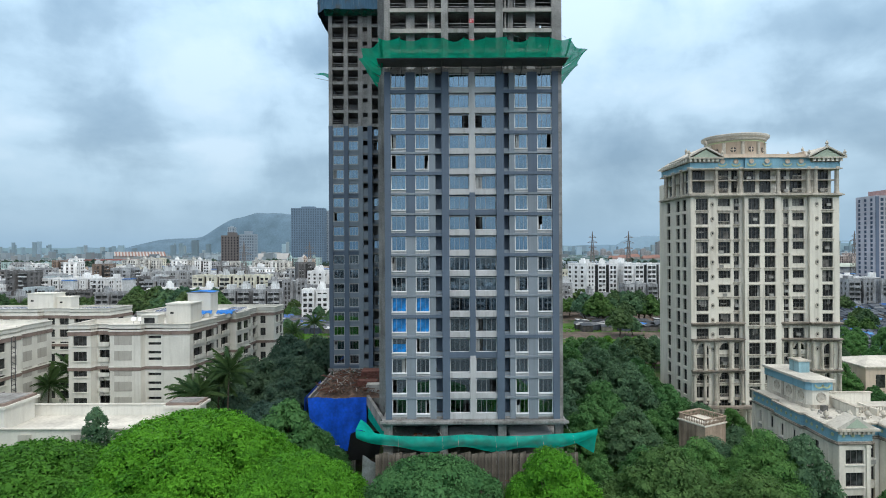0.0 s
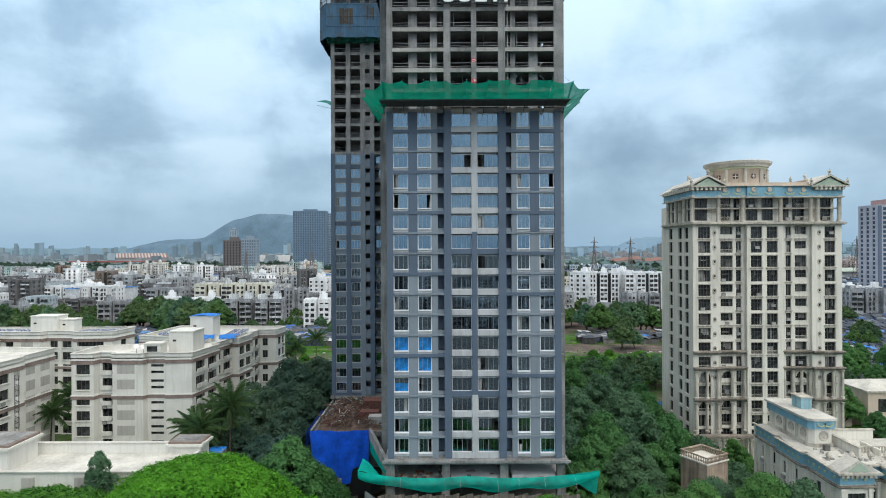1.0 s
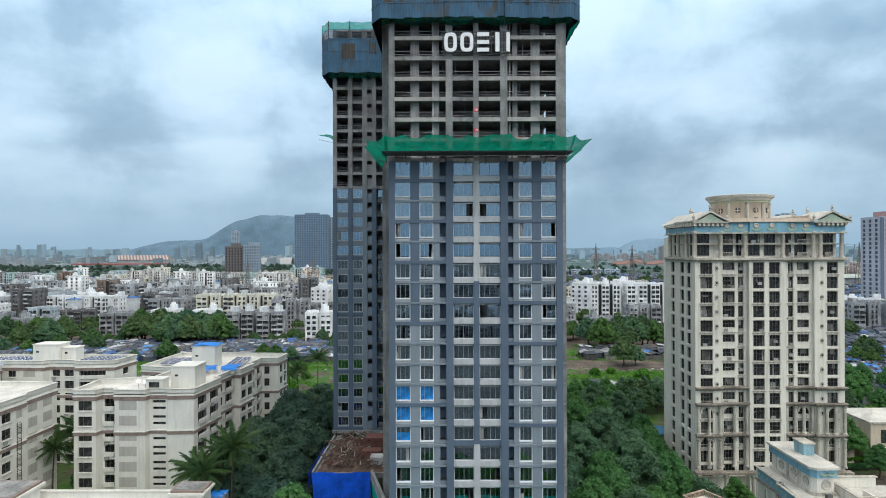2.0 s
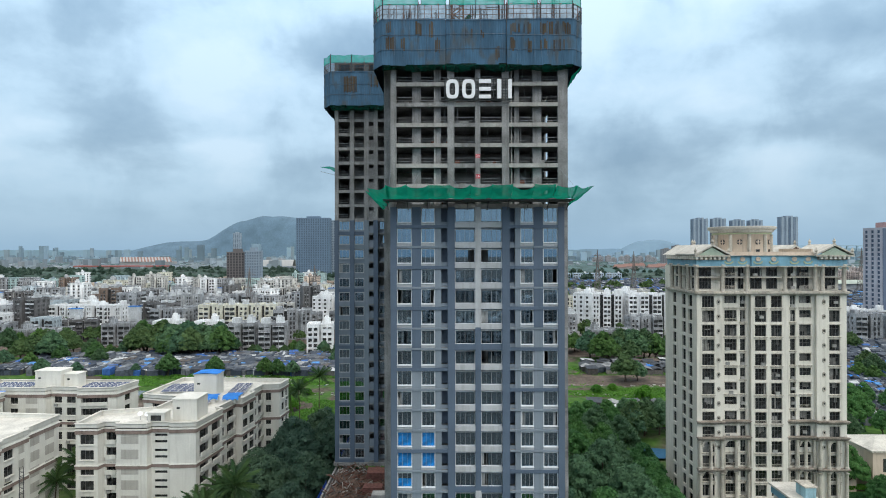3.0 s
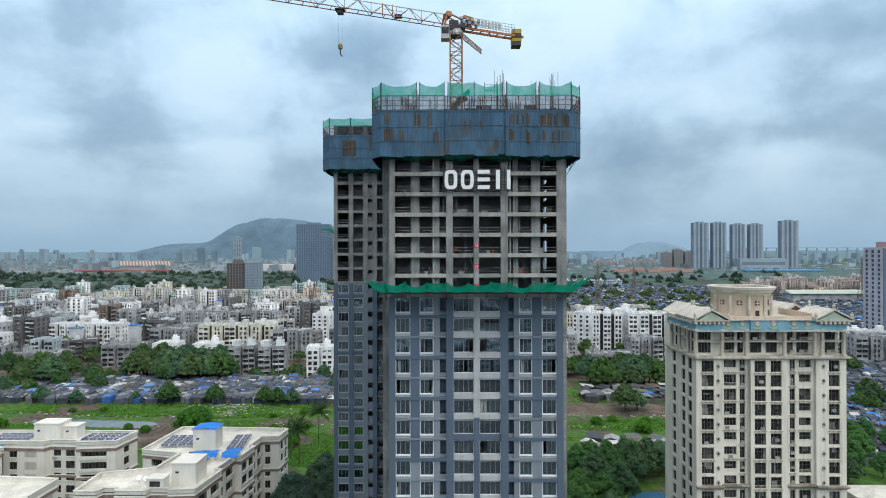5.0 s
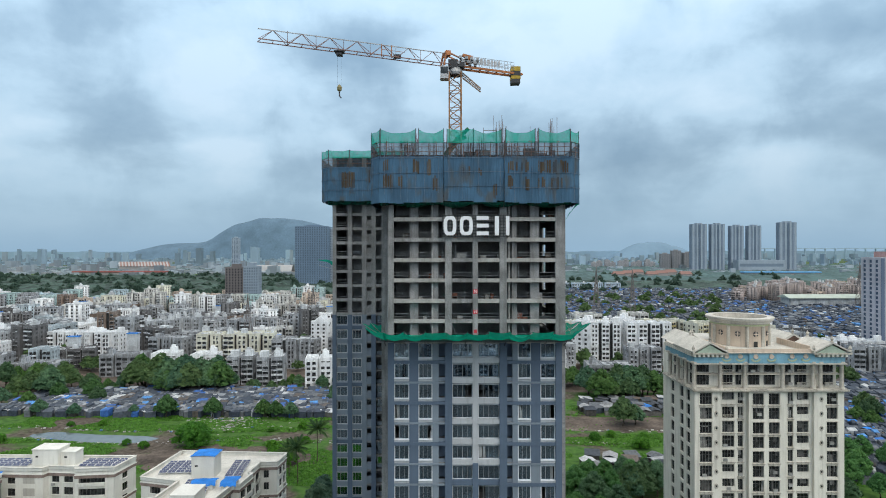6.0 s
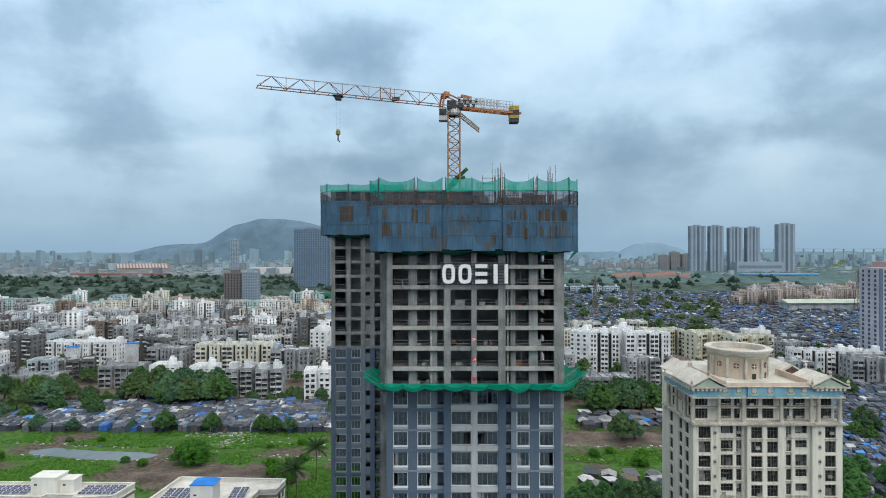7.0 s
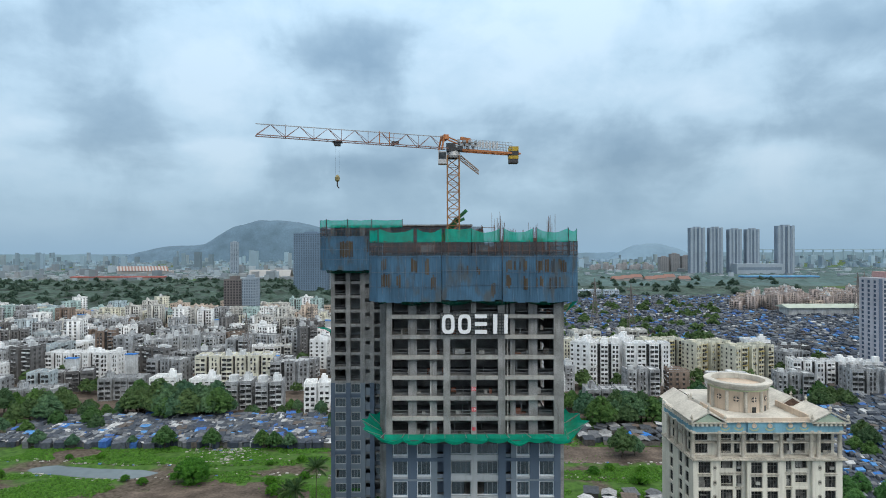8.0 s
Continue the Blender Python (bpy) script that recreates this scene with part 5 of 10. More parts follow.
    # hoarding of upright sheets round the site
    H = thing("site_hoarding", "brown weathered hoarding of upright sheets below the podium", "hoarding")
    x = -9.4
    k = 0
    sheet = [Shape().box(0, 0.5 - 0.12 * (j % 2), 0, 0.05 + 0.05 * (j % 2), 0, 12.2 + 0.1 * j).mesh("sheet", BROWN_SHEET) for j in range(4)]
    while x < 18:
        part("sheet", sheet[k % 4], None, H, at=(x, 80.4 + 0.06 * (k % 3) + 0.03 * math.sin(k), -0.3))
        x += 0.47
        k += 1
    for z in (5.0, 8.2):
        part("rail", Shape().beam((-9.4, 80.6, z), (18, 80.6, z), 0.15), REBAR, H)
    L = thing("low_net", "teal net strips tied along the site hoarding", "safety net")
    for a, b, z in ((-16, -8, 4.6), (8.5, 12.4, 5.6), (19, 24, 4.2)):
        part("net_panel", Shape().patch(lambda u, v: (a + (b - a) * u, 78.5 + 0.4 * math.sin(7 * u), z + 1.6 * v + 0.3 * math.sin(5 * u)), 10, 4), GREEN_NET, L, smooth=True)
    # guy ropes from the podium edge to the low net
    for i, x in enumerate((-7.5, -1.5, 2.4, 6.0, 9.6, 13.2, 17.4)):
        G = thing("guy_rope", "pale rope tying the podium net back to the slab", "rope", "ropes on the podium net")
        q = x + r.uniform(-0.6, 1.6)
        part("rope", Shape().beam((x, 85.5, 14.7), (q, 80.9, 14.2), 0.014).beam((q, 80.9, 14.2), (q + 0.1, 80.0, 12.6), 0.013).beam((q + 0.1, 80.0, 12.6), (q + 0.1, 80.3, 10.5), 0.011), LIGHTGREY, G)


build_yard()


# ---- cream tower with a drum on its roof ----
def win_type(w, h, bars=3, rail=True):
    """Recessed dark window with frame bars, sill and balcony rail; origin at lower left of the opening."""
    s = Shape().box(0, w, 0.42, 0.46, 0, h)
    f = Shape()
    f.ring(0, w, 0, h, 0.08, 0.3, 0.41)
    for k in range(1, bars):
        x = 0.04 + (w - 0.08) * k / bars
        f.box(x - 0.035, x + 0.035, 0.31, 0.40, 0.07, h - 0.07)
    f.box(0.07, w - 0.07, 0.33, 0.38, h * 0.66, h * 0.66 + 0.05)
    b = Shape()
    b.box(0, w, 0.05, 0.12, 0.62, 0.7)
    n = max(3, int(w / 0.22))
    for k in range(n + 1):
        b.box(w * k / n - 0.02, w * k / n + 0.02, 0.06, 0.11, 0, 0.62)
    return s.mesh("glazing", DARK_GLASS), f.mesh("window_frame", GRILLE), b.mesh("balustrade", CREAM_TRIM) if rail else None


# rain-stained mouldings; the same colour paints the shadow behind the dentils
STAIN_SHADE_TRIM = mat("stain_and_shade_moulding", (0.34, 0.295, 0.25), 0.85, 0.28, 0.5, 5.0, streak=0.9, bump=0.15)
AC = Shape().box(0, 0.85, -0.32, 0, 0, 0.58).mesh("air_conditioner", mat("ac_casing", (0.33, 0.33, 0.315), 0.6, 0.15, 2.0, 9.0, rand=0.3))
DRAPE = mat("faded_curtains_and_blinds", (0.30, 0.295, 0.28), 0.9, 0.3, 0.8, 5.0, bump=0.0, rand=0.7)
LEDGE_CACHE = {}


def build_cream_tower():
    B = thing("apartment_tower", "cream classical apartment tower with pediments and a roof drum", "building")
    Y, x0, x1, z0, zc = 121.2, 51.1, 81.75, 2.0, 50.8
    cols = [(52.2, 54.7, 0, 4), (57.1, 59.6, 0.7, 3), (60.3, 61.4, 0.7, 2), (62.9, 65.2, -0.25, 3), (66.2, 68.4, -0.25, 3), (70.6, 71.7, 0.7, 2), (72.5, 74.9, 0.7, 3), (78.2, 80.4, 0, 3)]
    bays = [(x0, 56.3, 0), (56.3, 62.1, 0.7), (62.1, 69.6, -0.25), (69.6, 75.6, 0.7), (75.6, x1, 0)]
    fh = 2.98
    rows = [(zc - 0.7 - 2.35 - fh * k) for k in range(15)]
    r = random.Random(9)
    depth = 15.8
    # front wall with real openings, bay by bay
    for a, b, off in bays:
        cc = [c for c in cols if a <= c[0] and c[1] <= b]
        s = Shape()
        xs = [a] + [q for c in cc for q in (c[0], c[1])] + [b]
        for i in range(0, len(xs), 2):
            s.box(xs[i], xs[i + 1], Y + off, Y + off + 0.45, z0, zc)
        for c in cc:
            zz = zc
            for z in rows:
                s.box(c[0], c[1], Y + off, Y + off + 0.45, z + 2.35, zz)
                zz = z
            s.box(c[0], c[1], Y + off, Y + off + 0.45, z0, zz)
        part("front_wall", s.weld(), CREAM, B)
    for (a, b, off), (c_, d_, off2) in zip(bays, bays[1:]):
        q = (b - 0.3, b) if off < off2 else (b, b + 0.3)
        part("return_wall", Shape().box(*q, min(off, off2) + Y + 0.452, max(off, off2) + Y + 0.45, z0, zc), CREAM, B)
    types, fronts, drapes = {}, {}, {}
    for c in cols:
        w = round(c[1] - c[0], 2)
        if w not in types:
            types[w] = win_type(w, 2.35, c[3])
            fronts[w] = Shape().box(0.0, w, 0.02, 0.16, 0, 0.72).box(-0.06, w + 0.06, -0.04, 0.2, 0.72, 0.82).mesh("balcony_front", CREAM)
            drapes[w] = []
            for k in range(6):
                q = Shape()
                for j in range(r.randint(1, 2)):
                    a, b = sorted((r.uniform(0.1, w - 0.1), r.uniform(0.1, w - 0.1)))
                    q.box(a, max(b, a + 0.3 if a + 0.3 < w - 0.08 else w - 0.08), 0.385 - 0.02 * j, 0.395 - 0.02 * j, r.choice((0.1, 0.1, 0.9, 1.3)), r.choice((2.26, 2.26, 1.5)))
                drapes[w].append(q.mesh("curtain", DRAPE))
        g, f, bal = types[w]
        for k, z in enumerate(rows):
            o = part("window", f, None, B, at=(c[0], Y + c[2], z))
            part("glazing", g, None, o)
            if k in (8, 11, 12) or (w > 2.3 and r.random() < 0.12):
                tagged(part("balustrade", bal, None, o), kind="stuff")
            elif c[2] == 0.7 and w > 2 and r.random() < 0.75:
                part("balcony_front", fronts[w], None, o)
            if r.random() < (0.5 if c[2] == 0.7 else 0.12):
                part("air_conditioner", AC, None, o, at=(r.uniform(0.1, max(0.2, w - 1)), 0.2, r.choice((0.02, 0.75))))
            if r.random() < 0.7:
                tagged(part("curtain", r.choice(drapes[w]), None, o), kind="stuff")
            sill = (w, "sill")
            if sill not in LEDGE_CACHE:
                LEDGE_CACHE[sill] = Shape().box(-0.22, w + 0.22, -0.2, -0.003, -0.22, -0.04).box(-0.12, w + 0.12, -0.1, -0.003, -0.34, -0.22).mesh("sill", CREAM_TRIM)
                LEDGE_CACHE[(w, "hood")] = Shape().box(-0.12, w + 0.12, -0.12, -0.003, 2.39, 2.53).mesh("hood", CREAM_TRIM)
            if (k % 2 == 0) or c[3] == 2:
                part("sill", LEDGE_CACHE[sill], None, o)
            part("hood", LEDGE_CACHE[(w, "hood")], None, o)
    # oval medallions between the windows
    med = Shape().lathe([(0.56, 0), (0.54, 0.1), (0.42, 0.15), (0.34, 0.1), (0.2, 0.02)], 16).mesh("medallion", [CREAM_TRIM])
    hole = Shape().lathe([(0.22, 0), (0.22, 0.03)], 12).mesh("medallion_hole", [DARK_GLASS])
    for x in (55.55, 77.1):
        for k, z in enumerate(rows[:11]):
            mm = part("medallion", med, None, B, at=pose(x, Y - 0.003, z + 1.1, 90, 0, 0))
            mm.scale = (0.7, 1.0, 1.0)
            part("medallion_hole", hole, None, mm, at=(0, 0, 0.03))
    # body behind, side walls with windows
    part("core", Shape().box(x0 + 0.6, x1 - 0.6, Y + 1.3, Y + 1.5, z0, zc), ROOM, B)
    ws = Shape()
    sc = [(123.5, 125.4), (126.9, 128.8), (132.1, 134.0)]
    ys = [Y + 0.45] + [q for c in sc for q in c] + [Y + depth]
    for i in range(0, len(ys), 2):
        ws.box(x0, x0 + 0.4, ys[i], ys[i + 1], z0, zc)
    for c in sc:
        zz = zc
        for z in rows:
            ws.box(x0, x0 + 0.4, c[0], c[1], z + 2.35, zz)
            zz = z
        ws.box(x0, x0 + 0.4, c[0], c[1], z0, zz)
    part("west_wall", ws.weld(), CREAM, B)
    for c in sc:
        w = round(c[1] - c[0], 2)
        if w not in types:
            types[w] = win_type(w, 2.35, 2)
        for z in rows:
            o = part("window", types[w][1], None, B, at=pose(x0, c[1], z, 0, 0, -90))
            part("glazing", types[w][0], None, o)
    part("west_core", Shape().box(x0 + 0.9, x0 + 1.0, Y + 1.5, Y + depth, z0, zc), ROOM, B)
    part("east_wall", Shape().box(x1 - 0.4, x1, Y + 0.45, Y + depth + 12, z0, zc), CREAM, B)
    part("rear_wall", Shape().box(x0, x1 - 0.4, Y + depth, Y + depth + 0.4, z0, zc), CREAM, B)
    # narrower rear wing on the west
    part("rear_wing", Shape().box(x0 + 4.2, x0 + 16, Y + depth + 0.4, Y + depth + 13, z0, zc + 5), CREAM, B)
    wing = Shape()
    for z in rows:
        for yy in (Y + depth + 2, Y + depth + 6):
            wing.box(x0 + 4.12, x0 + 4.197, yy, yy + 1.6, z, z + 2)
    part("wing_window", wing, DARK_GLASS, B)
    # cornices
    def ring(z, h, out, m, name="cornice"):
        part(name, Shape().box(x0 - out, x1 + out, Y - out - 0.25, Y + depth + out, z, z + h), m, B)
    ring(zc - 0.35, 0.2, 0.25, CREAM_TRIM)
    ring(zc - 0.15, 0.28, 0.6, CREAM_TRIM)
    ring(zc + 0.13, 0.15, 0.35, CREAM_TRIM)
    for z in (24.3, 21.0, 14.6):
        for a, b, off in bays:
            if off != -0.25:
                part("string_course", Shape().box(a - 0.15, b + 0.15, Y + off - 1.05, Y + off - 0.003, z, z + 0.22).box(a - 0.05, b + 0.05, Y + off - 0.8, Y + off - 0.003, z - 0.2, z).box(a, b, Y + off - 0.45, Y + off - 0.003, z - 0.45, z - 0.2), STAIN_SHADE_TRIM, B)
    # lower balcony fronts with colonnettes and arches
    for a, b, off in (bays[0], bays[1], bays[3], bays[4]):
        for z, h in ((14.8, 6.2), (8.0, 6.4)):
            n = 3 if b - a < 6 else 4
            for k in range(n):
                x = a + 0.35 + (b - a - 0.7) * k / (n - 1)
                part("colonnette", Shape().lathe([(0.46, 0), (0.46, 0.3), (0.33, 0.45), (0.3, h - 0.9), (0.46, h - 0.5), (0.5, h - 0.45)], 10, (x, Y + off - 0.5, z)), CREAM_TRIM, B)
    # round-headed surrounds on the windows of the lower balconies
    for c in cols:
        if c[2] == -0.25 or c[1] - c[0] < 2:
            continue
        cx, rad = (c[0] + c[1]) / 2, (c[1] - c[0]) / 2
        for zz in (rows[10] + 1.2, rows[12] + 1.2):
            arch = Shape()
            for k in range(10):
                a, b = math.pi * k / 10, math.pi * (k + 1) / 10
                pts = [(cx + q * math.cos(t), zz + q * math.sin(t)) for t in (a, b) for q in (rad * 0.86, rad + 0.3)]
                pts = [pts[0], pts[1], pts[3], pts[2]]
                yf = Y + c[2]
                arch.add([(x, y, q) for y in (yf - 0.22, yf + 0.2) for x, q in pts], [(0, 1, 2, 3), (7, 6, 5, 4), (0, 4, 5, 1), (1, 5, 6, 2), (2, 6, 7, 3), (3, 7, 4, 0)])
            part("arch_surround", arch, CREAM_TRIM, B)
    part("porch_slab", Shape().box(x0 - 0.8, x1 + 0.3, Y - 2.4, Y - 0.9, 7.3, 7.7), STAIN_SHADE_TRIM, B)
    for x in (51, 56.5, 62, 69.5, 75.5, 81.5):
        part("porch_column", Shape().lathe([(0.5, 0), (0.5, 0.4), (0.36, 0.6), (0.34, 6.4), (0.5, 6.7), (0.55, 7.2)], 12, (x, Y - 1.8, 0)), CREAM_TRIM, B)
    # recessed colonnade, two storeys high
    zt = 56.3
    part("loggia_wall", Shape().box(x0 + 0.6, x1 - 0.6, Y + 1.65, Y + 1.9, zc + 0.28, zt), CREAM, B)
    part("loggia_west", Shape().box(x0 + 0.95, x0 + 1.25, Y + 1.9, Y + depth, zc + 0.28, zt), CREAM, B)
    part("loggia_east", Shape().box(x1 - 0.9, x1 - 0.6, Y + 1.9, Y + depth, zc + 0.28, zt), CREAM, B)
    part("loggia_rear", Shape().box(x0 + 1.4, x1 - 1.4, Y + depth - 0.4, Y + depth, zc + 0.28, zt), CREAM, B)
    part("loggia_floor", Shape().box(x0 + 0.3, x1 - 0.3, Y + 0.4, Y + depth, zc + 3.0, zc + 3.2), CREAM_TRIM, B)
    for c in cols:
        w = round(c[1] - c[0], 2)
        for z in (zc + 0.7, zc + 3.35):
            o = part("window", types[w][1], None, B, at=(c[0], Y + 1.18, z))
            part("glazing", types[w][0], None, o)
            if r.random() < 0.3:
                tagged(part("balustrade", types[w][2], None, o, at=(0, -0.7, 0)), kind="stuff")
            if r.random() < 0.7:
                tagged(part("curtain", r.choice(drapes[w]), None, o), kind="stuff")
            if r.random() < 0.35:
                part("air_conditioner", AC, None, o, at=(0.2, -0.1, 0.02))
    for c in sc:
        for z in (zc + 0.7, zc + 3.35):
            o = part("window", types[round(c[1] - c[0], 2)][1], None, B, at=pose(x0 + 0.48, c[1], z, 0, 0, -90))
            part("glazing", types[round(c[1] - c[0], 2)][0], None, o)
    col = Shape().lathe([(0.52, 0), (0.52, 0.3), (0.42, 0.45), (0.4, 4.9), (0.55, 5.15), (0.6, 5.5)], 14).mesh("column", CREAM_TRIM, True)
    for x in (51.1, 56.5, 61.5, 69.3, 75.5, 77.0, 81.4):
        part("column", col, None, B, at=(x, Y + 0.25, zc + 0.28))
    for y in (125.5, 130, 134.5):
        part("column", col, None, B, at=(51.1, y, zc + 0.28))
    # frieze and dentil cornice
    part("frieze", Shape().box(x0 - 0.1, x1 + 0.1, Y - 0.15, Y + depth, zt, zt + 2.1), FRIEZE_BLUE, B)
    part("frieze_projection", Shape().box(62.1, 69.6, Y - 0.5, Y - 0.153, zt, zt + 2.1), FRIEZE_BLUE, B)
    for a, b in ((x0 - 0.35, x1 + 0.35),):
        part("architrave", Shape().box(a, b, Y - 0.55, Y + depth + 0.2, zt - 0.25, zt - 0.003), CREAM_TRIM, B)
        part("cornice", Shape().box(a - 0.1, b + 0.1, Y - 0.75, Y + depth - 1, zt + 2.1, zt + 2.197), CREAM_TRIM, B)
    disc = Shape().lathe([(0.5, 0), (0.48, 0.15), (0.34, 0.18), (0.3, 0.08)], 14).mesh("roundel", [PINK_CREAM])
    swag = Shape()
    for k in range(7):
        a, b = math.pi * k / 7, math.pi * (k + 1) / 7
        swag.beam((-0.85 * math.cos(a), 0, -0.5 * math.sin(a)), (-0.85 * math.cos(b), 0, -0.5 * math.sin(b)), 0.1, 0, 0.26)
    swag = swag.mesh("swag", FRIEZE_GREEN)
    for i, x in enumerate((57.6, 60.4, 63.4, 66.6, 71.0, 73.8)):
        yy = Y - 0.5 if 62.1 < x < 69.6 else Y - 0.153
        part("roundel", disc, None, B, at=pose(x, yy, zt + 1.4, 90, 0, 0))
        tagged(part("swag", swag, None, B, at=(x, yy - 0.06, zt + 0.95)), kind="stuff")
    den = Shape().box(-0.24, 0.24, -0.55, 0, 0, 0.7).mesh("dentil", CREAM)
    # recess shadow behind the dentils, painted as a dark band
    part("dentil_bed", Shape().box(x0 - 0.13, 57.0, Y - 0.19, Y - 0.153, zt + 1.2, zt + 2.09).box(75.7, x1 + 0.13, Y - 0.19, Y - 0.153, zt + 1.2, zt + 2.09).box(x0 - 0.14, x0 - 0.103, Y - 0.15, Y + depth, zt + 1.2, zt + 2.09), STAIN_SHADE_TRIM, B)
    for rng in ((50.9, 56.4), (76.3, 81.8)):
        for k in range(7):
            part("dentil", den, None, B, at=(rng[0] + (rng[1] - rng[0]) * k / 6, Y - 0.195, zt + 1.35))
    for k in range(13):
        part("dentil", den, None, B, at=pose(x0 - 0.145, Y + 0.6 + 1.2 * k, zt + 1.35, 0, 0, -90))
    # pediments: gabled ridges running back from each front corner
    zr = zt + 2.2
    for a, b, back in ((x0 - 0.7, 57.6, 9.5), (75.0, x1 + 1.0, 8.0)):
        mid, h = (a + b) / 2, 1.9
        y0, y1 = Y - 1.0, Y + back
        part("pediment_roof", Shape().add([(a, y0, zr), (b, y0, zr), (mid, y0, zr + h), (a, y1, zr), (b, y1, zr), (mid, y1, zr + h),
                                         (a, y0, zr + 0.28), (b, y0, zr + 0.28), (mid, y0, zr + h + 0.35), (a, y1, zr + 0.28), (b, y1, zr + 0.28), (mid, y1, zr + h + 0.35)],
                                        [(0, 2, 8, 6), (2, 1, 7, 8), (6, 8, 11, 9), (8, 7, 10, 11), (0, 6, 9, 3), (1, 4, 10, 7), (0, 3, 5, 2), (2, 5, 4, 1), (3, 9, 11, 5), (5, 11, 10, 4)]), OLD_ROOF, B)
        part("pediment_base", Shape().box(a, b, y0, Y - 0.76, zr - 0.3, zr - 0.003), CREAM_TRIM, B)
        part("tympanum", Shape().add([(a + 0.8, y0 + 0.35, zr), (b - 0.8, y0 + 0.35, zr), (mid, y0 + 0.35, zr + h - 0.25), (a + 0.8, y0 + 0.5, zr), (b - 0.8, y0 + 0.5, zr), (mid, y0 + 0.5, zr + h - 0.25)],
                                     [(0, 1, 2), (5, 4, 3), (0, 3, 4, 1), (1, 4, 5, 2), (2, 5, 3, 0)]), PED_GREEN, B)
        fin = [(0.24, 0), (0.32, 0.15), (0.15, 0.28), (0.33, 0.6), (0.26, 0.82), (0.08, 1.1), (0.02, 1.3)]
        for x, zz in ((a + 0.2, zr + 0.3), (mid, zr + h + 0.3), (b - 0.2, zr + 0.3)):
            part("finial", Shape().lathe(fin, 10, (x, y0 + 0.4, zz)), CREAM_TRIM, B)
        part("finial", Shape().lathe(fin, 10, (mid, y1 - 0.4, zr + h + 0.3)), CREAM_TRIM, B)
    # second pair of gables further back
    for a, b, y0, y1 in ((x0 + 0.6, 58.5, Y + depth - 5.5, Y + depth + 5), (74.5, x1 + 0.4, Y + depth - 4.0, Y + depth + 6)):
        mid = (a + b) / 2
        part("gable_roof", Shape().add([(a, y0, zr), (b, y0, zr), (mid, y0, zr + 2.2), (a, y1, zr), (b, y1, zr), (mid, y1, zr + 2.2)], [(0, 1, 2), (5, 4, 3), (0, 2, 5, 3), (2, 1, 4, 5), (0, 3, 4, 1)]), OLD_ROOF, B)
        part("finial", Shape().lathe([(0.24, 0), (0.32, 0.15), (0.15, 0.28), (0.33, 0.6), (0.08, 1.1), (0.02, 1.3)], 10, (mid, y0 + 0.3, zr + 2.1)), CREAM_TRIM, B)
    gy = Y + depth - 4.05
    # flat dark brown triangle standing in for the open gable's dark inside
    part("gable_opening", Shape().add([(75.6, gy, zr + 0.05), (81.2, gy, zr + 0.05), (78.4, gy, zr + 1.75), (75.6, gy - 0.05, zr + 0.05), (81.2, gy - 0.05, zr + 0.05), (78.4, gy - 0.05, zr + 1.75)], [(3, 4, 5), (0, 3, 5, 2), (1, 2, 5, 4), (0, 1, 4, 3)]), mat("dark_brown_gable_fill", (0.10, 0.06, 0.045), 0.9, 0.3, 0.8, 5.0), B, "dark brown gable opening, drawn as a flat panel")
    part("roof_slab", Shape().box(x0, x1, Y, Y + depth, zr - 0.06, zr - 0.001).box(x0 + 8, x1, Y + depth, Y + depth + 12, zr - 0.06, zr - 0.001), OLD_ROOF, B)
    part("parapet", Shape().box(57.7, 74.9, Y - 0.2, Y + 0.1, zr, zr + 0.7), PINK_CREAM, B)
    part("parapet", Shape().box(74.6, 74.9, Y + 0.1, Y + 12, zr, zr + 1.3), PINK_CREAM, B)
    part("parapet", Shape().box(57.7, 58.0, Y + 0.1, Y + 12, zr, zr + 1.0), PINK_CREAM, B)
    # drum: hollow tank room with pilasters and a spreading cornice
    cx, cy, R = 66.2, 133.2, 5.8
    zd = zr - 0.8
    part("drum_wall", Shape().lathe([(R, 0), (R, 5.2), (R + 0.2, 5.25), (R + 0.2, 5.9)], 40, (cx, cy, zd)), PINK_CREAM, B, smooth=True)
    part("drum_cornice", Shape().lathe([(R + 0.1, 5.6), (R + 0.55, 5.8), (R + 0.65, 6.1), (R + 1.15, 6.5), (R + 1.25, 6.95), (R + 1.1, 7.05), (R - 0.25, 7.05), (R - 0.3, 5.9), (0.01, 5.85)], 48, (cx, cy, zd)), OLD_ROOF, B, smooth=False)
    part("drum_band", Shape().lathe([(R + 0.21, 5.3), (R + 0.3, 5.32), (R + 0.3, 5.6), (R + 0.21, 5.62)], 40, (cx, cy, zd)), FRIEZE_GREEN, B)
    for k in range(10):
        a = 2 * math.pi * k / 10 + 0.12
        part("pilaster", Shape().lathe([(0.45, 0), (0.42, 0.3), (0.38, 5.0), (0.5, 5.25)], 8, (cx + (R + 0.1) * math.cos(a), cy + (R + 0.1) * math.sin(a), zd)), CREAM_TRIM, B)
    ros = Shape().lathe([(0.6, 0), (0.6, 0.08), (0.15, 0.1)], 12).mesh("rosette", [DARK_STEEL])
    dr = Shape().box(-0.45, 0.45, 0, 0.06, 0, 1.2).mesh("niche", DARK_GLASS)
    for k in (0, 1, 2, 3, 4):
        a = 0.12 + 2 * math.pi * (k + 5.5) / 10
        px, py = cx + (R + 0.02) * math.cos(a), cy + (R + 0.02) * math.sin(a)
        rose = part("rosette", ros, None, B, at=pose(px, py, zr + 2.8, 90, 0, math.degrees(a) + 90))
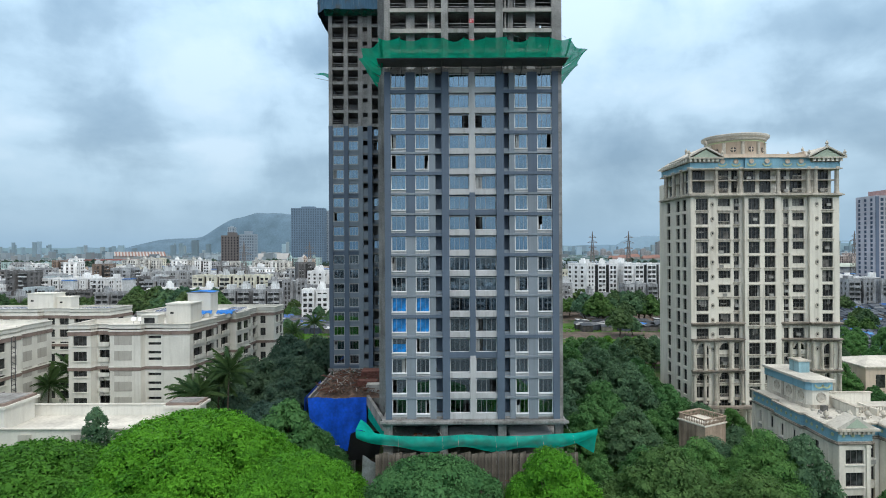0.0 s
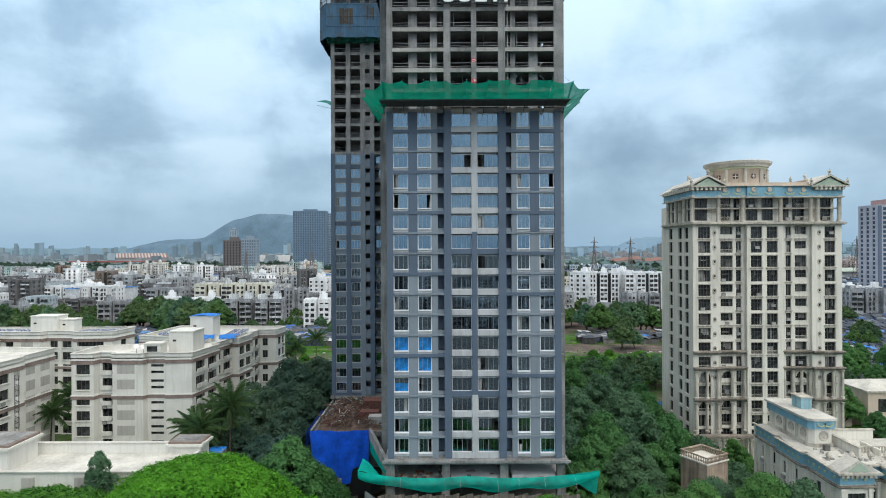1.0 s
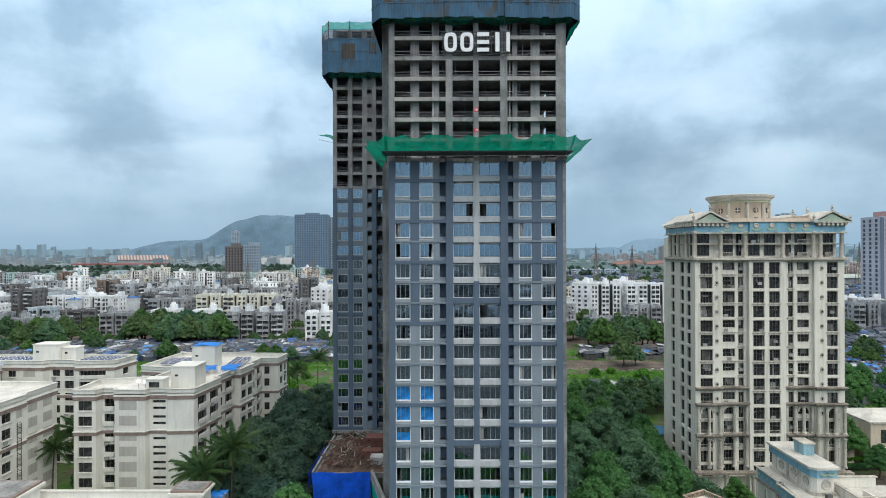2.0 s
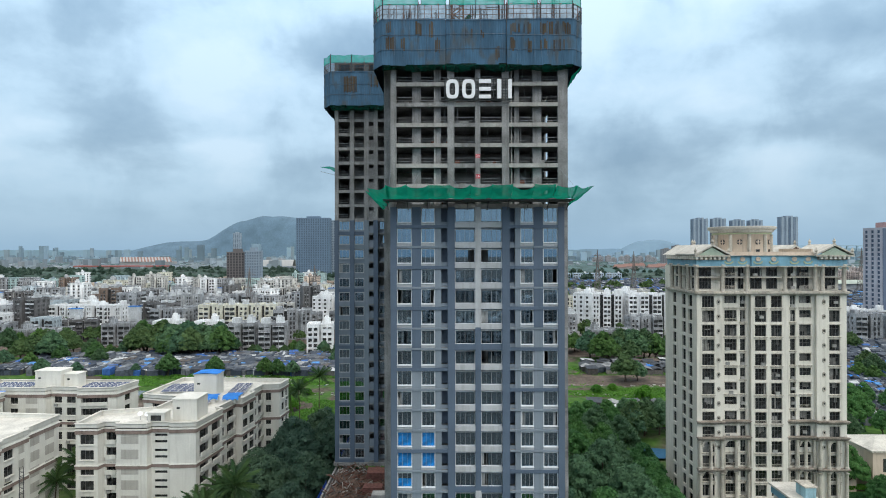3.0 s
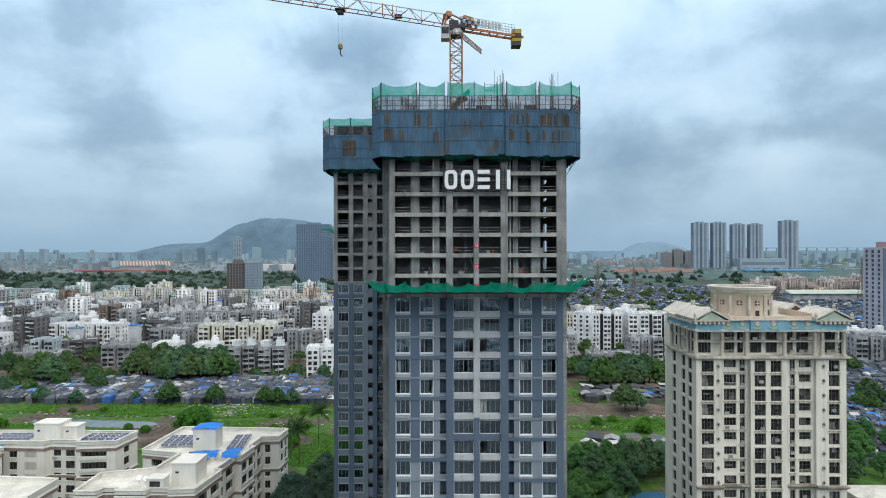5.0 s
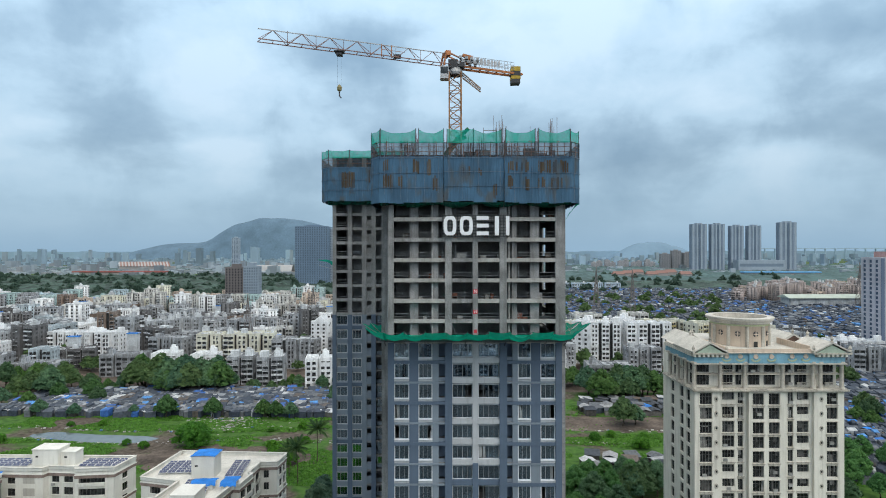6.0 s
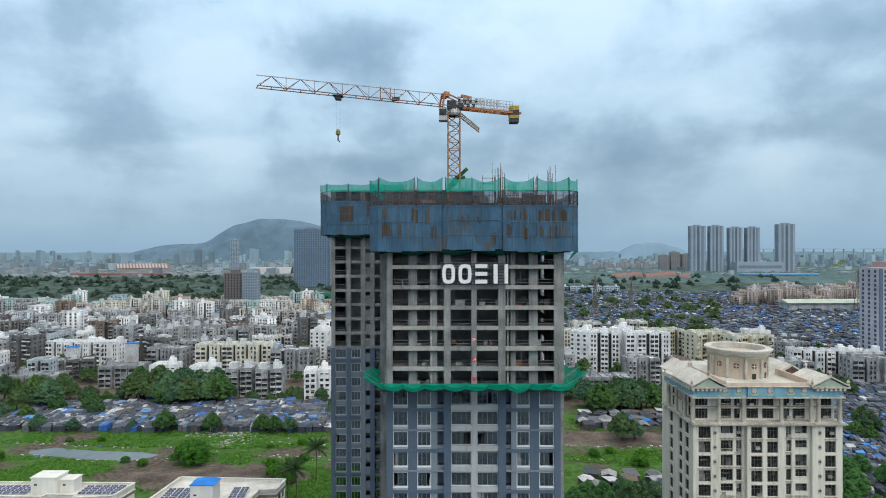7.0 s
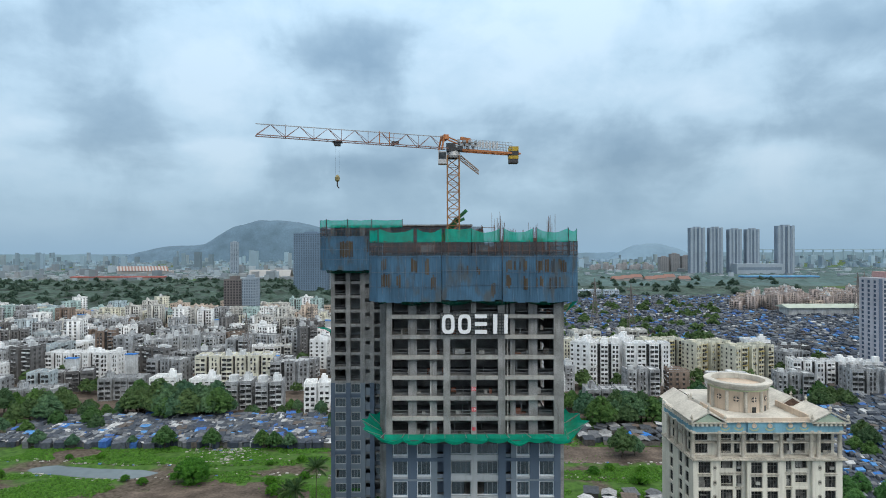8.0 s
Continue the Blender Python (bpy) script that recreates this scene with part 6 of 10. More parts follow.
        part("rosette_cross", Shape().box(-0.58, 0.58, -0.09, 0.09, 0.1, 0.16).box(-0.09, 0.09, -0.58, -0.092, 0.1, 0.16).box(-0.09, 0.09, 0.092, 0.58, 0.1, 0.16), PINK_CREAM, rose)
        if k in (2, 3):
            part("niche", dr, None, B, at=pose(px, py - 0.05, zr + 0.0, 0, 0, math.degrees(a) + 90))
    return B


build_cream_tower()


# ---- white housing estate ----
def wall_with_holes(s, length, z0, z1, holes, th=0.35, origin=(0, 0), ang=0.0, mi=0):
    """Upright wall along a line; holes are (x0, x1, z0, z1)."""
    xs = sorted({0.0, length, *[h[0] for h in holes], *[h[1] for h in holes]})
    ca, sa = math.cos(ang), math.sin(ang)
    for a, b in zip(xs, xs[1:]):
        cut = sorted([(h[2], h[3]) for h in holes if h[0] <= a + 1e-6 and h[1] >= b - 1e-6])
        z = z0
        for lo, hi in cut + [(z1, z1)]:
            if lo - z > 0.01:
                vs = [(x, y, q) for q in (z, lo) for x, y in ((a, 0), (b, 0), (b, th), (a, th))]
                vs = [(origin[0] + x * ca - y * sa, origin[1] + x * sa + y * ca, q) for x, y, q in vs]
                s.add(vs, [(0, 3, 2, 1), (4, 5, 6, 7), (0, 1, 5, 4), (1, 2, 6, 5), (2, 3, 7, 6), (3, 0, 4, 7)], mi)
            z = hi


def facade(parent, p, q, z0, z1, cells, bands=(), fh=3.05, depth=0.9, seed=0, wall=None, band_mat=None):
    """Wall from plan point p to q (outside on its right hand side), with columns of openings.
    cells: (start, end, kind): w window, b balcony, g grey panel, s slot windows."""
    r = random.Random(seed)
    d = Vector((q[0] - p[0], q[1] - p[1]))
    ln, ang = d.length, math.atan2(d.y, d.x)
    n = int((z1 - z0) / fh)
    holes, extras = [], []
    for a, b, kind in cells:
        for k in range(n):
            z = z1 - 0.9 - (k + 1) * fh + 0.75
            if z < z0 + 0.3:
                continue
            if kind == "w":
                holes.append((a, b, z - 0.25, z + 1.65))
                extras.append((a, b, z - 0.25, 1.9, "w"))
            elif kind == "b":
                holes.append((a, b, z - 0.55, z + 1.75))
                extras.append((a, b, z - 0.55, 2.3, "b"))
            elif kind == "s":
                for dz in (-0.35, 0.95):
                    holes.append((a, b, z + dz, z + dz + 0.55))
                    extras.append((a, b, z + dz, 0.55, "s"))
            elif kind == "g":
                extras.append((a, b, z - 0.15, 1.9, "g"))
    s = Shape()
    wall_with_holes(s, ln, z0, z1, holes, 0.35, p, ang)
    part("wall", s.weld(), wall or WHITE_WALL, parent)
    m0 = Matrix.Translation((p[0], p[1], 0)) @ Matrix.Rotation(ang, 4, "Z")
    part("inner_wall", Shape().box(0.3, ln - 0.3, depth, depth + 0.1, z0, z1 - 0.2), ROOM, parent, at=m0)
    for a, b, z, h, kind in extras:
        w = round(b - a, 2)
        key = ("estate", w, kind)
        if kind == "g":
            if key not in LEDGE_CACHE:
                LEDGE_CACHE[key] = Shape().box(0, w, -0.04, -0.003, 0, h).mesh("wall_panel", GREY_PANEL)
            part("wall_panel", LEDGE_CACHE[key], None, parent, at=m0 @ Matrix.Translation((a, 0, z)))
            continue
        if key not in LEDGE_CACHE:
            f = Shape().ring(0, w, 0, h, 0.07, 0.2, 0.28)
            nb = 2 if kind == "s" else max(2, int(w / 0.55))
            LEDGE_CACHE[key] = (f.mesh("window", GRILLE), Shape().box(0, w, 0.3 if kind != "b" else 0.8, 0.33 if kind != "b" else 0.83, 0, h).mesh("glazing", DARK_GLASS),
                                Shape().box(-0.1, w + 0.1, -0.22, -0.003, -0.16, -0.04).mesh("sill", WHITE_WALL),
                                Shape().box(-0.08, w + 0.08, -0.25, 0.02, 0, 0.85).mesh("balcony_front", WHITE_WALL))
        f, g, sl, bf = LEDGE_CACHE[key]
        o = part("window", f, None, parent, at=m0 @ Matrix.Translation((a, 0, z)))
        part("glazing", g, None, o)
        nb = 2 if kind == "s" else max(2, int(w / 0.8))
        if ("mull", h) not in LEDGE_CACHE:
            LEDGE_CACHE[("mull", h)] = Shape().box(-0.03, 0.03, 0.21, 0.27, 0.07, h - 0.07).mesh("mullion", GRILLE)
        for k in range(1, nb):
            part("mullion", LEDGE_CACHE[("mull", h)], None, o, at=(w * k / nb, 0, 0))
        if kind == "w":
            part("sill", sl, None, o)
        elif kind == "b":
            part("balcony_front", bf, None, o, at=(0, -0.25, 0))
        if kind != "s" and r.random() < 0.18:
            part("air_conditioner", AC, None, o, at=(0.1, -0.1, -0.75))
    for z, h in bands:
        part("band", Shape().box(-0.12, ln + 0.12, -0.14, -0.003, z, z + h), band_mat or BAND, parent, at=m0)
        part("band_lip", Shape().box(-0.16, ln + 0.16, -0.22, -0.003, z + h, z + h + 0.16), wall or WHITE_WALL, parent, at=m0)


def roof_and_tank(parent, poly, z, tanks=(), lip=0.5):
    part("roof", Shape().prism(poly, z - 0.5, z - 0.25), ROOF_WHITE, parent)
    n = len(poly)
    c = Vector((sum(p[0] for p in poly) / n, sum(p[1] for p in poly) / n))
    for i in range(n):
        a, b = Vector(poly[i]), Vector(poly[(i + 1) % n])
        e = (b - a).normalized()
        nn = Vector((-e.y, e.x)) * 0.15
        part("parapet", Shape().prism([tuple(a - nn), tuple(b - nn), tuple(b + nn), tuple(a + nn)], z - 0.25, z + lip), WHITE_WALL, parent)
        part("coping", Shape().prism([tuple(a - nn * 2.2), tuple(b - nn * 2.2), tuple(b + nn * 2), tuple(a + nn * 2)], z + lip, z + lip + 0.12), ROOF_WHITE, parent)
    for x0, x1, y0, y1, h, cap in tanks:
        t = part("water_tank", Shape().box(x0, x1, y0, y1, z - 0.25, z + h - 0.26).box(x0 - 0.15, x1 + 0.15, y0 - 0.15, y1 + 0.15, z + h - 0.26, z + h), WHITE_WALL, parent)
        part("tank_hatch", Shape().box(x0 + 0.8, x0 + 1.5, y0 - 0.03, y0 - 0.003, z + h * 0.5, z + h * 0.5 + 0.4), DARK_GLASS, t)
        if cap:
            part("blue_cover", Shape().patch(lambda u, v: (x0 - 0.3 + (x1 - x0 + 0.6) * u, y0 - 0.3 + (y1 - y0 + 0.6) * v, z + h + 0.05 + 0.25 * math.sin(u * 3.1) + 0.04 * math.sin(13 * v)), 8, 8), BLUE_SHEETING, t, "cobalt blue sheet cover")


PANEL_EDGE = mat("pale_aluminium_edge", (0.62, 0.63, 0.64), 0.5, 0.05, 1.0, 9.0, bump=0.0)


def solar_array(x, y, z, nx, ny, ang):
    P = thing("solar_array", "dark blue solar panels on racks on a white roof", "solar panels", "roof solar arrays", at=pose(x, y, z, 0, 0, ang))
    pm = Shape().box(0, 1.9, 0, 1.15, 0, 0.05, 1).box(0.06, 0.93, 0.06, 1.09, 0.046, 0.056).box(0.97, 1.84, 0.06, 1.09, 0.046, 0.056).mesh("panel", [SOLAR, PANEL_EDGE])
    for i in range(nx):
        for j in range(ny):
            part("panel", pm, None, P, at=pose(i * 2.05, j * 1.3, 0.4, 16, 0, 0))
    for i in range(nx + 1):
        part("rack", Shape().beam((i * 1.97 - 0.04, 0, 0.4), (i * 1.97 - 0.04, ny * 1.3, 0.4), 0.06).beam((i * 1.97 - 0.04, 0.1, 0), (i * 1.97 - 0.04, 0.1, 0.4), 0.06), STEEL, P)


def blue_tarp(x, y, z, w, d, ang, seed=0, label="cobalt blue plastic sheet lying on a roof"):
    T = thing("tarpaulin", label, "tarpaulin", "blue roof sheets", at=pose(x, y, z, 0, 0, ang))
    part("sheet", Shape().patch(lambda u, v: (w * u + 0.15 * math.sin(8 * v + seed), d * v, 0.12 + 0.18 * math.sin(7 * u + seed) * math.sin(3.1 * v) + 0.12 * noise.noise((u * 4, v * 4, seed)) - (0.55 if v == 0 else 0.0) * (0.7 + 0.3 * math.sin(19 * u + seed))), 12, 8), BLUE_SHEETING, T, smooth=True)


def build_estate():
    zt = 24.7
    bands = ((zt - 1.45, 0.75), (zt - 8.4, 0.65))
    # block A: stepped front with a stair strip, then a long wing receding
    A = thing("apartment_block", "off-white housing block with grey-brown bands and white roof", "building", "white estate blocks")
    pts = [(-74, 116), (-69.6, 116), (-69.2, 117.6), (-66.4, 117.6), (-66.0, 116.2), (-59.9, 116.2), (-59.6, 117.4), (-55.8, 117.4), (-55.6, 116.8), (-50.6, 117.2), (-49.2, 127.5), (-50.8, 128.2), (-49.6, 136.5), (-48.1, 136.2), (-47.2, 143.0), (-48.4, 143.4), (-47.8, 150.2), (-43.4, 150.6), (-42.8, 157.0)]
    kinds = [[(0.9, 3.6, "w")], [], [(0.4, 2.4, "b")], [], [(0.9, 4.4, "g")], [], [(0.6, 3.2, "s")], [], [], [(1.4, 4.8, "b"), (6.0, 9.4, "b")], [], [(1.2, 3.4, "w"), (4.5, 7.6, "b")], [], [(0.8, 3.2, "w"), (4.0, 6.4, "w")], [], [(1.0, 3.4, "b"), (4.6, 6.6, "b")], [(1.0, 2.3, "w")], [(1.5, 3.2, "w"), (4.2, 5.6, "w")]]
    for i, (p, q) in enumerate(zip(pts, pts[1:])):
        facade(A, p, q, 0, zt, kinds[i], bands, seed=i)
    back = [(-42.8, 157.0), (-71.5, 158.5), (-73.2, 140.5), (-63.0, 138.0), (-64.0, 128.6), (-74.4, 125.5), (-74, 116)]
    bk = [[], [(3, 5, "w"), (9, 12, "w")], [(2.5, 5.5, "b"), (7, 9, "w")], [(3, 5, "w")], [(3, 5, "w")], [(3, 5, "w")]]
    for i, (p, q) in enumerate(zip(back, back[1:])):
        facade(A, p, q, 0, zt, bk[i], bands, seed=50 + i)
    poly = pts + back[1:-1]
    roof_and_tank(A, poly, zt + 0.1, [(-57.0, -52.0, 121, 126.5, 4.3, False), (-60.6, -57.2, 117.9, 120.5, 2.3, False), (-61.5, -56.0, 141.5, 146.0, 5.0, True)])
    part("stair_window", Shape().box(-60.0, -57.9, 117.86, 117.897, zt + 0.7, zt + 1.8), DARK_GLASS, A)
    for i, (x, y) in enumerate(((-64.0, 121.5), (-62.4, 121.2))):
        D = thing("satellite_dish", "white satellite dish on a flat roof", "satellite dish", "roof dishes")
        part("dish", Shape().lathe([(0.02, 0.0), (0.3, 0.06), (0.5, 0.2), (0.52, 0.22)], 12), SIGN_WHITE, D, at=pose(x, y, zt + 1.1, 55, 0, 20))
        part("mount", Shape().beam((x, y, zt - 0.2), (x, y, zt + 1.1), 0.08), STEEL, D)
    solar_array(-70.5, 143.5, zt - 0.1, 5, 6, 4)
    solar_array(-60, 130, zt - 0.1, 3, 7, 8)
    solar_array(-53.5, 141.5, zt - 0.1, 2, 8, 6)
    blue_tarp(-58.9, 134.4, zt + 1.05, 5.6, 3.6, 4, 1)
    blue_tarp(-52.0, 134.2, zt + 1.05, 3.6, 5.2, 4, 2)
    for x0, x1, y0, y1 in ((-58.6, -53.8, 134.9, 137.6), (-51.8, -49.0, 134.8, 138.6)):
        K = thing("roof_shed", "low masonry shed under a blue sheet on a white roof", "shed", "roof sheds")
        part("wall", Shape().box(x0, x1, y0, y1, zt - 0.2, zt + 0.92), WHITE_WALL, K)
        # block B: west, long face turned to the east
    B = thing("apartment_block", "off-white housing block with grey panels and a white roof", "building", "white estate blocks")
    pb = [(-79.5, 98), (-79.9, 104.0), (-80.6, 105), (-80.3, 111.5), (-81.2, 112.2), (-81.0, 121.5)]
    kb = [[(1.2, 4.4, "w")], [], [(0.8, 3.0, "w"), (4.2, 5.6, "g")], [], [(1.2, 3.6, "g"), (5.2, 7.8, "g")]]
    for i, (p, q) in enumerate(zip(pb, pb[1:])):
        facade(B, p, q, 0, zt + 0.3, kb[i], bands, seed=60 + i)
    facade(B, (-81.0, 121.5), (-104, 123.5), 0, zt + 0.3, [(2, 4, "w"), (7, 9, "w"), (12, 14, "w")], bands, seed=70)
    part("front_wall", Shape().prism([(-104, 98), (-79.5, 98), (-79.5, 98.3), (-104, 98.3)], 0, zt + 0.3), WHITE_WALL, B)
    part("rear_wall", Shape().prism([(-104.3, 98), (-104, 98), (-104, 123.5), (-104.3, 123.5)], 0, zt + 0.3), WHITE_WALL, B)
    roof_and_tank(B, [(-104, 98)] + pb + [(-104, 123.5)], zt + 0.4)
    # block C: behind, joining the two
    C = thing("apartment_block", "off-white housing block behind others, with tank rooms on its roof", "building", "white estate blocks")
    pc = [(-118, 145.6), (-100, 145.0), (-99.5, 146.5), (-92, 146.0), (-91.6, 144.5), (-82.5, 145.5)]
    kc = [[(9, 11, "w"), (13, 16, "g")], [], [(0.8, 2.8, "w"), (4.0, 6.4, "w")], [], [(0.8, 7.0, "b")]]
    for i, (p, q) in enumerate(zip(pc, pc[1:])):
        facade(C, p, q, 0, zt + 0.4, kc[i], bands, seed=80 + i)
    facade(C, (-82.5, 145.5), (-81.3, 153.5), 0, zt + 0.4, [(3, 5, "w")], bands, seed=88)
    part("rear_wall", Shape().prism([(-81.3, 153.5), (-118, 154), (-118, 153.6), (-81.4, 153.1)], 0, zt + 0.4), WHITE_WALL, C)
    roof_and_tank(C, pc + [(-81.3, 153.5), (-118, 154)], zt + 0.5, [(-104.5, -98.0, 147.8, 152.4, 4.2, False), (-98, -94.4, 149, 152.4, 3.2, False)])
    solar_array(-92.8, 147.6, zt, 5, 4, 2)
    solar_array(-116, 147.6, zt, 5, 4, 2)
    blue_tarp(-117, 140.5, zt + 0.5, 8.5, 3.0, 2, 4)
    # block D: a sliver of roof between
    D2 = thing("apartment_block", "off-white housing block at the estate's edge", "building", "white estate blocks")
    facade(D2, (-130, 128), (-108, 128), 0, zt, [(3, 5, "w"), (8, 10, "w"), (14, 17, "w")], bands, seed=90)
    facade(D2, (-108, 128), (-108, 142), 0, zt, [(3, 5, "w"), (8, 10, "w")], bands, seed=91)
    part("rear_wall", Shape().box(-130, -108, 141.7, 142, 0, zt), WHITE_WALL, D2)
    roof_and_tank(D2, [(-130, 128), (-108, 128), (-108, 142), (-130, 142)], zt + 0.1)
    # low clubhouse with a flat roof in front
    L = thing("clubhouse", "low off-white building with a flat stained roof", "building")
    fx = Shape()
    wall_with_holes(fx, 56, 0, 16.5, [(4 + 7 * k, 8 + 7 * k, 9.0, 11.4) for k in range(7)], 0.35, (-92, 77.5), 0)
    part("front_wall", fx.weld(), WHITE_WALL, L)
    part("inner_wall", Shape().box(-91, -37, 79, 79.2, 0, 15.5), ROOM, L)
    part("east_wall", Shape().box(-36.3, -36, 77.85, 87, 0, 16.5), WHITE_WALL, L)
    part("roof", Shape().box(-92, -36.35, 77.9, 87, 15.4, 15.8), ROOF_WHITE, L)
    part("parapet", Shape().box(-92, -36, 86.7, 87, 15.8, 17.3), WHITE_WALL, L)
    part("coping", Shape().box(-92.2, -35.8, 77.2, 77.9, 16.5, 16.65).box(-92.2, -35.8, 86.5, 87.2, 17.3, 17.42), ROOF_WHITE, L)
    for k in range(8):
        x = -91 + 7 * k
        part("pilaster", Shape().box(x, x + 1.6, 77.2, 77.497, 5, 15.8), GREY_PANEL, L)
    for x0, x1, y0, y1, z in ((-70, -59.5, 79.5, 85.5, 19.4), (-40.6, -36.2, 86.4, 89.6, 17.6)):
        H = thing("roof_cabin", "small off-white stair cabin with a stepped flat roof", "cabin", "roof cabins")
        part("wall", Shape().box(x0, x1, y0, y1, 10, z - 0.7), WHITE_WALL, H)
        part("eave", Shape().box(x0 - 0.5, x1 + 0.5, y0 - 0.5, y1 + 0.5, z - 0.7, z - 0.35), WHITE_WALL, H)
        part("upper_eave", Shape().box(x0 - 0.2, x1 + 0.2, y0 - 0.2, y1 + 0.2, z - 0.35, z), BAND, H)
        part("roof", Shape().box(x0 + 0.15, x1 - 0.15, y0 + 0.15, y1 - 0.15, z, z + 0.05), CONCRETE, H)
    # aerial mast
    M = thing("aerial_mast", "thin lattice aerial mast against a white wall", "mast")
    s = Shape()
    for dx in (0, 0.6):
        s.beam((-64.4 + dx, 87.6, -0.3), (-64.4 + dx, 87.6, 27.2), 0.07)
    for k in range(30):
        s.beam((-64.4, 87.6, 15.5 + 0.4 * k), (-63.8, 87.6, 15.5 + 0.4 * k + (0.3 if k % 2 else -0.3)), 0.055)
    part("lattice", s, DARK_STEEL, M)
    # small sheds with blue roofs
    blue_tarp(-38.9, 95.5, 13.0, 2.6, 2.0, 0, 5, "cobalt blue plastic sheet on a shed")
    S = thing("shed", "small grey shed under a blue sheet", "shed")
    part("wall", Shape().box(-38.8, -36.4, 95.6, 97.4, 0, 12.95), CONCRETE, S)


build_estate()


# ---- cream mansion with a turquoise frieze ----
def build_mansion():
    M = thing("mansion_block", "white classical low block with a turquoise frieze and roof terrace", "building")
    z = 14.2
    # west face runs back from the front corner
    W = [(53.2, 101.0), (53.2, 93.5), (52.6, 93.3), (52.5, 86.5), (53.0, 86.3), (52.7, 80.4)]
    kw = [[(2, 3, "w"), (5, 6, "w")], [], [(1.5, 2.5, "w"), (4.4, 5.4, "w")], [], [(2.2, 3.4, "w")]]
    for i, (p, q) in enumerate(zip(W, W[1:])):
        facade(M, p, q, 0, z, kw[i], ((z - 0.3, 1.5),), seed=100 + i, wall=CREAM, band_mat=FRIEZE_BLUE)
    F = [(52.7, 80.4), (52.9, 79.0), (57.5, 79.2), (57.8, 81.2), (60.3, 81.6), (60.5, 79.8), (75, 80.6)]
    kf = [[], [(1.1, 3.6, "w")], [], [(0.7, 1.9, "w")], [], [(1.5, 4.5, "w"), (6, 9, "w")]]
    for i, (p, q) in enumerate(zip(F, F[1:])):
        facade(M, p, q, 0, z, kf[i], ((z - 0.3, 1.5),), seed=110 + i, wall=CREAM, band_mat=FRIEZE_BLUE)
    # brown cornice under the frieze, pilasters with caps, and window hoods
    for run in (W, F):
        for i, (p, q) in enumerate(zip(run, run[1:])):
            d = Vector((q[0] - p[0], q[1] - p[1]))
            m0 = Matrix.Translation((p[0], p[1], 0)) @ Matrix.Rotation(math.atan2(d.y, d.x), 4, "Z")
            ln = d.length
            part("cornice", Shape().box(-0.2, ln + 0.2, -0.42, -0.003, z - 0.62, z - 0.45).box(-0.1, ln + 0.1, -0.25, -0.003, z - 0.8, z - 0.62), STAIN_SHADE_TRIM, M, at=m0)
            part("top_cornice", Shape().box(-0.25, ln + 0.25, -0.5, -0.003, z + 1.37, z + 1.55), CREAM_TRIM, M, at=m0)
            if ln > 2.5:
                for x in ([0.1, ln - 0.7] if ln < 6 else [0.1, ln * 0.37, ln * 0.66, ln - 0.7]):
                    part("pilaster", Shape().box(x, x + 0.6, -0.16, -0.003, 0, z - 0.82).box(x - 0.1, x + 0.7, -0.24, -0.003, z - 1.25, z - 1.0), CREAM, M, at=m0)
    part("rear_wall", Shape().box(52.9, 59.4, 100.7, 101, 0, z + 1.2).box(59.4, 75, 92.7, 93, 0, z + 1.2).box(59.1, 59.4, 93, 100.7, 0, z + 1.2), CREAM, M)
    part("east_wall", Shape().box(74.7, 75, 81, 92.7, 0, z), CREAM, M)
    poly = [(53.2, 101), (53.2, 93.5), (52.6, 86.5), (53.0, 86.3), (53.0, 79.2), (57.4, 79.4), (57.8, 81.2), (60.3, 81.6), (75, 80.8), (75, 93), (59.4, 93), (59.4, 101)]
    part("roof", Shape().prism(poly, z + 1.15, z + 1.35), OLD_ROOF, M)
    # front pediment over each bay
    for a, b, y in ((52.4, 57.9, 78.5), (60.0, 66.6, 79.2)):
        mid = (a + b) / 2
        part("pediment", Shape().add([(a, y, z + 1.5), (b, y, z + 1.5), (mid, y, z + 3.1), (a, y + 2.4, z + 1.5), (b, y + 2.4, z + 1.5), (mid, y + 2.4, z + 3.1)], [(0, 1, 2), (5, 4, 3), (0, 2, 5, 3), (2, 1, 4, 5), (0, 3, 4, 1)]), OLD_ROOF, M)
        part("pediment_base", Shape().box(a - 0.2, b + 0.2, y - 0.3, y + 2.4, z + 1.2, z + 1.5), CREAM_TRIM, M)
        part("tympanum", Shape().add([(a + 1.2, y - 0.06, z + 1.6), (b - 1.2, y - 0.06, z + 1.6), (mid, y - 0.06, z + 2.8), (a + 1.2, y - 0.01, z + 1.6), (b - 1.2, y - 0.01, z + 1.6), (mid, y - 0.01, z + 2.8)], [(0, 1, 2), (0, 3, 4, 1), (1, 4, 5, 2), (2, 5, 3, 0)]), PED_GREEN, M)
        for k in range(8):
            part("dentil", Shape().box(a + 0.6 + (b - a - 1.2) * k / 7 - 0.2, a + 0.6 + (b - a - 1.2) * k / 7 + 0.2, y - 0.1, y + 0.3, z + 0.75, z + 1.15), CREAM_TRIM, M)
    for x in (54.3, 57.6, 60.2, 62.5, 66, 68, 71):
        part("urn", Shape().lathe([(0.25, 0), (0.15, 0.2), (0.4, 0.7), (0.3, 1.0), (0.05, 1.3)], 10, (x, 83.5, z + 1.35)), CREAM_TRIM, M)
    # penthouse with its own frieze and tank
    P = part("penthouse", Shape().prism([(55.2, 100.3), (55.2, 89.6), (55.8, 89.0), (58.5, 89.2), (58.5, 100.3)], z + 1.35, z + 5.1), CREAM, M)
    part("penthouse_frieze", Shape().prism([(54.9, 100.6), (54.9, 89.4), (55.6, 88.7), (58.8, 88.9), (58.8, 100.6)], z + 4.15, z + 5.4), FRIEZE_BLUE, P)
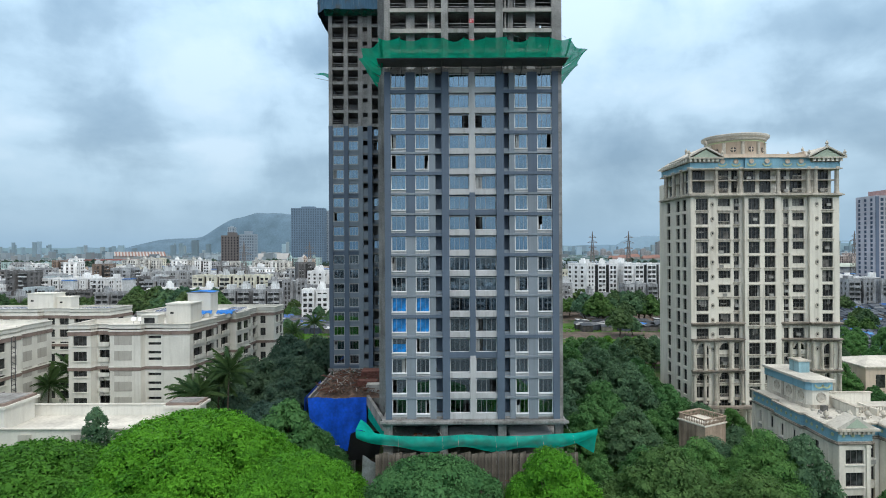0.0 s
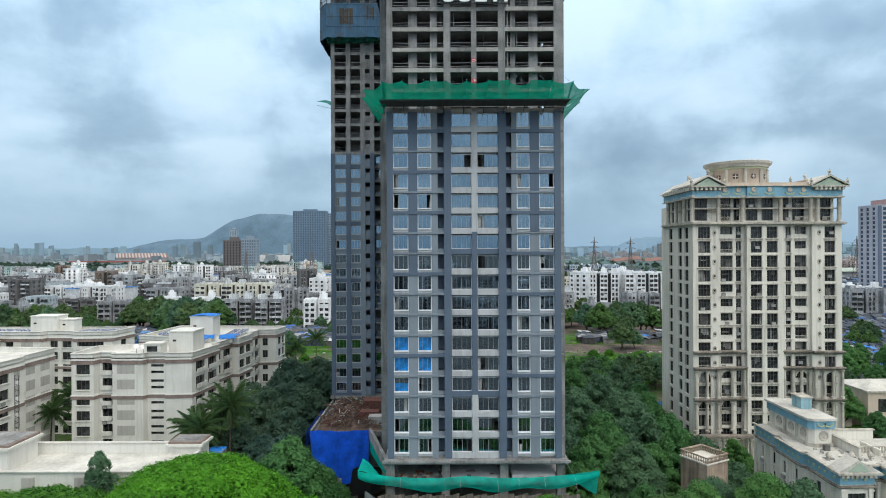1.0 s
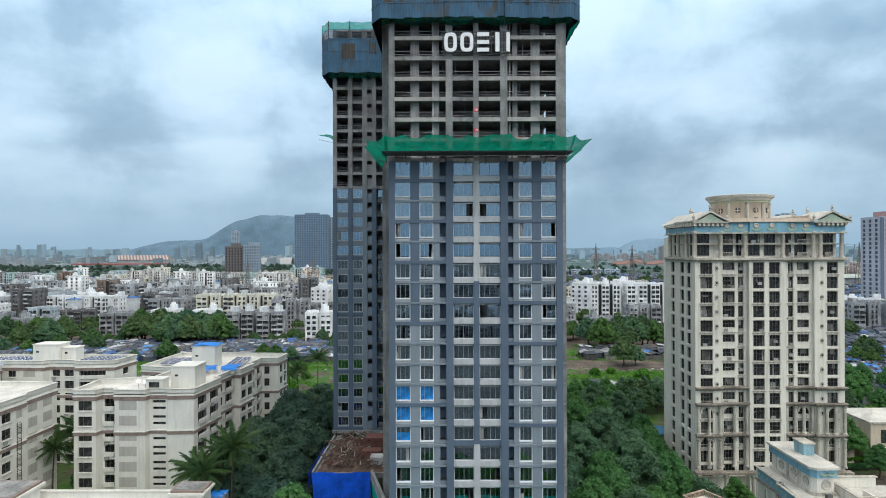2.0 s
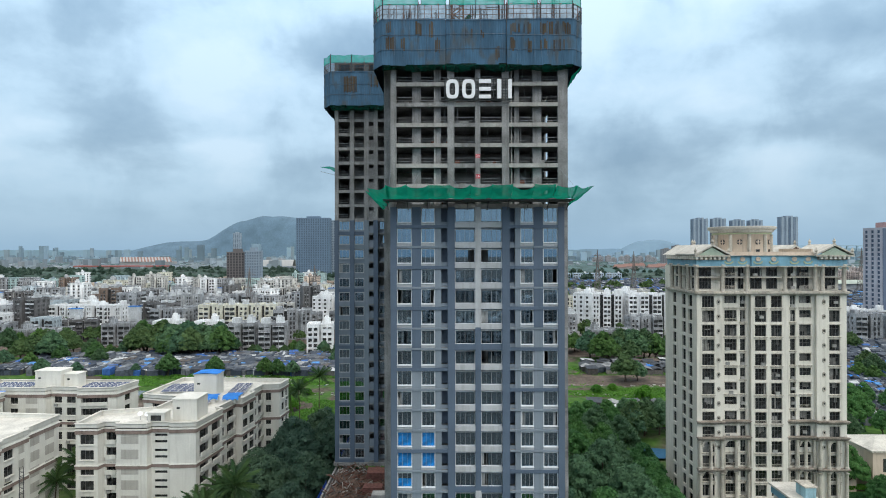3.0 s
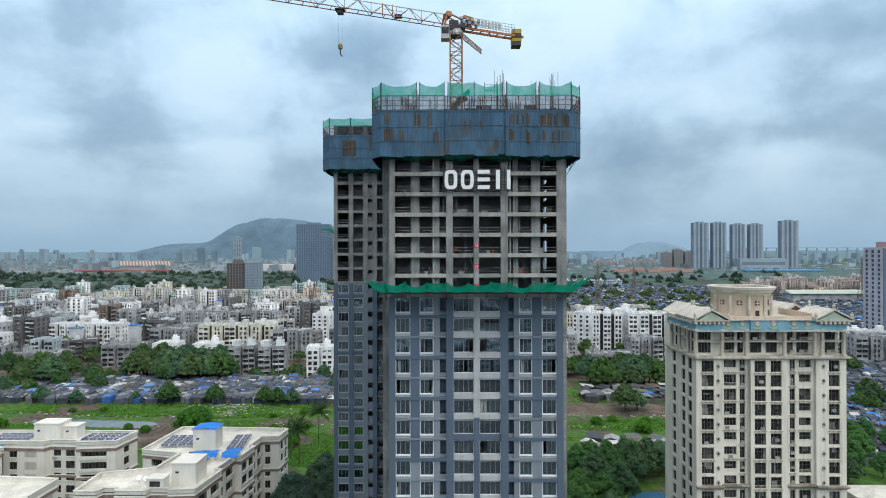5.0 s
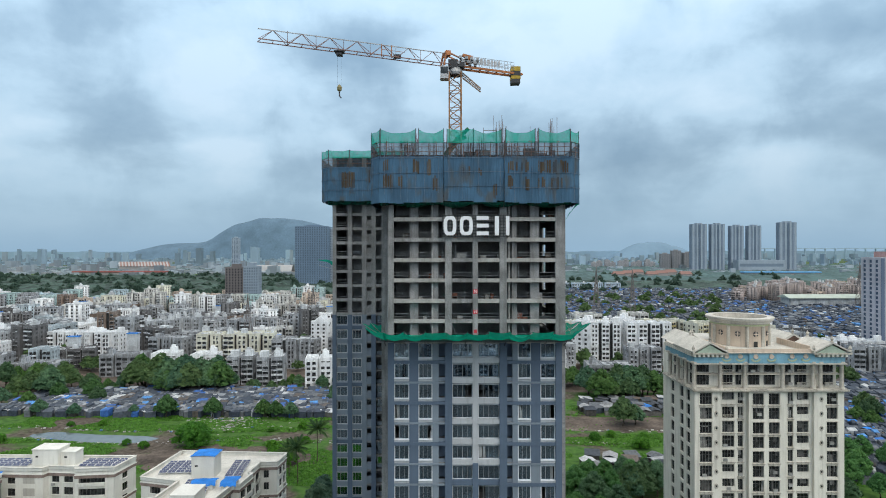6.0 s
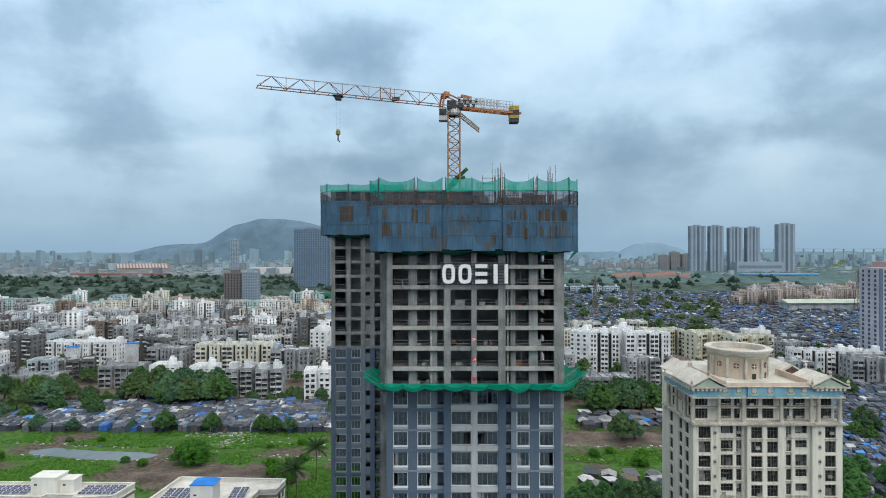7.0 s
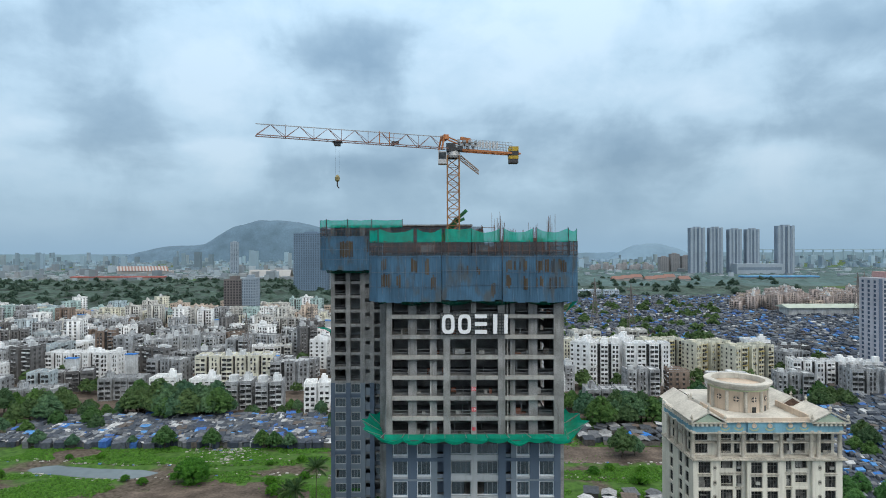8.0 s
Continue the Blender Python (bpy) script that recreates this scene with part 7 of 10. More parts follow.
    part("penthouse_cornice", Shape().prism([(54.6, 100.9), (54.6, 89.2), (55.4, 88.4), (59.1, 88.6), (59.1, 100.9)], z + 5.4, z + 5.75), OLD_ROOF, P)
    part("penthouse_plinth", Shape().prism([(55.0, 100.5), (55.0, 89.5), (55.7, 88.8), (58.7, 89.0), (58.7, 100.5)], z + 1.35, z + 1.9), CREAM_TRIM, P)
    sw = Shape()
    for k in range(6):
        q0, q1 = math.pi * k / 6, math.pi * (k + 1) / 6
        for cx in (56.6, 57.7):
            sw.beam((cx - 0.6 * math.cos(q0), 88.62, z + 5.05 - 0.5 * math.sin(q0)), (cx - 0.6 * math.cos(q1), 88.62, z + 5.05 - 0.5 * math.sin(q1)), 0.1, 0, 0.2)
    tagged(part("swag", sw, FRIEZE_GREEN, P), kind="stuff")
    for yy in (90.8, 94.0, 97.4):
        part("roundel", Shape().lathe([(0.8, 0), (0.75, 0.1), (0.6, 0.12), (0.55, 0.03)], 16), CREAM_TRIM, P, at=pose(55.197, yy, z + 3.05, 90, 0, -90))
        part("pilaster", Shape().box(55.0, 55.197, yy + 1.3, yy + 1.9, z + 1.9, z + 4.15), CREAM_TRIM, P)
    part("roundel", Shape().lathe([(0.8, 0), (0.75, 0.1), (0.6, 0.12), (0.55, 0.03)], 16), CREAM_TRIM, P, at=pose(57.2, 89.1, z + 3.0, 90, 0, 4))
    T = part("roof_tank", Shape().box(56.8, 58.5, 94.0, 96.6, z + 5.75, z + 7.5), mat("turquoise_tank_paint", (0.28, 0.46, 0.52), 0.8, 0.12, 0.6, 6.0, streak=0.4), M)
    part("tank_lid", Shape().box(56.6, 58.7, 93.8, 96.8, z + 7.5, z + 7.7), CREAM_TRIM, T)
    part("terrace_wall", Shape().box(59.3, 59.6, 84.5, 92.6, z + 1.35, z + 2.7).box(59.6, 67, 92.3, 92.6, z + 1.35, z + 2.9).box(62.6, 62.9, 85, 89, z + 1.35, z + 2.3), CREAM, M)
    part("terrace_coping", Shape().box(59.15, 59.75, 84.4, 92.75, z + 2.7, z + 2.85).box(59.75, 67.2, 92.15, 92.75, z + 2.9, z + 3.05), CREAM_TRIM, M)
    bulb = Shape().lathe([(0.1, 0), (0.15, 0.25), (0.08, 0.5), (0.12, 0.85)], 6).mesh("baluster", CREAM_TRIM)
    for k in range(14):
        part("baluster", bulb, None, M, at=(59.9 + 0.42 * k, 86.5, z + 1.35))
    part("terrace_rail", Shape().box(59.7, 65.6, 86.35, 86.65, z + 2.2, z + 2.35), CREAM_TRIM, M)
    part("roof_cooler", Shape().box(56.2, 57.0, 87.2, 87.8, z + 1.35, z + 2.2), GRILLE, M)
    rr = random.Random(8)
    junk = Shape()
    for _ in range(40):
        x, y, q = rr.uniform(54, 66), rr.uniform(82.5, 88), rr.uniform(0.06, 0.24)
        junk.box(x - q, x + q, y - q, y + q, z + 1.35, z + 1.35 + q * rr.uniform(0.6, 2.2))
    tagged(part("roof_clutter", junk, hued("pale_roof_junk", [(0, (0.45, 0.44, 0.41)), (0.5, (0.3, 0.29, 0.28)), (0.8, (0.55, 0.54, 0.5))], 0.9), M), kind="stuff")
    bead = Shape().lathe([(0.26, 0), (0.22, 0.08), (0.05, 0.1)], 8).mesh("frieze_bead", FRIEZE_GREEN)
    for run in (W, F):
        for p, q in zip(run, run[1:]):
            d = Vector((q[0] - p[0], q[1] - p[1]))
            m0 = Matrix.Translation((p[0], p[1], 0)) @ Matrix.Rotation(math.atan2(d.y, d.x), 4, "Z")
            for k in range(int(d.length / 1.3)):
                part("frieze_bead", bead, None, M, at=m0 @ pose(0.7 + 1.3 * k, -0.142, z + 0.45, 90, 0, 0))
    # garden pavilion with a balustraded terrace
    G = thing("pavilion", "small weathered pink-brown pavilion with a balustraded flat roof", "pavilion", at=Matrix.Translation((40.5, 92.2, 0.2)) @ Matrix.Rotation(radians(28), 4, "Z") @ Matrix.Diagonal((0.82, 0.82, 1, 1)) @ Matrix.Translation((-39.3, -92.5, 0)))
    OLD_PINK = mat("weathered_pink_plaster", (0.44, 0.345, 0.27), 0.85, 0.2, 0.5, 5.0, streak=0.8, grime=0.6)
    part("wall", Shape().box(36.4, 42.2, 89.6, 95.5, 0, 12.6), OLD_PINK, G)
    part("floor", Shape().box(36.2, 42.4, 89.4, 95.7, 12.6, 12.8), CREAM, G)
    bal = Shape().lathe([(0.09, 0), (0.13, 0.25), (0.07, 0.5), (0.1, 0.8)], 6).mesh("baluster", OLD_PINK)
    for k in range(16):
        for yy in (89.6, 95.4):
            part("baluster", bal, None, G, at=(36.5 + 5.6 * k / 15, yy, 12.8))
        for xx in (36.5, 42.1):
            part("baluster", bal, None, G, at=(xx, 89.7 + 5.6 * k / 15, 12.8))
    for b in ((36.3, 42.3, 89.45, 89.75), (36.3, 42.3, 95.3, 95.6), (36.3, 36.6, 89.75, 95.3), (42.0, 42.3, 89.75, 95.3)):
        part("rail", Shape().box(*b, 13.6, 13.75), OLD_PINK, G)


build_mansion()


# ---- low gatehouse behind the cream tower ----
def build_gatehouse():
    G = thing("gatehouse", "low cream gatehouse with a pale sloping roof", "building", at=(-11.0, -20.5, 3.4))
    part("wall", Shape().box(114, 138, 164, 176, -5, 7.0), PINK_CREAM, G)
    part("cornice", Shape().box(113.5, 138.5, 163.5, 176.5, 7.0, 7.4), CREAM_TRIM, G)
    part("roof", Shape().add([(113.5, 163.5, 7.4), (138.5, 163.5, 7.4), (138.5, 176.5, 7.4), (113.5, 176.5, 7.4), (119, 170, 9.0), (134, 170, 9.0)], [(0, 1, 5, 4), (2, 3, 4, 5), (1, 2, 5), (3, 0, 4), (0, 3, 2, 1)]), OLD_ROOF, G)
    for x in (116.5, 122.0, 127.5, 133.0):
        part("window", Shape().box(x, x + 2.2, 163.9, 163.997, 2.2, 5.4), DARK_GLASS, G)
        part("pilaster", Shape().box(x + 3.2, x + 4.0, 163.6, 163.997, -5, 7.0), CREAM_TRIM, G)
    W = thing("garden_wall", "low cream garden wall beside a clipped lawn", "wall", at=(-13.0, -20.5, 0))
    part("wall", Shape().box(100, 113.4, 166, 166.4, -0.3, 3.2).box(99.8, 113.4, 165.9, 166.5, 3.2, 3.4), PINK_CREAM, W)


build_gatehouse()


# ---- trees ----
def foliage(name, dark, light, gloss=0.12):
    M = bpy.data.materials.new(name)
    M.use_nodes = True
    nt = M.node_tree
    N, L = nt.nodes.new, nt.links.new
    p, out = nt.nodes["Principled BSDF"], nt.nodes["Material Output"]
    p.inputs["Roughness"].default_value, p.inputs["Specular IOR Level"].default_value = 0.55, gloss
    geo, oi, tc, n = N("ShaderNodeNewGeometry"), N("ShaderNodeObjectInfo"), N("ShaderNodeTexCoord"), N("ShaderNodeTexNoise")
    n.inputs["Scale"].default_value, n.inputs["Detail"].default_value = 0.45, 3
    L(tc.outputs["Object"], n.inputs["Vector"])
    a = N("ShaderNodeMath")
    a.operation = "MULTIPLY_ADD"
    a.inputs[1].default_value = 0.55
    L(geo.outputs["Random Per Island"], a.inputs[0])
    b = N("ShaderNodeMapRange")
    for i, q in enumerate((0.3, 0.7, -0.1, 0.5)):
        b.inputs[i + 1].default_value = q
    L(n.outputs["Fac"], b.inputs[0]), L(b.outputs[0], a.inputs[2])
    mx = N("ShaderNodeMixRGB")
    mx.inputs[1].default_value, mx.inputs[2].default_value = (*dark, 1), (*light, 1)
    L(a.outputs[0], mx.inputs[0])
    t = N("ShaderNodeMixRGB")
    t.blend_type = "MULTIPLY"
    t.inputs[0].default_value = 1
    hv = N("ShaderNodeMixRGB")
    hv.inputs[1].default_value, hv.inputs[2].default_value = (0.78, 0.85, 0.9, 1), (1.18, 1.1, 0.9, 1)
    L(oi.outputs["Random"], hv.inputs[0]), L(mx.outputs[0], t.inputs[1]), L(hv.outputs[0], t.inputs[2])
    L(t.outputs[0], p.inputs["Base Color"])
    tl, ms = N("ShaderNodeBsdfTranslucent"), N("ShaderNodeMixShader")
    L(t.outputs[0], tl.inputs[0])
    ms.inputs[0].default_value = 0.25
    L(p.outputs[0], ms.inputs[1]), L(tl.outputs[0], ms.inputs[2]), L(ms.outputs[0], out.inputs[0])
    MATS[name] = M
    return M


LEAF_BRIGHT = foliage("bright_raintree_leaves", (0.032, 0.145, 0.014), (0.128, 0.385, 0.032))
LEAF_FRESH = foliage("fresh_green_leaves", (0.032, 0.122, 0.015), (0.108, 0.285, 0.036))
LEAF_MID = foliage("mid_green_leaves", (0.038, 0.128, 0.044), (0.122, 0.275, 0.094))
LEAF_DARK = foliage("dark_green_leaves", (0.047, 0.112, 0.070), (0.135, 0.25, 0.142))
LEAF_OLIVE = foliage("dull_olive_leaves", (0.037, 0.098, 0.033), (0.108, 0.212, 0.074))
LEAF_GRASS = foliage("lush_weeds", (0.045, 0.135, 0.02), (0.125, 0.29, 0.042))
# marsh greens with the bluish haze of distance painted in
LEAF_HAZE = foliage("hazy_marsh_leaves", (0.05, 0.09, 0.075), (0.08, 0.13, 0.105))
# darker leaf tone for the west grove, its shade put into the colour
LEAF_SHADED = foliage("shaded_green_leaves", (0.033, 0.076, 0.061), (0.09, 0.158, 0.112))
LEAF_BANK = foliage("dusty_bank_leaves", (0.04, 0.09, 0.042), (0.115, 0.19, 0.085))
LEAF_PALM = foliage("palm_leaves", (0.032, 0.08, 0.032), (0.10, 0.17, 0.07))


def leaf_cloud(blobs, n, size, seed, flat=0.3):
    """Leaf sprays spread over the outside of a set of ellipsoid clumps; leaves inside another clump are dropped."""
    g = np.random.default_rng(seed)
    B = np.array(blobs, float)
    area = (B[:, 3] * B[:, 4] + B[:, 3] * B[:, 5] + B[:, 4] * B[:, 5])
    pick = g.choice(len(B), size=int(n * 1.7), p=area / area.sum())
    d = g.normal(size=(len(pick), 3))
    d /= np.linalg.norm(d, axis=1)[:, None]
    d[:, 2] = np.where(d[:, 2] < -0.35, -d[:, 2], d[:, 2])
    rad = 0.74 + 0.4 * g.random(len(pick))
    P = B[pick, :3] + d * B[pick, 3:6] * rad[:, None]
    keep = np.ones(len(P), bool)
    for k in range(len(B)):
        q = (((P - B[k, :3]) / B[k, 3:6]) ** 2).sum(1)
        keep &= ~((q < 0.55) & (pick != k))
    P, d = P[keep][:n], d[keep][:n]
    nrm = d * np.array([1, 1, 1.0]) + g.normal(size=P.shape) * 0.45 + np.array([0, 0, flat])
    nrm /= np.linalg.norm(nrm, axis=1)[:, None]
    t = np.cross(nrm, g.normal(size=P.shape))
    t /= np.linalg.norm(t, axis=1)[:, None] + 1e-9
    b = np.cross(nrm, t)
    s = size * (0.6 + 0.8 * g.random(len(P)))[:, None]
    # a sparser layer of larger sprays deeper in, which closes the crown
    deep = g.random(len(P)) < 0.13
    P = np.where(deep[:, None], P - d * B[pick[keep][:n], 3:6] * 0.22, P)
    s = np.where(deep[:, None], s * 2.6, s)
    V = np.stack([P - t * s, P + t * s * 0.7 - b * s * 0.62, P + t * s * 0.7 + b * s * 0.62], 1).reshape(-1, 3)
    F = np.arange(len(P) * 3).reshape(-1, 3)
    return V, F


def cloud_mesh(name, V, F, m):
    me = bpy.data.meshes.new(name)
    me.vertices.add(len(V))
    me.vertices.foreach_set("co", V.astype(np.float32).ravel())
    me.loops.add(F.size)
    me.loops.foreach_set("vertex_index", F.astype(np.int32).ravel())
    me.polygons.add(len(F))
    me.polygons.foreach_set("loop_start", np.arange(0, F.size, F.shape[1], dtype=np.int32))
    me.polygons.foreach_set("loop_total", np.full(len(F), F.shape[1], dtype=np.int32))
    me.materials.append(m)
    me.update(calc_edges=True)
    return me


def crown_blobs(r, R, H, z_lo, n, dome=True, lump=(0.22, 0.36)):
    out = []
    for k in range(n):
        a = 2.4 * k + r.uniform(-0.4, 0.4)
        q = math.sqrt((k + 0.5) / n)
        x, y = R * 0.78 * q * math.cos(a), R * 0.78 * q * math.sin(a)
        top = z_lo + (H - z_lo) * (math.sqrt(max(0.05, 1 - (q * 0.9) ** 2)) if dome else (1 - q * 0.6))
        rr = R * r.uniform(*lump)
        hz = rr * r.uniform(0.6, 0.85)
        out.append((x, y, top - hz * r.uniform(0.9, 1.3), rr, rr, hz))
        if not dome or k % 2 == 0:
            out.append((x * 1.05, y * 1.05, z_lo + (top - z_lo) * r.uniform(0.2, 0.55), rr * 0.95, rr * 0.95, hz))
    return out


def trunk_shape(r, H, R, z_lo, blobs, w):
    s = Shape()
    n = 5
    pts = [Vector((0, 0, -0.6))] + [Vector((r.uniform(-0.3, 0.3), r.uniform(-0.3, 0.3), z_lo * (k + 1) / n)) for k in range(n)]
    def limb(a, b, ra, rb):
        d = (b - a).normalized()
        s1 = d.cross(Vector((0.3, 0.9, 0.1))).normalized()
        u = s1.cross(d)
        m = 7
        vs = [p + rr * (math.cos(2 * math.pi * k / m) * s1 + math.sin(2 * math.pi * k / m) * u) for p, rr in ((a, ra), (b, rb)) for k in range(m)]
        s.add(vs, [(k, (k + 1) % m, m + (k + 1) % m, m + k) for k in range(m)])
    for i in range(n):
        limb(pts[i], pts[i + 1], w * (1.25 - 0.5 * i / n), w * (1.25 - 0.5 * (i + 1) / n))
    for b in blobs[::max(3, len(blobs) // 24)]:
        limb(pts[-1 - r.randrange(2)], Vector(b[:3]), w * 0.5, w * 0.12)
    return s


def tree_kind(seed, H, R, z_lo, nb, leaves, size, leaf_mat, w, dome=True, lump=(0.22, 0.36)):
    r = random.Random(seed)
    bl = crown_blobs(r, R, H, z_lo, nb, dome, lump)
    V, F = leaf_cloud(bl, leaves, size, seed)
    return trunk_shape(r, H, R, z_lo, bl, w).mesh("trunk", BARK, True), cloud_mesh("crown", V, F, leaf_mat)


def plant(kind, x, y, label, group, turn=0.0, scale=1.0, name="tree", squash=1.0):
    T = thing(name, label, "tree", group, at=Matrix.Translation((x, y, ground_z(x, y))) @ Matrix.Rotation(turn, 4, "Z") @ Matrix.Diagonal((scale, scale, scale * squash, 1)))
    part("trunk", kind[0], None, T)
    part("crown", kind[1], None, T)
    return T


def build_trees():
    r = random.Random(21)
    rain = [tree_kind(100 + k, 15.5, 11, 7.0, 170, 95000, 0.125, LEAF_BRIGHT, 0.55, lump=(0.10, 0.19)) for k in range(2)]
    fresh = tree_kind(104, 15.5, 11, 7.0, 130, 52000, 0.165, LEAF_FRESH, 0.55, lump=(0.10, 0.2))
    gold = tree_kind(106, 17.8, 6.2, 8.0, 34, 30000, 0.125, LEAF_BRIGHT, 0.4, False, (0.16, 0.34))
    olive = tree_kind(110, 16.5, 9.4, 5, 70, 40000, 0.155, LEAF_OLIVE, 0.45, False, (0.10, 0.27))
    dull = tree_kind(111, 15, 9, 6, 80, 38000, 0.155, LEAF_MID, 0.45, lump=(0.12, 0.24))
    loose = [tree_kind(112 + k, 16.5, 6.6, 4.5, 44, 30000, 0.15, m, 0.4, False, (0.10, 0.33)) for k, m in enumerate((LEAF_MID, LEAF_DARK))]
    dark = [tree_kind(120 + k, 17, 6.5, 4, 36, 12500, 0.23, LEAF_DARK, 0.35, False, (0.13, 0.32)) for k in range(3)]
    mid = [tree_kind(130 + k, 15, 6.0, 4, 34, 12000, 0.23, LEAF_MID, 0.32, False, (0.13, 0.32)) for k in range(3)]
    far = [tree_kind(140 + k, 12, 6.0, 3, 55, 4600, 0.34, m, 0.3, False, (0.09, 0.25)) for k, m in enumerate((LEAF_BANK, LEAF_DARK, LEAF_OLIVE, LEAF_BANK))]
    bush = tree_kind(150, 9.5, 8.0, 0.5, 40, 6500, 0.33, LEAF_FRESH, 0.3, True, (0.14, 0.26))
    # broad bright canopies before the towers
    for x, y, s, k in ((-30.6, 71.5, 1.3, 0), (-38, 64, 1.0, 1), (-18.2, 67.5, 1.05, 1), (-31, 57, 1.0, 0), (-19, 55, 0.85, 1)):
        plant(rain[k], x, y, "broad spreading rain tree with a bright green crown", "rain trees", r.uniform(0, 6), s)
    for x, y, s in ((-46.5, 66, 1.18), (-57, 68, 1.1), (-45, 55, 1.0)):
        plant(fresh, x, y, "broad spreading tree with a fresh green crown", "rain trees", r.uniform(0, 6), s)
    plant(gold, 12.6, 68, "spreading rain tree with a yellow-green crown", "rain trees", 2.0, 1.0)
    plant(dull, -1.2, 67, "round tree with a dull green feathery crown", "front trees", 1.0, 1.14, squash=0.95)
    plant(dull, 5.5, 63, "round tree with a dull green feathery crown", "front trees", 4.0, 0.8)
    plant(olive, 25.5, 67, "tree with a dull olive crown", "front trees", 0.5, 1.1)
    plant(olive, 33.5, 63, "tree with a dull olive crown", "front trees", 2.5, 1.0)
    plant(loose[0], 34.5, 79, "leafy tree with a mid green crown", "front trees", 2.0, 0.92)
    plant(loose[1], 38.6, 83.5, "leafy tree with a dark green crown", "front trees", 3.1, 0.82)
    plant(loose[0], 42.6, 79.0, "leafy tree with a mid green crown", "front trees", 5.0, 1.0)
    plant(dark[0], 47.5, 84, "dark dense tree beside a white wall", "front trees", 2.2, 0.8)
    plant(dark[1], 47.2, 77.5, "dark dense tree beside a white wall", "front trees", 0.4, 0.74, squash=1.3)
    plant(dark[2], -34.5, 97.5, "dark low tree below palms", "front trees", 0.4, 0.72)
    plant(dark[0], -43.5, 97.5, "dark low tree below palms", "front trees", 2.4, 0.62)
    plant(mid[1], 57, 74.5, "small leafy tree before a mansion", "front trees", 0.4, 0.66)
    plant(mid[0], 62, 71, "small leafy tree before a mansion", "front trees", 3.4, 0.7)
    plant(mid[0], -24.0, 89.5, "leafy tree before a blue tarpaulin", "front trees", 1.0, 1.22)
    plant(mid[2], -19.5, 91.5, "leafy tree before a blue tarpaulin", "front trees", 3.0, 0.85)
    for k in range(26):
        x, y = r.uniform(24, 104), r.uniform(178, 236)
        if (x - 61) ** 2 + (y - 173) ** 2 > 180 and not (38 < x < 104 and y > 203):
            plant(r.choice(far), x, y, "leafy tree on the overgrown bank", "bank trees", r.uniform(0, 6), r.uniform(0.6, 1.05))
    deep = [tree_kind(160 + k, 17, 6.5, 4, 36, 12500, 0.23, LEAF_SHADED, 0.35, False, (0.16, 0.34)) for k in range(2)]
    # dark grove west of the towers
    for x, y, s in ((-26, 93, 1.05), (-31, 99, 0.9), (-37, 105, 0.95), (-43, 112, 1.0), (-30, 110, 1.05), (-36, 118, 1.15), (-29, 121, 1.1), (-41, 125, 1.1), (-33, 131, 1.2), (-37, 141, 1.2), (-30, 146, 1.15), (-34, 156, 1.1), (-27.5, 134, 1.1), (-47, 106, 0.7), (-28, 165, 1.0), (-36, 172, 0.9)):
        plant(r.choice(deep + deep + dark[:1]), x, y, "tall dark green tree in a dense grove", "grove trees", r.uniform(0, 6), s * r.uniform(0.95, 1.05))
    for x, y, s in ((-88, 124, 0.7), (-79, 132, 0.8), (-77, 126, 0.6)):
        plant(r.choice(mid), x, y, "leafy tree between white housing blocks", "estate trees", r.uniform(0, 6), s)
    # grove east of the towers, round the cream tower
    for x, y, s in ((30, 178, 0.9), (40, 184, 0.85), (24, 182, 0.9), (52, 186, 0.7), (34, 196, 0.75), (26, 200, 0.8), (48, 198, 0.6), (22, 94, 0.8), (25, 101, 0.95), (31, 97, 0.85), (36, 103, 0.9), (29, 110, 1.05), (22, 112, 0.95), (42, 106, 0.9), (36, 116, 1.05), (27, 122, 1.1), (44, 116, 1.0), (34, 129, 1.1), (24, 134, 1.05), (43, 128, 1.05), (30, 141, 1.1), (39, 140, 1.05), (24, 150, 1.0), (46, 140, 0.95), (34, 154, 1.0), (45, 103, 0.8), (26, 164, 0.95), (42, 160, 0.9), (46.5, 94, 0.72), (30, 88, 0.7), (23, 87, 0.66), (36, 164, 0.9), (55, 112, 0.65), (63, 110, 0.6)):
        plant(r.choice(dark + mid), x, y, "tall green tree in a dense grove", "grove trees", r.uniform(0, 6), s * r.uniform(0.92, 1.08))
    for k in range(16):
        x, y = r.uniform(88, 125), r.uniform(118, 175)
        if x > 104 and y > 124:
            x, y = x - 22, y + 14
        plant(r.choice(dark + mid), x, y, "leafy tree by a low compound", "east trees", r.uniform(0, 6), r.uniform(0.55, 0.85))
    # trees round the pool, below the shacks and behind the low compound
    for x, y, s in ((45, 190, 0.8), (52, 193, 0.75), (60, 192, 0.8), (68, 190, 0.75), (75, 194, 0.8), (49, 168, 0.8), (44, 176, 0.85), (82, 198, 0.7), (60, 200, 0.6), (71, 201, 0.55)):
        plant(r.choice(dark + mid), x, y, "leafy tree round a pool behind towers", "bank trees", r.uniform(0, 6), s)
    for x, y, s in ((134, 196, 0.7), (142, 204, 0.8), (150, 196, 0.7), (158, 210, 0.8), (147, 216, 0.75), (165, 202, 0.7), (138, 188, 0.6), (156, 222, 0.7)):
        plant(r.choice(mid), x, y, "leafy tree by a low compound", "east trees", r.uniform(0, 6), s)
    plant(far[0], 80, 266, "pale leafy tree before a row of shacks", "bank trees", 1.0, 1.15)
    plant(far[1], 86, 268, "pale leafy tree before a row of shacks", "bank trees", 2.0, 0.8)
    # a small dark conifer on the lawn
    con = []
    for k in range(13):
        q = 4.4 * (1 - k / 14) * (0.8 + 0.4 * ((k * 0.37) % 1.0)) + 0.2
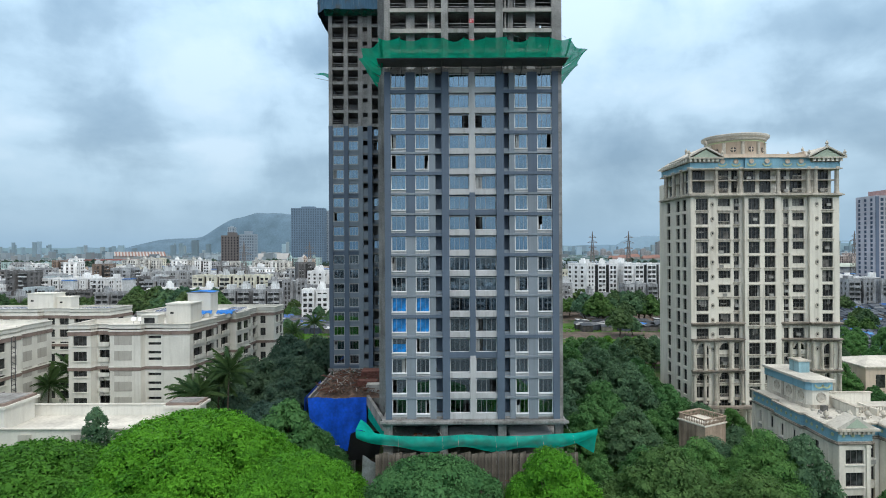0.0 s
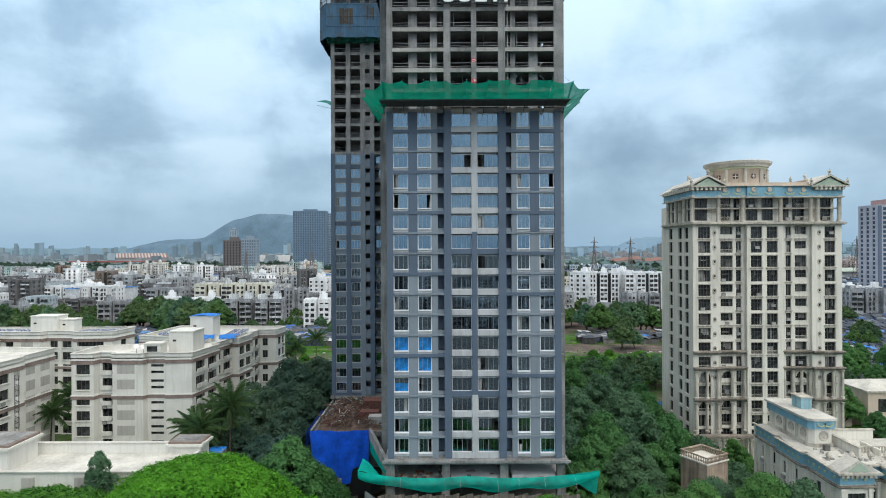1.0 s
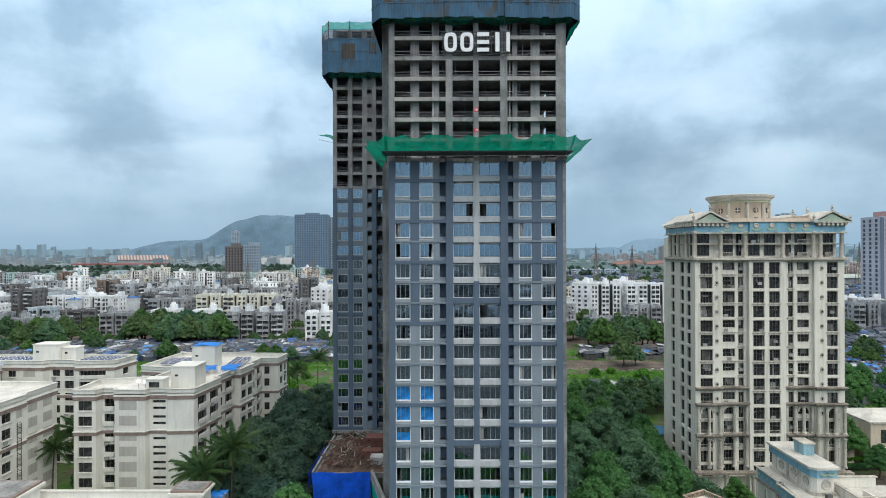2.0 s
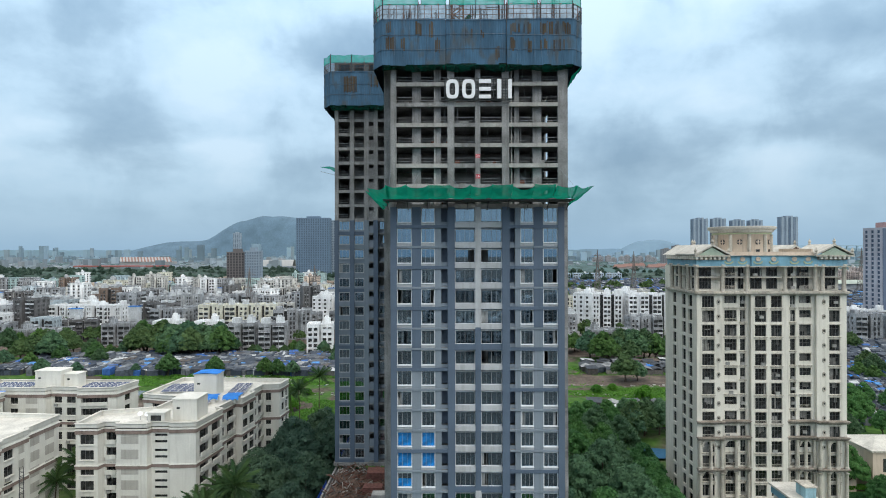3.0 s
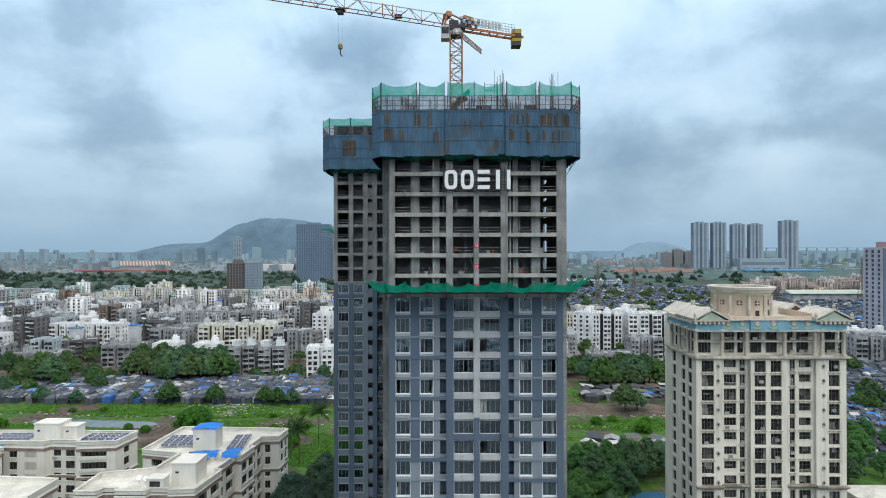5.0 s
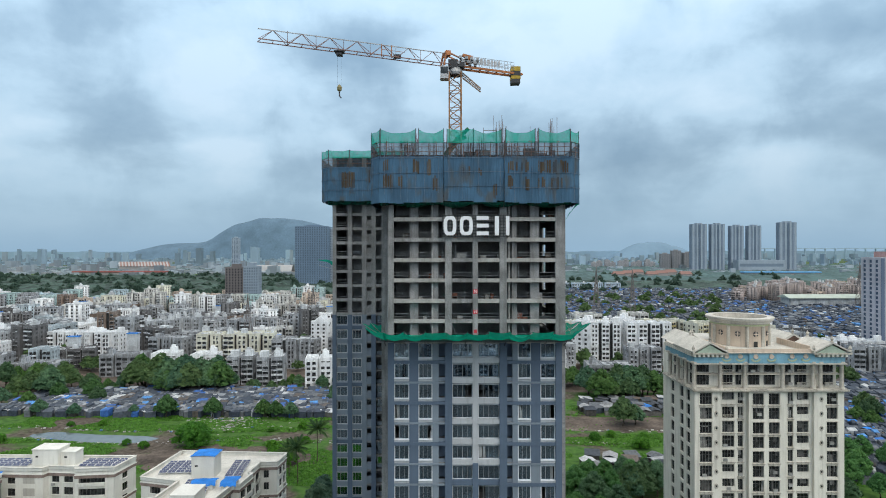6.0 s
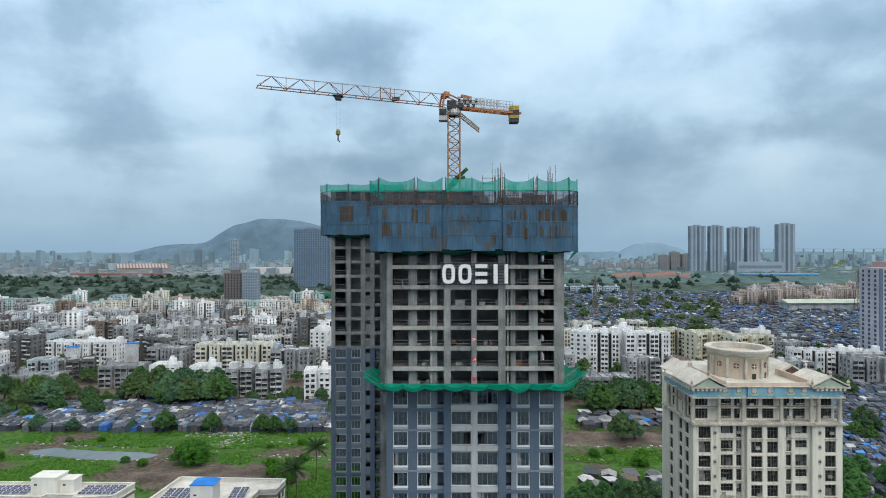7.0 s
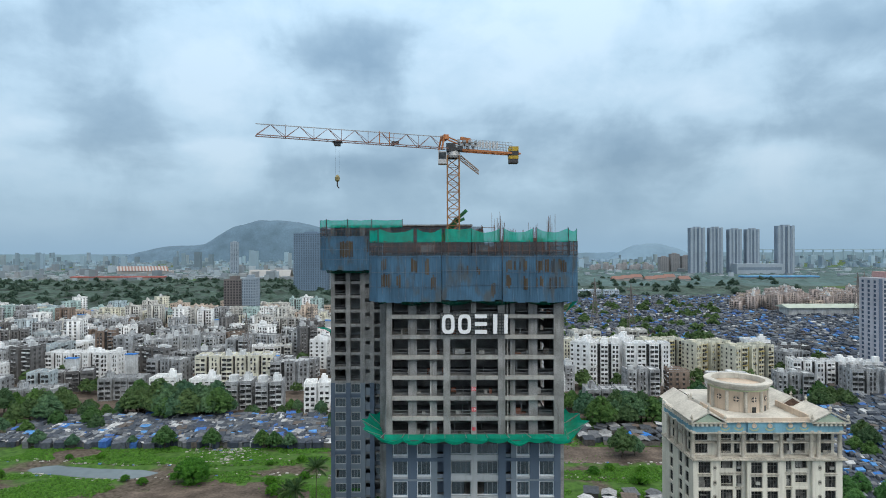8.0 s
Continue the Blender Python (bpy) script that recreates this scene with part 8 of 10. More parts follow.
        con.append((0, 0, 3.4 + 1.22 * k, 0.5 * q, 0.5 * q, 0.9))
        for j in range(5):
            a, e = 1.26 * j + 0.8 * k, r.uniform(0.6, 1.25)
            con.append((q * e * math.cos(a), q * e * math.sin(a), 3.4 + 1.22 * k + r.uniform(-0.2, 0.9), 0.65, 0.65, 1.0))
    V, F = leaf_cloud(con, 22000, 0.13, 77)
    plant((Shape().lathe([(0.25, -0.5), (0.2, 10), (0.05, 18.6)], 7).mesh("trunk", BARK), cloud_mesh("crown", V, F, LEAF_DARK)), -44.4, 75, "dark bushy conifer before a flat-roofed building", "", 0, 1.0, squash=1.0)
    # far woods and single trees by the creek
    for x0, x1, y0, y1, n, s0, s1 in ((-178, -122, 322, 346, 34, 1.1, 1.7), (-275, -215, 316, 340, 18, 1.0, 1.4), (-60, -30, 300, 330, 6, 0.7, 1.0), (74, 112, 305, 330, 12, 1.0, 1.5), (118, 160, 300, 345, 12, 0.9, 1.3), (-215, -180, 300, 345, 8, 0.6, 1.0),
                                      (150, 240, 330, 372, 16, 0.8, 1.2), (60, 100, 335, 365, 8, 0.8, 1.1), (-215, -180, 326, 340, 6, 0.4, 0.65), (-112, -62, 328, 345, 12, 0.45, 0.75), (95, 130, 178, 200, 8, 0.6, 0.9), (185, 205, 250, 300, 5, 0.7, 1.0), (-320, -280, 280, 330, 10, 0.8, 1.3)):
        for _ in range(n):
            plant(r.choice(far), r.uniform(x0, x1), r.uniform(y0, y1), "leafy tree beyond the creek", "far trees", r.uniform(0, 6), r.uniform(s0, s1))
    for x, y, s in ((-133, 278.5, 0.95), (-111, 279, 0.82), (-87, 279, 0.76), (-81, 278, 0.72), (-74, 279, 0.66), (-150, 281, 0.5), (-178, 280, 0.6), (-196, 282, 0.7), (-58, 305, 0.7), (-228, 300, 0.8), (-213, 298, 0.7)):
        plant(far[1 + (int(x) % 2)], x, y, "round bushy tree on the creek bank", "bank trees", r.uniform(0, 6), s)
    plant(bush, -103.5, 239, "large round bush on the creek bank", "bank trees", 0.6, 1.0)
    for x, y, s in ((-70, 236, 0.34), (-58, 242, 0.3), (-122, 236, 0.3), (-131, 240, 0.26), (-64, 262, 0.3), (-77, 258, 0.22), (-156, 266, 0.28), (-170, 265, 0.24), (-186, 243, 0.4), (-66, 226, 0.45), (-59, 219, 0.5), (62, 246, 0.36), (70, 251, 0.3), (83, 248, 0.34), (93, 244, 0.4), (78, 236, 0.5)):
        plant(bush, x, y, "low green shrub on the creek bank", "bank shrubs", r.uniform(0, 6), s, name="shrub")
    # trees among the settlement and the far blocks, past counting
    soft = [leaf_cloud(crown_blobs(random.Random(500 + k), 6.0, 12, 3, 10, False), 550, 0.74, 500 + k)[0] for k in range(4)]
    sparse = [leaf_cloud(crown_blobs(random.Random(510 + k), 6.0, 11, 1, 9, False), 330, 0.95, 510 + k)[0] for k in range(2)]
    V = []
    for i in range(900):
        if i >= 330:
            y = r.uniform(872, 1780)
            x = r.uniform(-0.78, -0.06) * y if i % 5 or y < 1060 else r.uniform(0.1, 0.6) * y
        elif i < 130:
            y = r.uniform(520, 960)
            x = y * r.uniform(0.17, 0.46)
        else:
            y = 380 + 560 * r.random() ** 1.3
            x = r.uniform(-0.78, 0.2 if y > 480 else 0.7) * y
        q, t = r.uniform(0.6, 1.2) * (1 if i < 330 else 1.5), r.uniform(0, 6.28)
        P = (soft[i % 4] if i < 330 else sparse[i % 2]) * q
        V.append(np.stack([x + P[:, 0] * math.cos(t) - P[:, 1] * math.sin(t), y + P[:, 0] * math.sin(t) + P[:, 1] * math.cos(t), P[:, 2]], 1))
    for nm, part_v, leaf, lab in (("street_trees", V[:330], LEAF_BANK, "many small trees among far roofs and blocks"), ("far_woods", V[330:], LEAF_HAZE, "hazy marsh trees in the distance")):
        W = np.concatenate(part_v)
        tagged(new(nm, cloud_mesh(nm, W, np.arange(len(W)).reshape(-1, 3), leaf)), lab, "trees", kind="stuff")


build_trees()


def build_hedges():
    """Clipped hedges on the garden terraces by the gatehouse."""
    for i, (x0, x1, y, leaf) in enumerate(((92, 107, 141.0, LEAF_MID), (93, 110, 146.0, LEAF_FRESH), (96, 112, 151.0, LEAF_MID))):
        bl = [(x0 + 0.9 * k, y, ground_z(x0, y) + 0.8, 0.9, 0.8, 0.75) for k in range(int((x1 - x0) / 0.9))]
        V, F = leaf_cloud(bl, 5000, 0.16, 600 + i)
        H = thing("hedge", "clipped green hedge on a garden terrace", "hedge", "garden hedges")
        part("leaves", cloud_mesh("leaves", V, F, leaf), None, H)
        part("stem_row", Shape().box(x0, x1 - 0.6, y - 0.2, y + 0.2, ground_z(x0, y) - 0.5, ground_z(x0, y) + 0.7), BARK, H)


build_hedges()


def build_palms():
    fr = Shape()
    n = 30
    L = 4.3
    def rib(t):
        return Vector((L * t * (1 - 0.12 * t), 0, 0.9 * t - 1.55 * t * t))
    for i in range(6):
        fr.beam(rib(i / 6), rib((i + 1) / 6), 0.09 - 0.01 * i)
    rr = random.Random(12)
    for i in range(3, n + 1):
        t = i / n
        ln = 1.0 * math.sin(math.pi * (0.1 + 0.78 * t)) + 0.12
        for s in (-1, 1):
            a = rib(t)
            e = ln * rr.uniform(0.85, 1.1)
            b = a + Vector((0.55 * e, s * e * 0.72, -(0.35 + 0.3 * rr.random()) * e))
            w = Vector((0.085, 0, 0.03))
            fr.add([a - w, a + w, b], [(0, 1, 2)])
    frond = fr.mesh("frond", LEAF_PALM)
    r = random.Random(4)
    for x, y, h in ((-40.8, 98.5, 15.6), (-37.2, 100.5, 19.2), (-43.4, 102, 14.8), (-40.2, 104, 16.6), (-77.0, 121.5, 15.4), (-80, 118.5, 13.0), (-50.6, 200, 12.2), (-48.4, 220, 12.4), (-55.5, 207, 9.0)):
        P = thing("palm_tree", "coconut palm with drooping feathery fronds", "palm tree", "palms", at=(x, y, ground_z(x, y)))
        lean = r.uniform(-0.6, 0.6)
        s = Shape()
        for k in range(6):
            s.beam((lean * (k / 6) ** 2, 0, h * k / 6 - 0.4), (lean * ((k + 1) / 6) ** 2, 0, h * (k + 1) / 6), 0.3 - 0.025 * k)
        part("trunk", s, BARK, P)
        big = 1.15 if y < 130 else 1.2
        for k in range(28):
            part("frond", frond, None, P, at=Matrix.Translation((lean, 0, h)) @ Matrix.Rotation(2.4 * k, 4, "Z") @ Matrix.Rotation(0.5 - 1.75 * k / 28 + r.uniform(-0.12, 0.12), 4, "Y") @ Matrix.Rotation(r.uniform(-0.4, 0.4), 4, "X") @ Matrix.Scale(big * r.uniform(0.8, 1.1), 4))


build_palms()


def build_weeds():
    """Lush weeds on both banks, mud flats left bare."""
    g = np.random.default_rng(8)
    pts = []
    while len(pts) < 130000:
        x, y = g.uniform(-235, 170), g.uniform(196, 300)
        if x > -20 and x < 20:
            continue
        if x > 20 and y > 262 and g.random() < 0.6:
            continue
        d = abs(y - creek(x)) if x < 0 else 20
        if d < (8.0 if x < -116 else 2.2) or y < 198:
            continue
        if noise.noise((x / 26, y / 11, 2.2)) < -0.12 + (0.25 if (-135 < x < -75 and 205 < y < 245) else 0):
            continue
        if bare_earth(x, y) and g.random() < 0.96:
            continue
        pts.append((x, y, ground_z(x, y) + 0.12))
    P = np.array(pts)
    k = len(P)
    nrm = g.normal(size=(k, 3)) * 0.5 + np.array([0, -0.3, 1.0])
    nrm /= np.linalg.norm(nrm, axis=1)[:, None]
    t = np.cross(nrm, g.normal(size=(k, 3)))
    t /= np.linalg.norm(t, axis=1)[:, None]
    b = np.cross(nrm, t)
    s = (0.2 + 0.42 * g.random(k))[:, None]
    V = np.stack([P - t * s, P - b * s * 0.7 + t * s * 0.5, P + t * s * 0.5 + b * s * 0.7 + [0, 0, 0.2]], 1).reshape(-1, 3)
    ob = new("weeds", cloud_mesh("weeds", V, np.arange(3 * k).reshape(-1, 3), LEAF_GRASS))
    tagged(ob, "lush green weeds covering the creek banks", "weeds", kind="stuff")
    # pale rubbish and stones along the water's edge
    s = Shape()
    r = random.Random(6)
    for _ in range(900):
        x = r.uniform(-205, 150)
        if -25 < x < 20:
            continue
        if r.random() < 0.5:
            y = creek(x) + r.choice((-1, 1)) * r.uniform(6.5, 10)
        else:
            x = r.gauss(-100, 8)
            y = r.gauss(276, 7)
        q = r.uniform(0.15, 0.6)
        z = ground_z(x, y)
        s.box(x - q, x + q, y - q * 0.7, y + q * 0.7, z - 0.1, z + q * 0.6)
    tagged(part("rubbish", s, hued("pale_rubbish", [(0, (0.35, 0.34, 0.32)), (0.4, (0.2, 0.19, 0.18)), (0.7, (0.5, 0.49, 0.47)), (0.93, (0.1, 0.2, 0.4))], 0.9)), "pale rubbish and stones along the water", "rubbish", kind="stuff")


build_weeds()


# ---- shanty roofs ----
SHANTY_ROOF = hued("sheet_and_tarp_roofs", [(0, (0.045, 0.058, 0.08)), (0.3, (0.08, 0.095, 0.12)), (0.5, (0.12, 0.13, 0.145)), (0.62, (0.04, 0.052, 0.076)), (0.79, (0.20, 0.22, 0.245)), (0.85, (0.10, 0.085, 0.076)), (0.885, (0.04, 0.12, 0.36)), (0.93, (0.08, 0.24, 0.52)), (0.97, (0.44, 0.46, 0.48))], 0.75, 0.25, 0.8, 0.3)
SHANTY_ROOF_OB = hued("corrugated_shack_roof", [(0, (0.055, 0.064, 0.078)), (0.25, (0.115, 0.125, 0.14)), (0.45, (0.19, 0.20, 0.21)), (0.6, (0.045, 0.054, 0.07)), (0.72, (0.29, 0.30, 0.315)), (0.84, (0.13, 0.105, 0.09)), (0.90, (0.03, 0.17, 0.5)), (0.93, (0.46, 0.48, 0.5))], 0.75, 0.25, 0.8, 0.3, island=False)
SHANTY_WALL = hued("patched_shack_walls", [(0, (0.08, 0.078, 0.075)), (0.4, (0.13, 0.125, 0.12)), (0.7, (0.08, 0.1, 0.13)), (0.88, (0.25, 0.24, 0.22))], 0.9, 0.25, 0.8, 0.2, island=False)


def build_shanties():
    r = random.Random(31)
    kinds = []
    for k in range(6):
        w, d, h, sl = r.uniform(4.6, 7.4), r.uniform(4.6, 6.0), r.uniform(1.9, 2.9), r.uniform(0.35, 1.0)
        wall = Shape().box(-w / 2, w / 2, -d / 2, d / 2, -0.4, h)
        wall.box(-0.5, 0.5, -d / 2 - 0.04, -d / 2 - 0.003, -0.3, 1.9)
        n = 36
        def sheet(u, v):
            y = -d / 2 - 0.4 + (d + 0.8) * v
            ridge = 1 - abs(2 * v - 1) if k % 2 else v
            return (-w / 2 - 0.4 + (w + 0.8) * u, y, h + 0.06 + sl * ridge + 0.05 * (round(u * n) % 2))
        roof = Shape().patch(sheet, n, 2)
        kinds.append((wall.mesh("wall", SHANTY_WALL), roof.mesh("roof", SHANTY_ROOF_OB)))
    spots = []
    def strip(x0, x1, y0, y1, dx, dy):
        y = y0
        while y < y1:
            x = x0 + r.uniform(0, dx)
            while x < x1:
                spots.append((x + r.uniform(-1, 1), y + r.uniform(-1.5, 1.5)))
                x += dx * r.uniform(0.8, 1.35)
            y += dy
    strip(-222, -52, 283, 324, 6.0, 5.6)
    strip(66, 120, 284, 308, 6.3, 5.4)
    strip(50, 96, 210, 226, 7.4, 6.0)
    for x, y in spots:
        if any((x - a) ** 2 + (y - b) ** 2 < 30 for a, b in ((-133, 278.5), (-111, 279), (-87, 279), (-81, 278), (-74, 279), (-228, 300))):
            continue
        k = r.choice(kinds)
        S = thing("shanty", "low shack under corrugated sheet roofing", "shack", "shanty rows", at=Matrix.Translation((x, y, max(0, ground_z(x, y)))) @ Matrix.Rotation(r.uniform(-0.35, 0.35) + r.choice((0, 0, 1.57)), 4, "Z"))
        part("wall", k[0], None, S)
        part("roof", k[1], None, S)
    for i, (x, y, w, d) in enumerate(((-80, 312, 14, 6), (-100, 306, 9, 5), (-112, 309, 7, 5), (-186, 313, 8, 5), (-196, 308, 7, 4), (-176, 300, 5, 3), (-70, 318, 8, 5), (86, 292, 6, 4), (178, 262, 4, 2), (190, 270, 4, 2.4), (178, 250, 3, 2), (196, 285, 4, 2), (172, 236, 3, 1.6))):
        blue_tarp(x, y, 2.75 if x < 130 else 3.6, w, d, r.uniform(-20, 20), i, "cobalt blue tarpaulin over shack roofs")
    # the wide settlement far behind, too dense to count
    s = Shape()
    m = 0
    while m < 17000:
        y = 300 + 850 * r.random() ** 0.85
        lo, hi = (0.62 * y, 0.86 * y) if y < 480 else (0.17 * y, 0.80 * y)
        x = r.uniform(lo, hi)
        if y < 300 or (y < 560 and x < 0.62 * y):
            continue
        if noise.noise((x / 60, y / 60, 4)) > 0.42:
            continue
        w, d, h = r.uniform(1.0, 3.0), r.uniform(1.0, 2.8), r.uniform(2.2, 5.2)
        e = r.uniform(-0.5, 0.5)
        s.add([(x - w, y - d, 0), (x + w, y - d, 0), (x + w, y + d, 0), (x - w, y + d, 0), (x - w, y - d, h), (x + w, y - d, h + e), (x + w, y + d, h + 0.6 + e), (x - w, y + d, h + 0.6)], [(4, 5, 6, 7), (0, 1, 5, 4), (1, 2, 6, 5), (2, 3, 7, 6), (3, 0, 4, 7)])
        m += 1
    # sheds close to the cream tower and loose sheets, lean-tos and tanks between the shacks
    m = 0
    while m < 4200:
        if m < 3000:
            x, y = r.uniform(140, 245), r.uniform(200, 300)
            w, d, h = r.uniform(0.6, 2.0), r.uniform(0.6, 1.7), r.uniform(1.8, 3.4)
        else:
            x, y = r.uniform(-222, -52), r.uniform(279, 328)
            w, d, h = r.uniform(0.6, 2.6), r.uniform(0.7, 2.2), r.uniform(2.5, 3.3)
        m += 1
        if noise.noise((x / 14, y / 14, 7)) > 0.5:
            continue
        e, t = r.uniform(-0.3, 0.3), r.uniform(-0.3, 0.3)
        c, q = math.cos(t), math.sin(t)
        z0 = min(0, ground_z(x, y)) - 0.3
        cs = [(x + c * a - q * b, y + q * a + c * b) for a, b in ((-w, -d), (w, -d), (w, d), (-w, d))]
        s.add([(a, b, z0) for a, b in cs] + [(cs[0][0], cs[0][1], h), (cs[1][0], cs[1][1], h + e), (cs[2][0], cs[2][1], h + 0.6 + e), (cs[3][0], cs[3][1], h + 0.6)], [(4, 5, 6, 7), (0, 1, 5, 4), (1, 2, 6, 5), (2, 3, 7, 6), (3, 0, 4, 7)])
    tagged(part("shanty_town", s, SHANTY_ROOF), "dense settlement of grey and blue sheet roofs", "settlement", kind="stuff")


build_shanties()


# ---- far city: apartment blocks ----
# block paints are cooled a little, putting distance haze into the colour
BLOCK_WALL = hued("weathered_block_walls", [(0, (0.48, 0.495, 0.50)), (0.22, (0.27, 0.285, 0.30)), (0.42, (0.58, 0.60, 0.60)), (0.55, (0.20, 0.195, 0.19)), (0.68, (0.55, 0.50, 0.40)), (0.8, (0.42, 0.41, 0.40)), (0.92, (0.36, 0.30, 0.26))], 0.85, 0.22, 0.12, 0.2, island=False)
BLOCK_TRIM = mat("pale_block_trim", (0.62, 0.65, 0.675), 0.85, 0.22, 0.15, 1.5, streak=0.6, rand=0.25, grime=0.3)
BLOCK_ROOF = mat("grey_stained_roof", (0.47, 0.50, 0.53), 0.9, 0.25, 0.15, 1.5, rand=0.35)
BLOCK_GLASS = mat("dim_block_windows", (0.05, 0.052, 0.055), 0.3, 0.4, 0.5, 2.0, bump=0.0)
YELLOW_WALL = mat("pale_yellow_block_paint", (0.70, 0.69, 0.58), 0.85, 0.1, 0.15, 2.0, streak=0.4, grime=0.45)
OLIVE_WALL = mat("olive_block_paint", (0.48, 0.40, 0.16), 0.85, 0.1, 0.15, 2.0, streak=0.3)
CLEAN_WHITE = mat("white_block_paint", (0.84, 0.855, 0.87), 0.85, 0.12, 0.12, 1.2, streak=0.4, grime=0.24)
STAIN_GREY = mat("stained_grey_block", (0.40, 0.42, 0.445), 0.9, 0.3, 0.12, 1.5, streak=0.7, grime=0.55)


def block_shapes(L, D, n, r, fh=3.1, step=True, faces=(0, 1)):
    """Apartment block about its base centre: bays with window openings round a dark core, deep shafts between them, sunshades, parapet, stair heads and tanks."""
    H = n * fh + 0.6
    wall, core, trim, roof, tank = Shape(), Shape(), Shape(), Shape(), Shape()
    nb = max(2, round(L / r.choice((6.6, 7.4, 8.6))))
    bw = L / nb
    gap = r.choice((0.5, 0.8, 1.1))
    for k in range(nb):
        a, b = -L / 2 + k * bw + gap, -L / 2 + (k + 1) * bw - gap
        openbay = r.random() < 0.3
        off = (0.0, 1.4)[k % 2] if step else 0
        y0, y1 = -D / 2 + off, D / 2 - off
        core.box(a + 0.35, b - 0.35, y0 + 0.6, y1 - 0.6, 0, H - 0.1)
        w = b - a
        g0, g1 = r.choice(((0.09, 0.45), (0.14, 0.42), (0.2, 0.4), (0.05, 0.47), (0.26, 0.42)))
        cuts = [a, a + w * g0, a + w * g1, a + w * (1 - g1), a + w * (1 - g0), b]
        for face in faces:
            q0, q1 = (y0, y0 + 0.35) if face == 0 else (y1 - 0.35, y1)
            for i in range(0, 6, 2):
                wall.box(cuts[i], cuts[i + 1], q0, q1, 0, H)
            for f in range(n + 1):
                for i in (1, 3):
                    lo, hi = (0.9, 0.5) if not openbay else (0.8, 0.2)
                    # window cages, coolers and hung washing stand out from the wall; a few windows are walled up
                    w0, w1, yo = cuts[i], cuts[i + 1], -1 if face == 0 else 1
                    yf = q0 if face == 0 else q1
                    if f < n and r.random() < 0.3:
                        d = r.uniform(0.25, 0.6)
                        core.box(w0 - 0.1, w0 + (w1 - w0) * r.uniform(0.5, 1.1), min(yf, yf + yo * d), max(yf, yf + yo * d), f * fh + 0.75, f * fh + r.uniform(1.5, 2.3))
                    if f < n and r.random() < 0.22:
                        x = r.uniform(w0 - 0.5, w1 - 0.4)
                        tank.box(x, x + 0.9, min(yf, yf + yo * 0.4), max(yf, yf + yo * 0.4), f * fh + 0.3, f * fh + 0.9)
                    if f < n and r.random() < 0.12:
                        wall.box(w0, w1, min(q0 + 0.1, q1), max(q0, q1 - 0.1), f * fh + 0.85, f * fh + r.uniform(1.7, fh - 0.45))
                    wall.box(cuts[i], cuts[i + 1], q0 + (0.02 if face == 0 else 0), q1 - (0.02 if face else 0), max(0, f * fh - hi), min(H, f * fh + lo))
                    if f and r.random() < 0.55:
                        trim.box(cuts[i] - 0.2, cuts[i + 1] + 0.2, q0 - (0.5 if face == 0 else 0.0), q1 + (0.5 if face else 0.0), f * fh - 0.5, f * fh - 0.38)
                    elif f and r.random() < 0.35 and f < n:
                        trim.box(cuts[i], cuts[i + 1], q0 - (0.7 if face == 0 else 0.0), q1 + (0.7 if face else 0.0), f * fh - 0.1, f * fh + 0.8)
        # shaft walls and end walls
        for x in (a, b - 0.3):
            for i in range(3):
                ya, yb = y0 + 0.36 + (y1 - y0 - 0.72) * i / 3, y0 + 0.36 + (y1 - y0 - 0.72) * (i + 0.6) / 3
                wall.box(x, x + 0.3, ya, yb, 0, H)
            for f in range(n + 1):
                wall.box(x + 0.01, x + 0.29, y0 + 0.37, y1 - 0.37, max(0, f * fh - 0.55), min(H, f * fh + 0.95))
        roof.box(a, b, y0 + 0.1, y1 - 0.1, H, H + 0.12)
        for x0, x1, p0, p1 in ((a, b, y0, y0 + 0.25), (a, b, y1 - 0.25, y1), (a, a + 0.25, y0 + 0.25, y1 - 0.25), (b - 0.25, b, y0 + 0.25, y1 - 0.25)):
            wall.box(x0, x1, p0, p1, H + 0.12, H + 1.0)
        if k < nb - 1:
            # most shaft backs take the dark window colour, painting the shaft's shade
            (core if r.random() < 0.6 else trim).box(b - 0.2, b + 2 * gap + 0.2, -D / 2 + 3.0, D / 2 - 3.0, 0, H - 0.2)
            roof.box(b, b + 2 * gap, -D / 2 + 2.8, D / 2 - 2.8, H - 0.2, H + 0.1)
        for _ in range(3):
            x, y, q = r.uniform(a + 0.6, b - 0.6), r.uniform(y0 + 1, y1 - 1), r.uniform(0.25, 0.8)
            tank.box(x - q, x + q, y - q, y + q, H + 0.12, H + 0.3 + q * r.uniform(0.8, 2.2))
        if r.random() < 0.45:
            x, h = (a + b) / 2 + r.uniform(-0.6, 0.6), r.uniform(2.2, 4.4)
            tw, td = r.uniform(1.4, 2.5), r.uniform(1.5, 2.6)
            tank.box(x - tw, x + tw, -td, td, H + 0.12, H + h)
            if r.random() < 0.5:
                tank.box(x - tw * 0.7, x + tw * 0.4, -td * 0.7, td * 0.4, H + h, H + h + 1.3)
    return wall, core, trim, roof, tank, H


def block_meshes(L, D, n, seed, wall_mat=None, trim_mat=None, roof_mat=None, step=True, faces=(0, 1)):
    r = random.Random(seed)
    w, c, t, rf, tk, H = block_shapes(L, D, n, r, step=step, faces=faces)
    return (w.mesh("wall", wall_mat or BLOCK_WALL), c.mesh("glazing", BLOCK_GLASS), t.mesh("sunshade", trim_mat or BLOCK_TRIM), rf.mesh("roof", roof_mat or BLOCK_ROOF), tk.mesh("water_tank", trim_mat or BLOCK_TRIM)), H


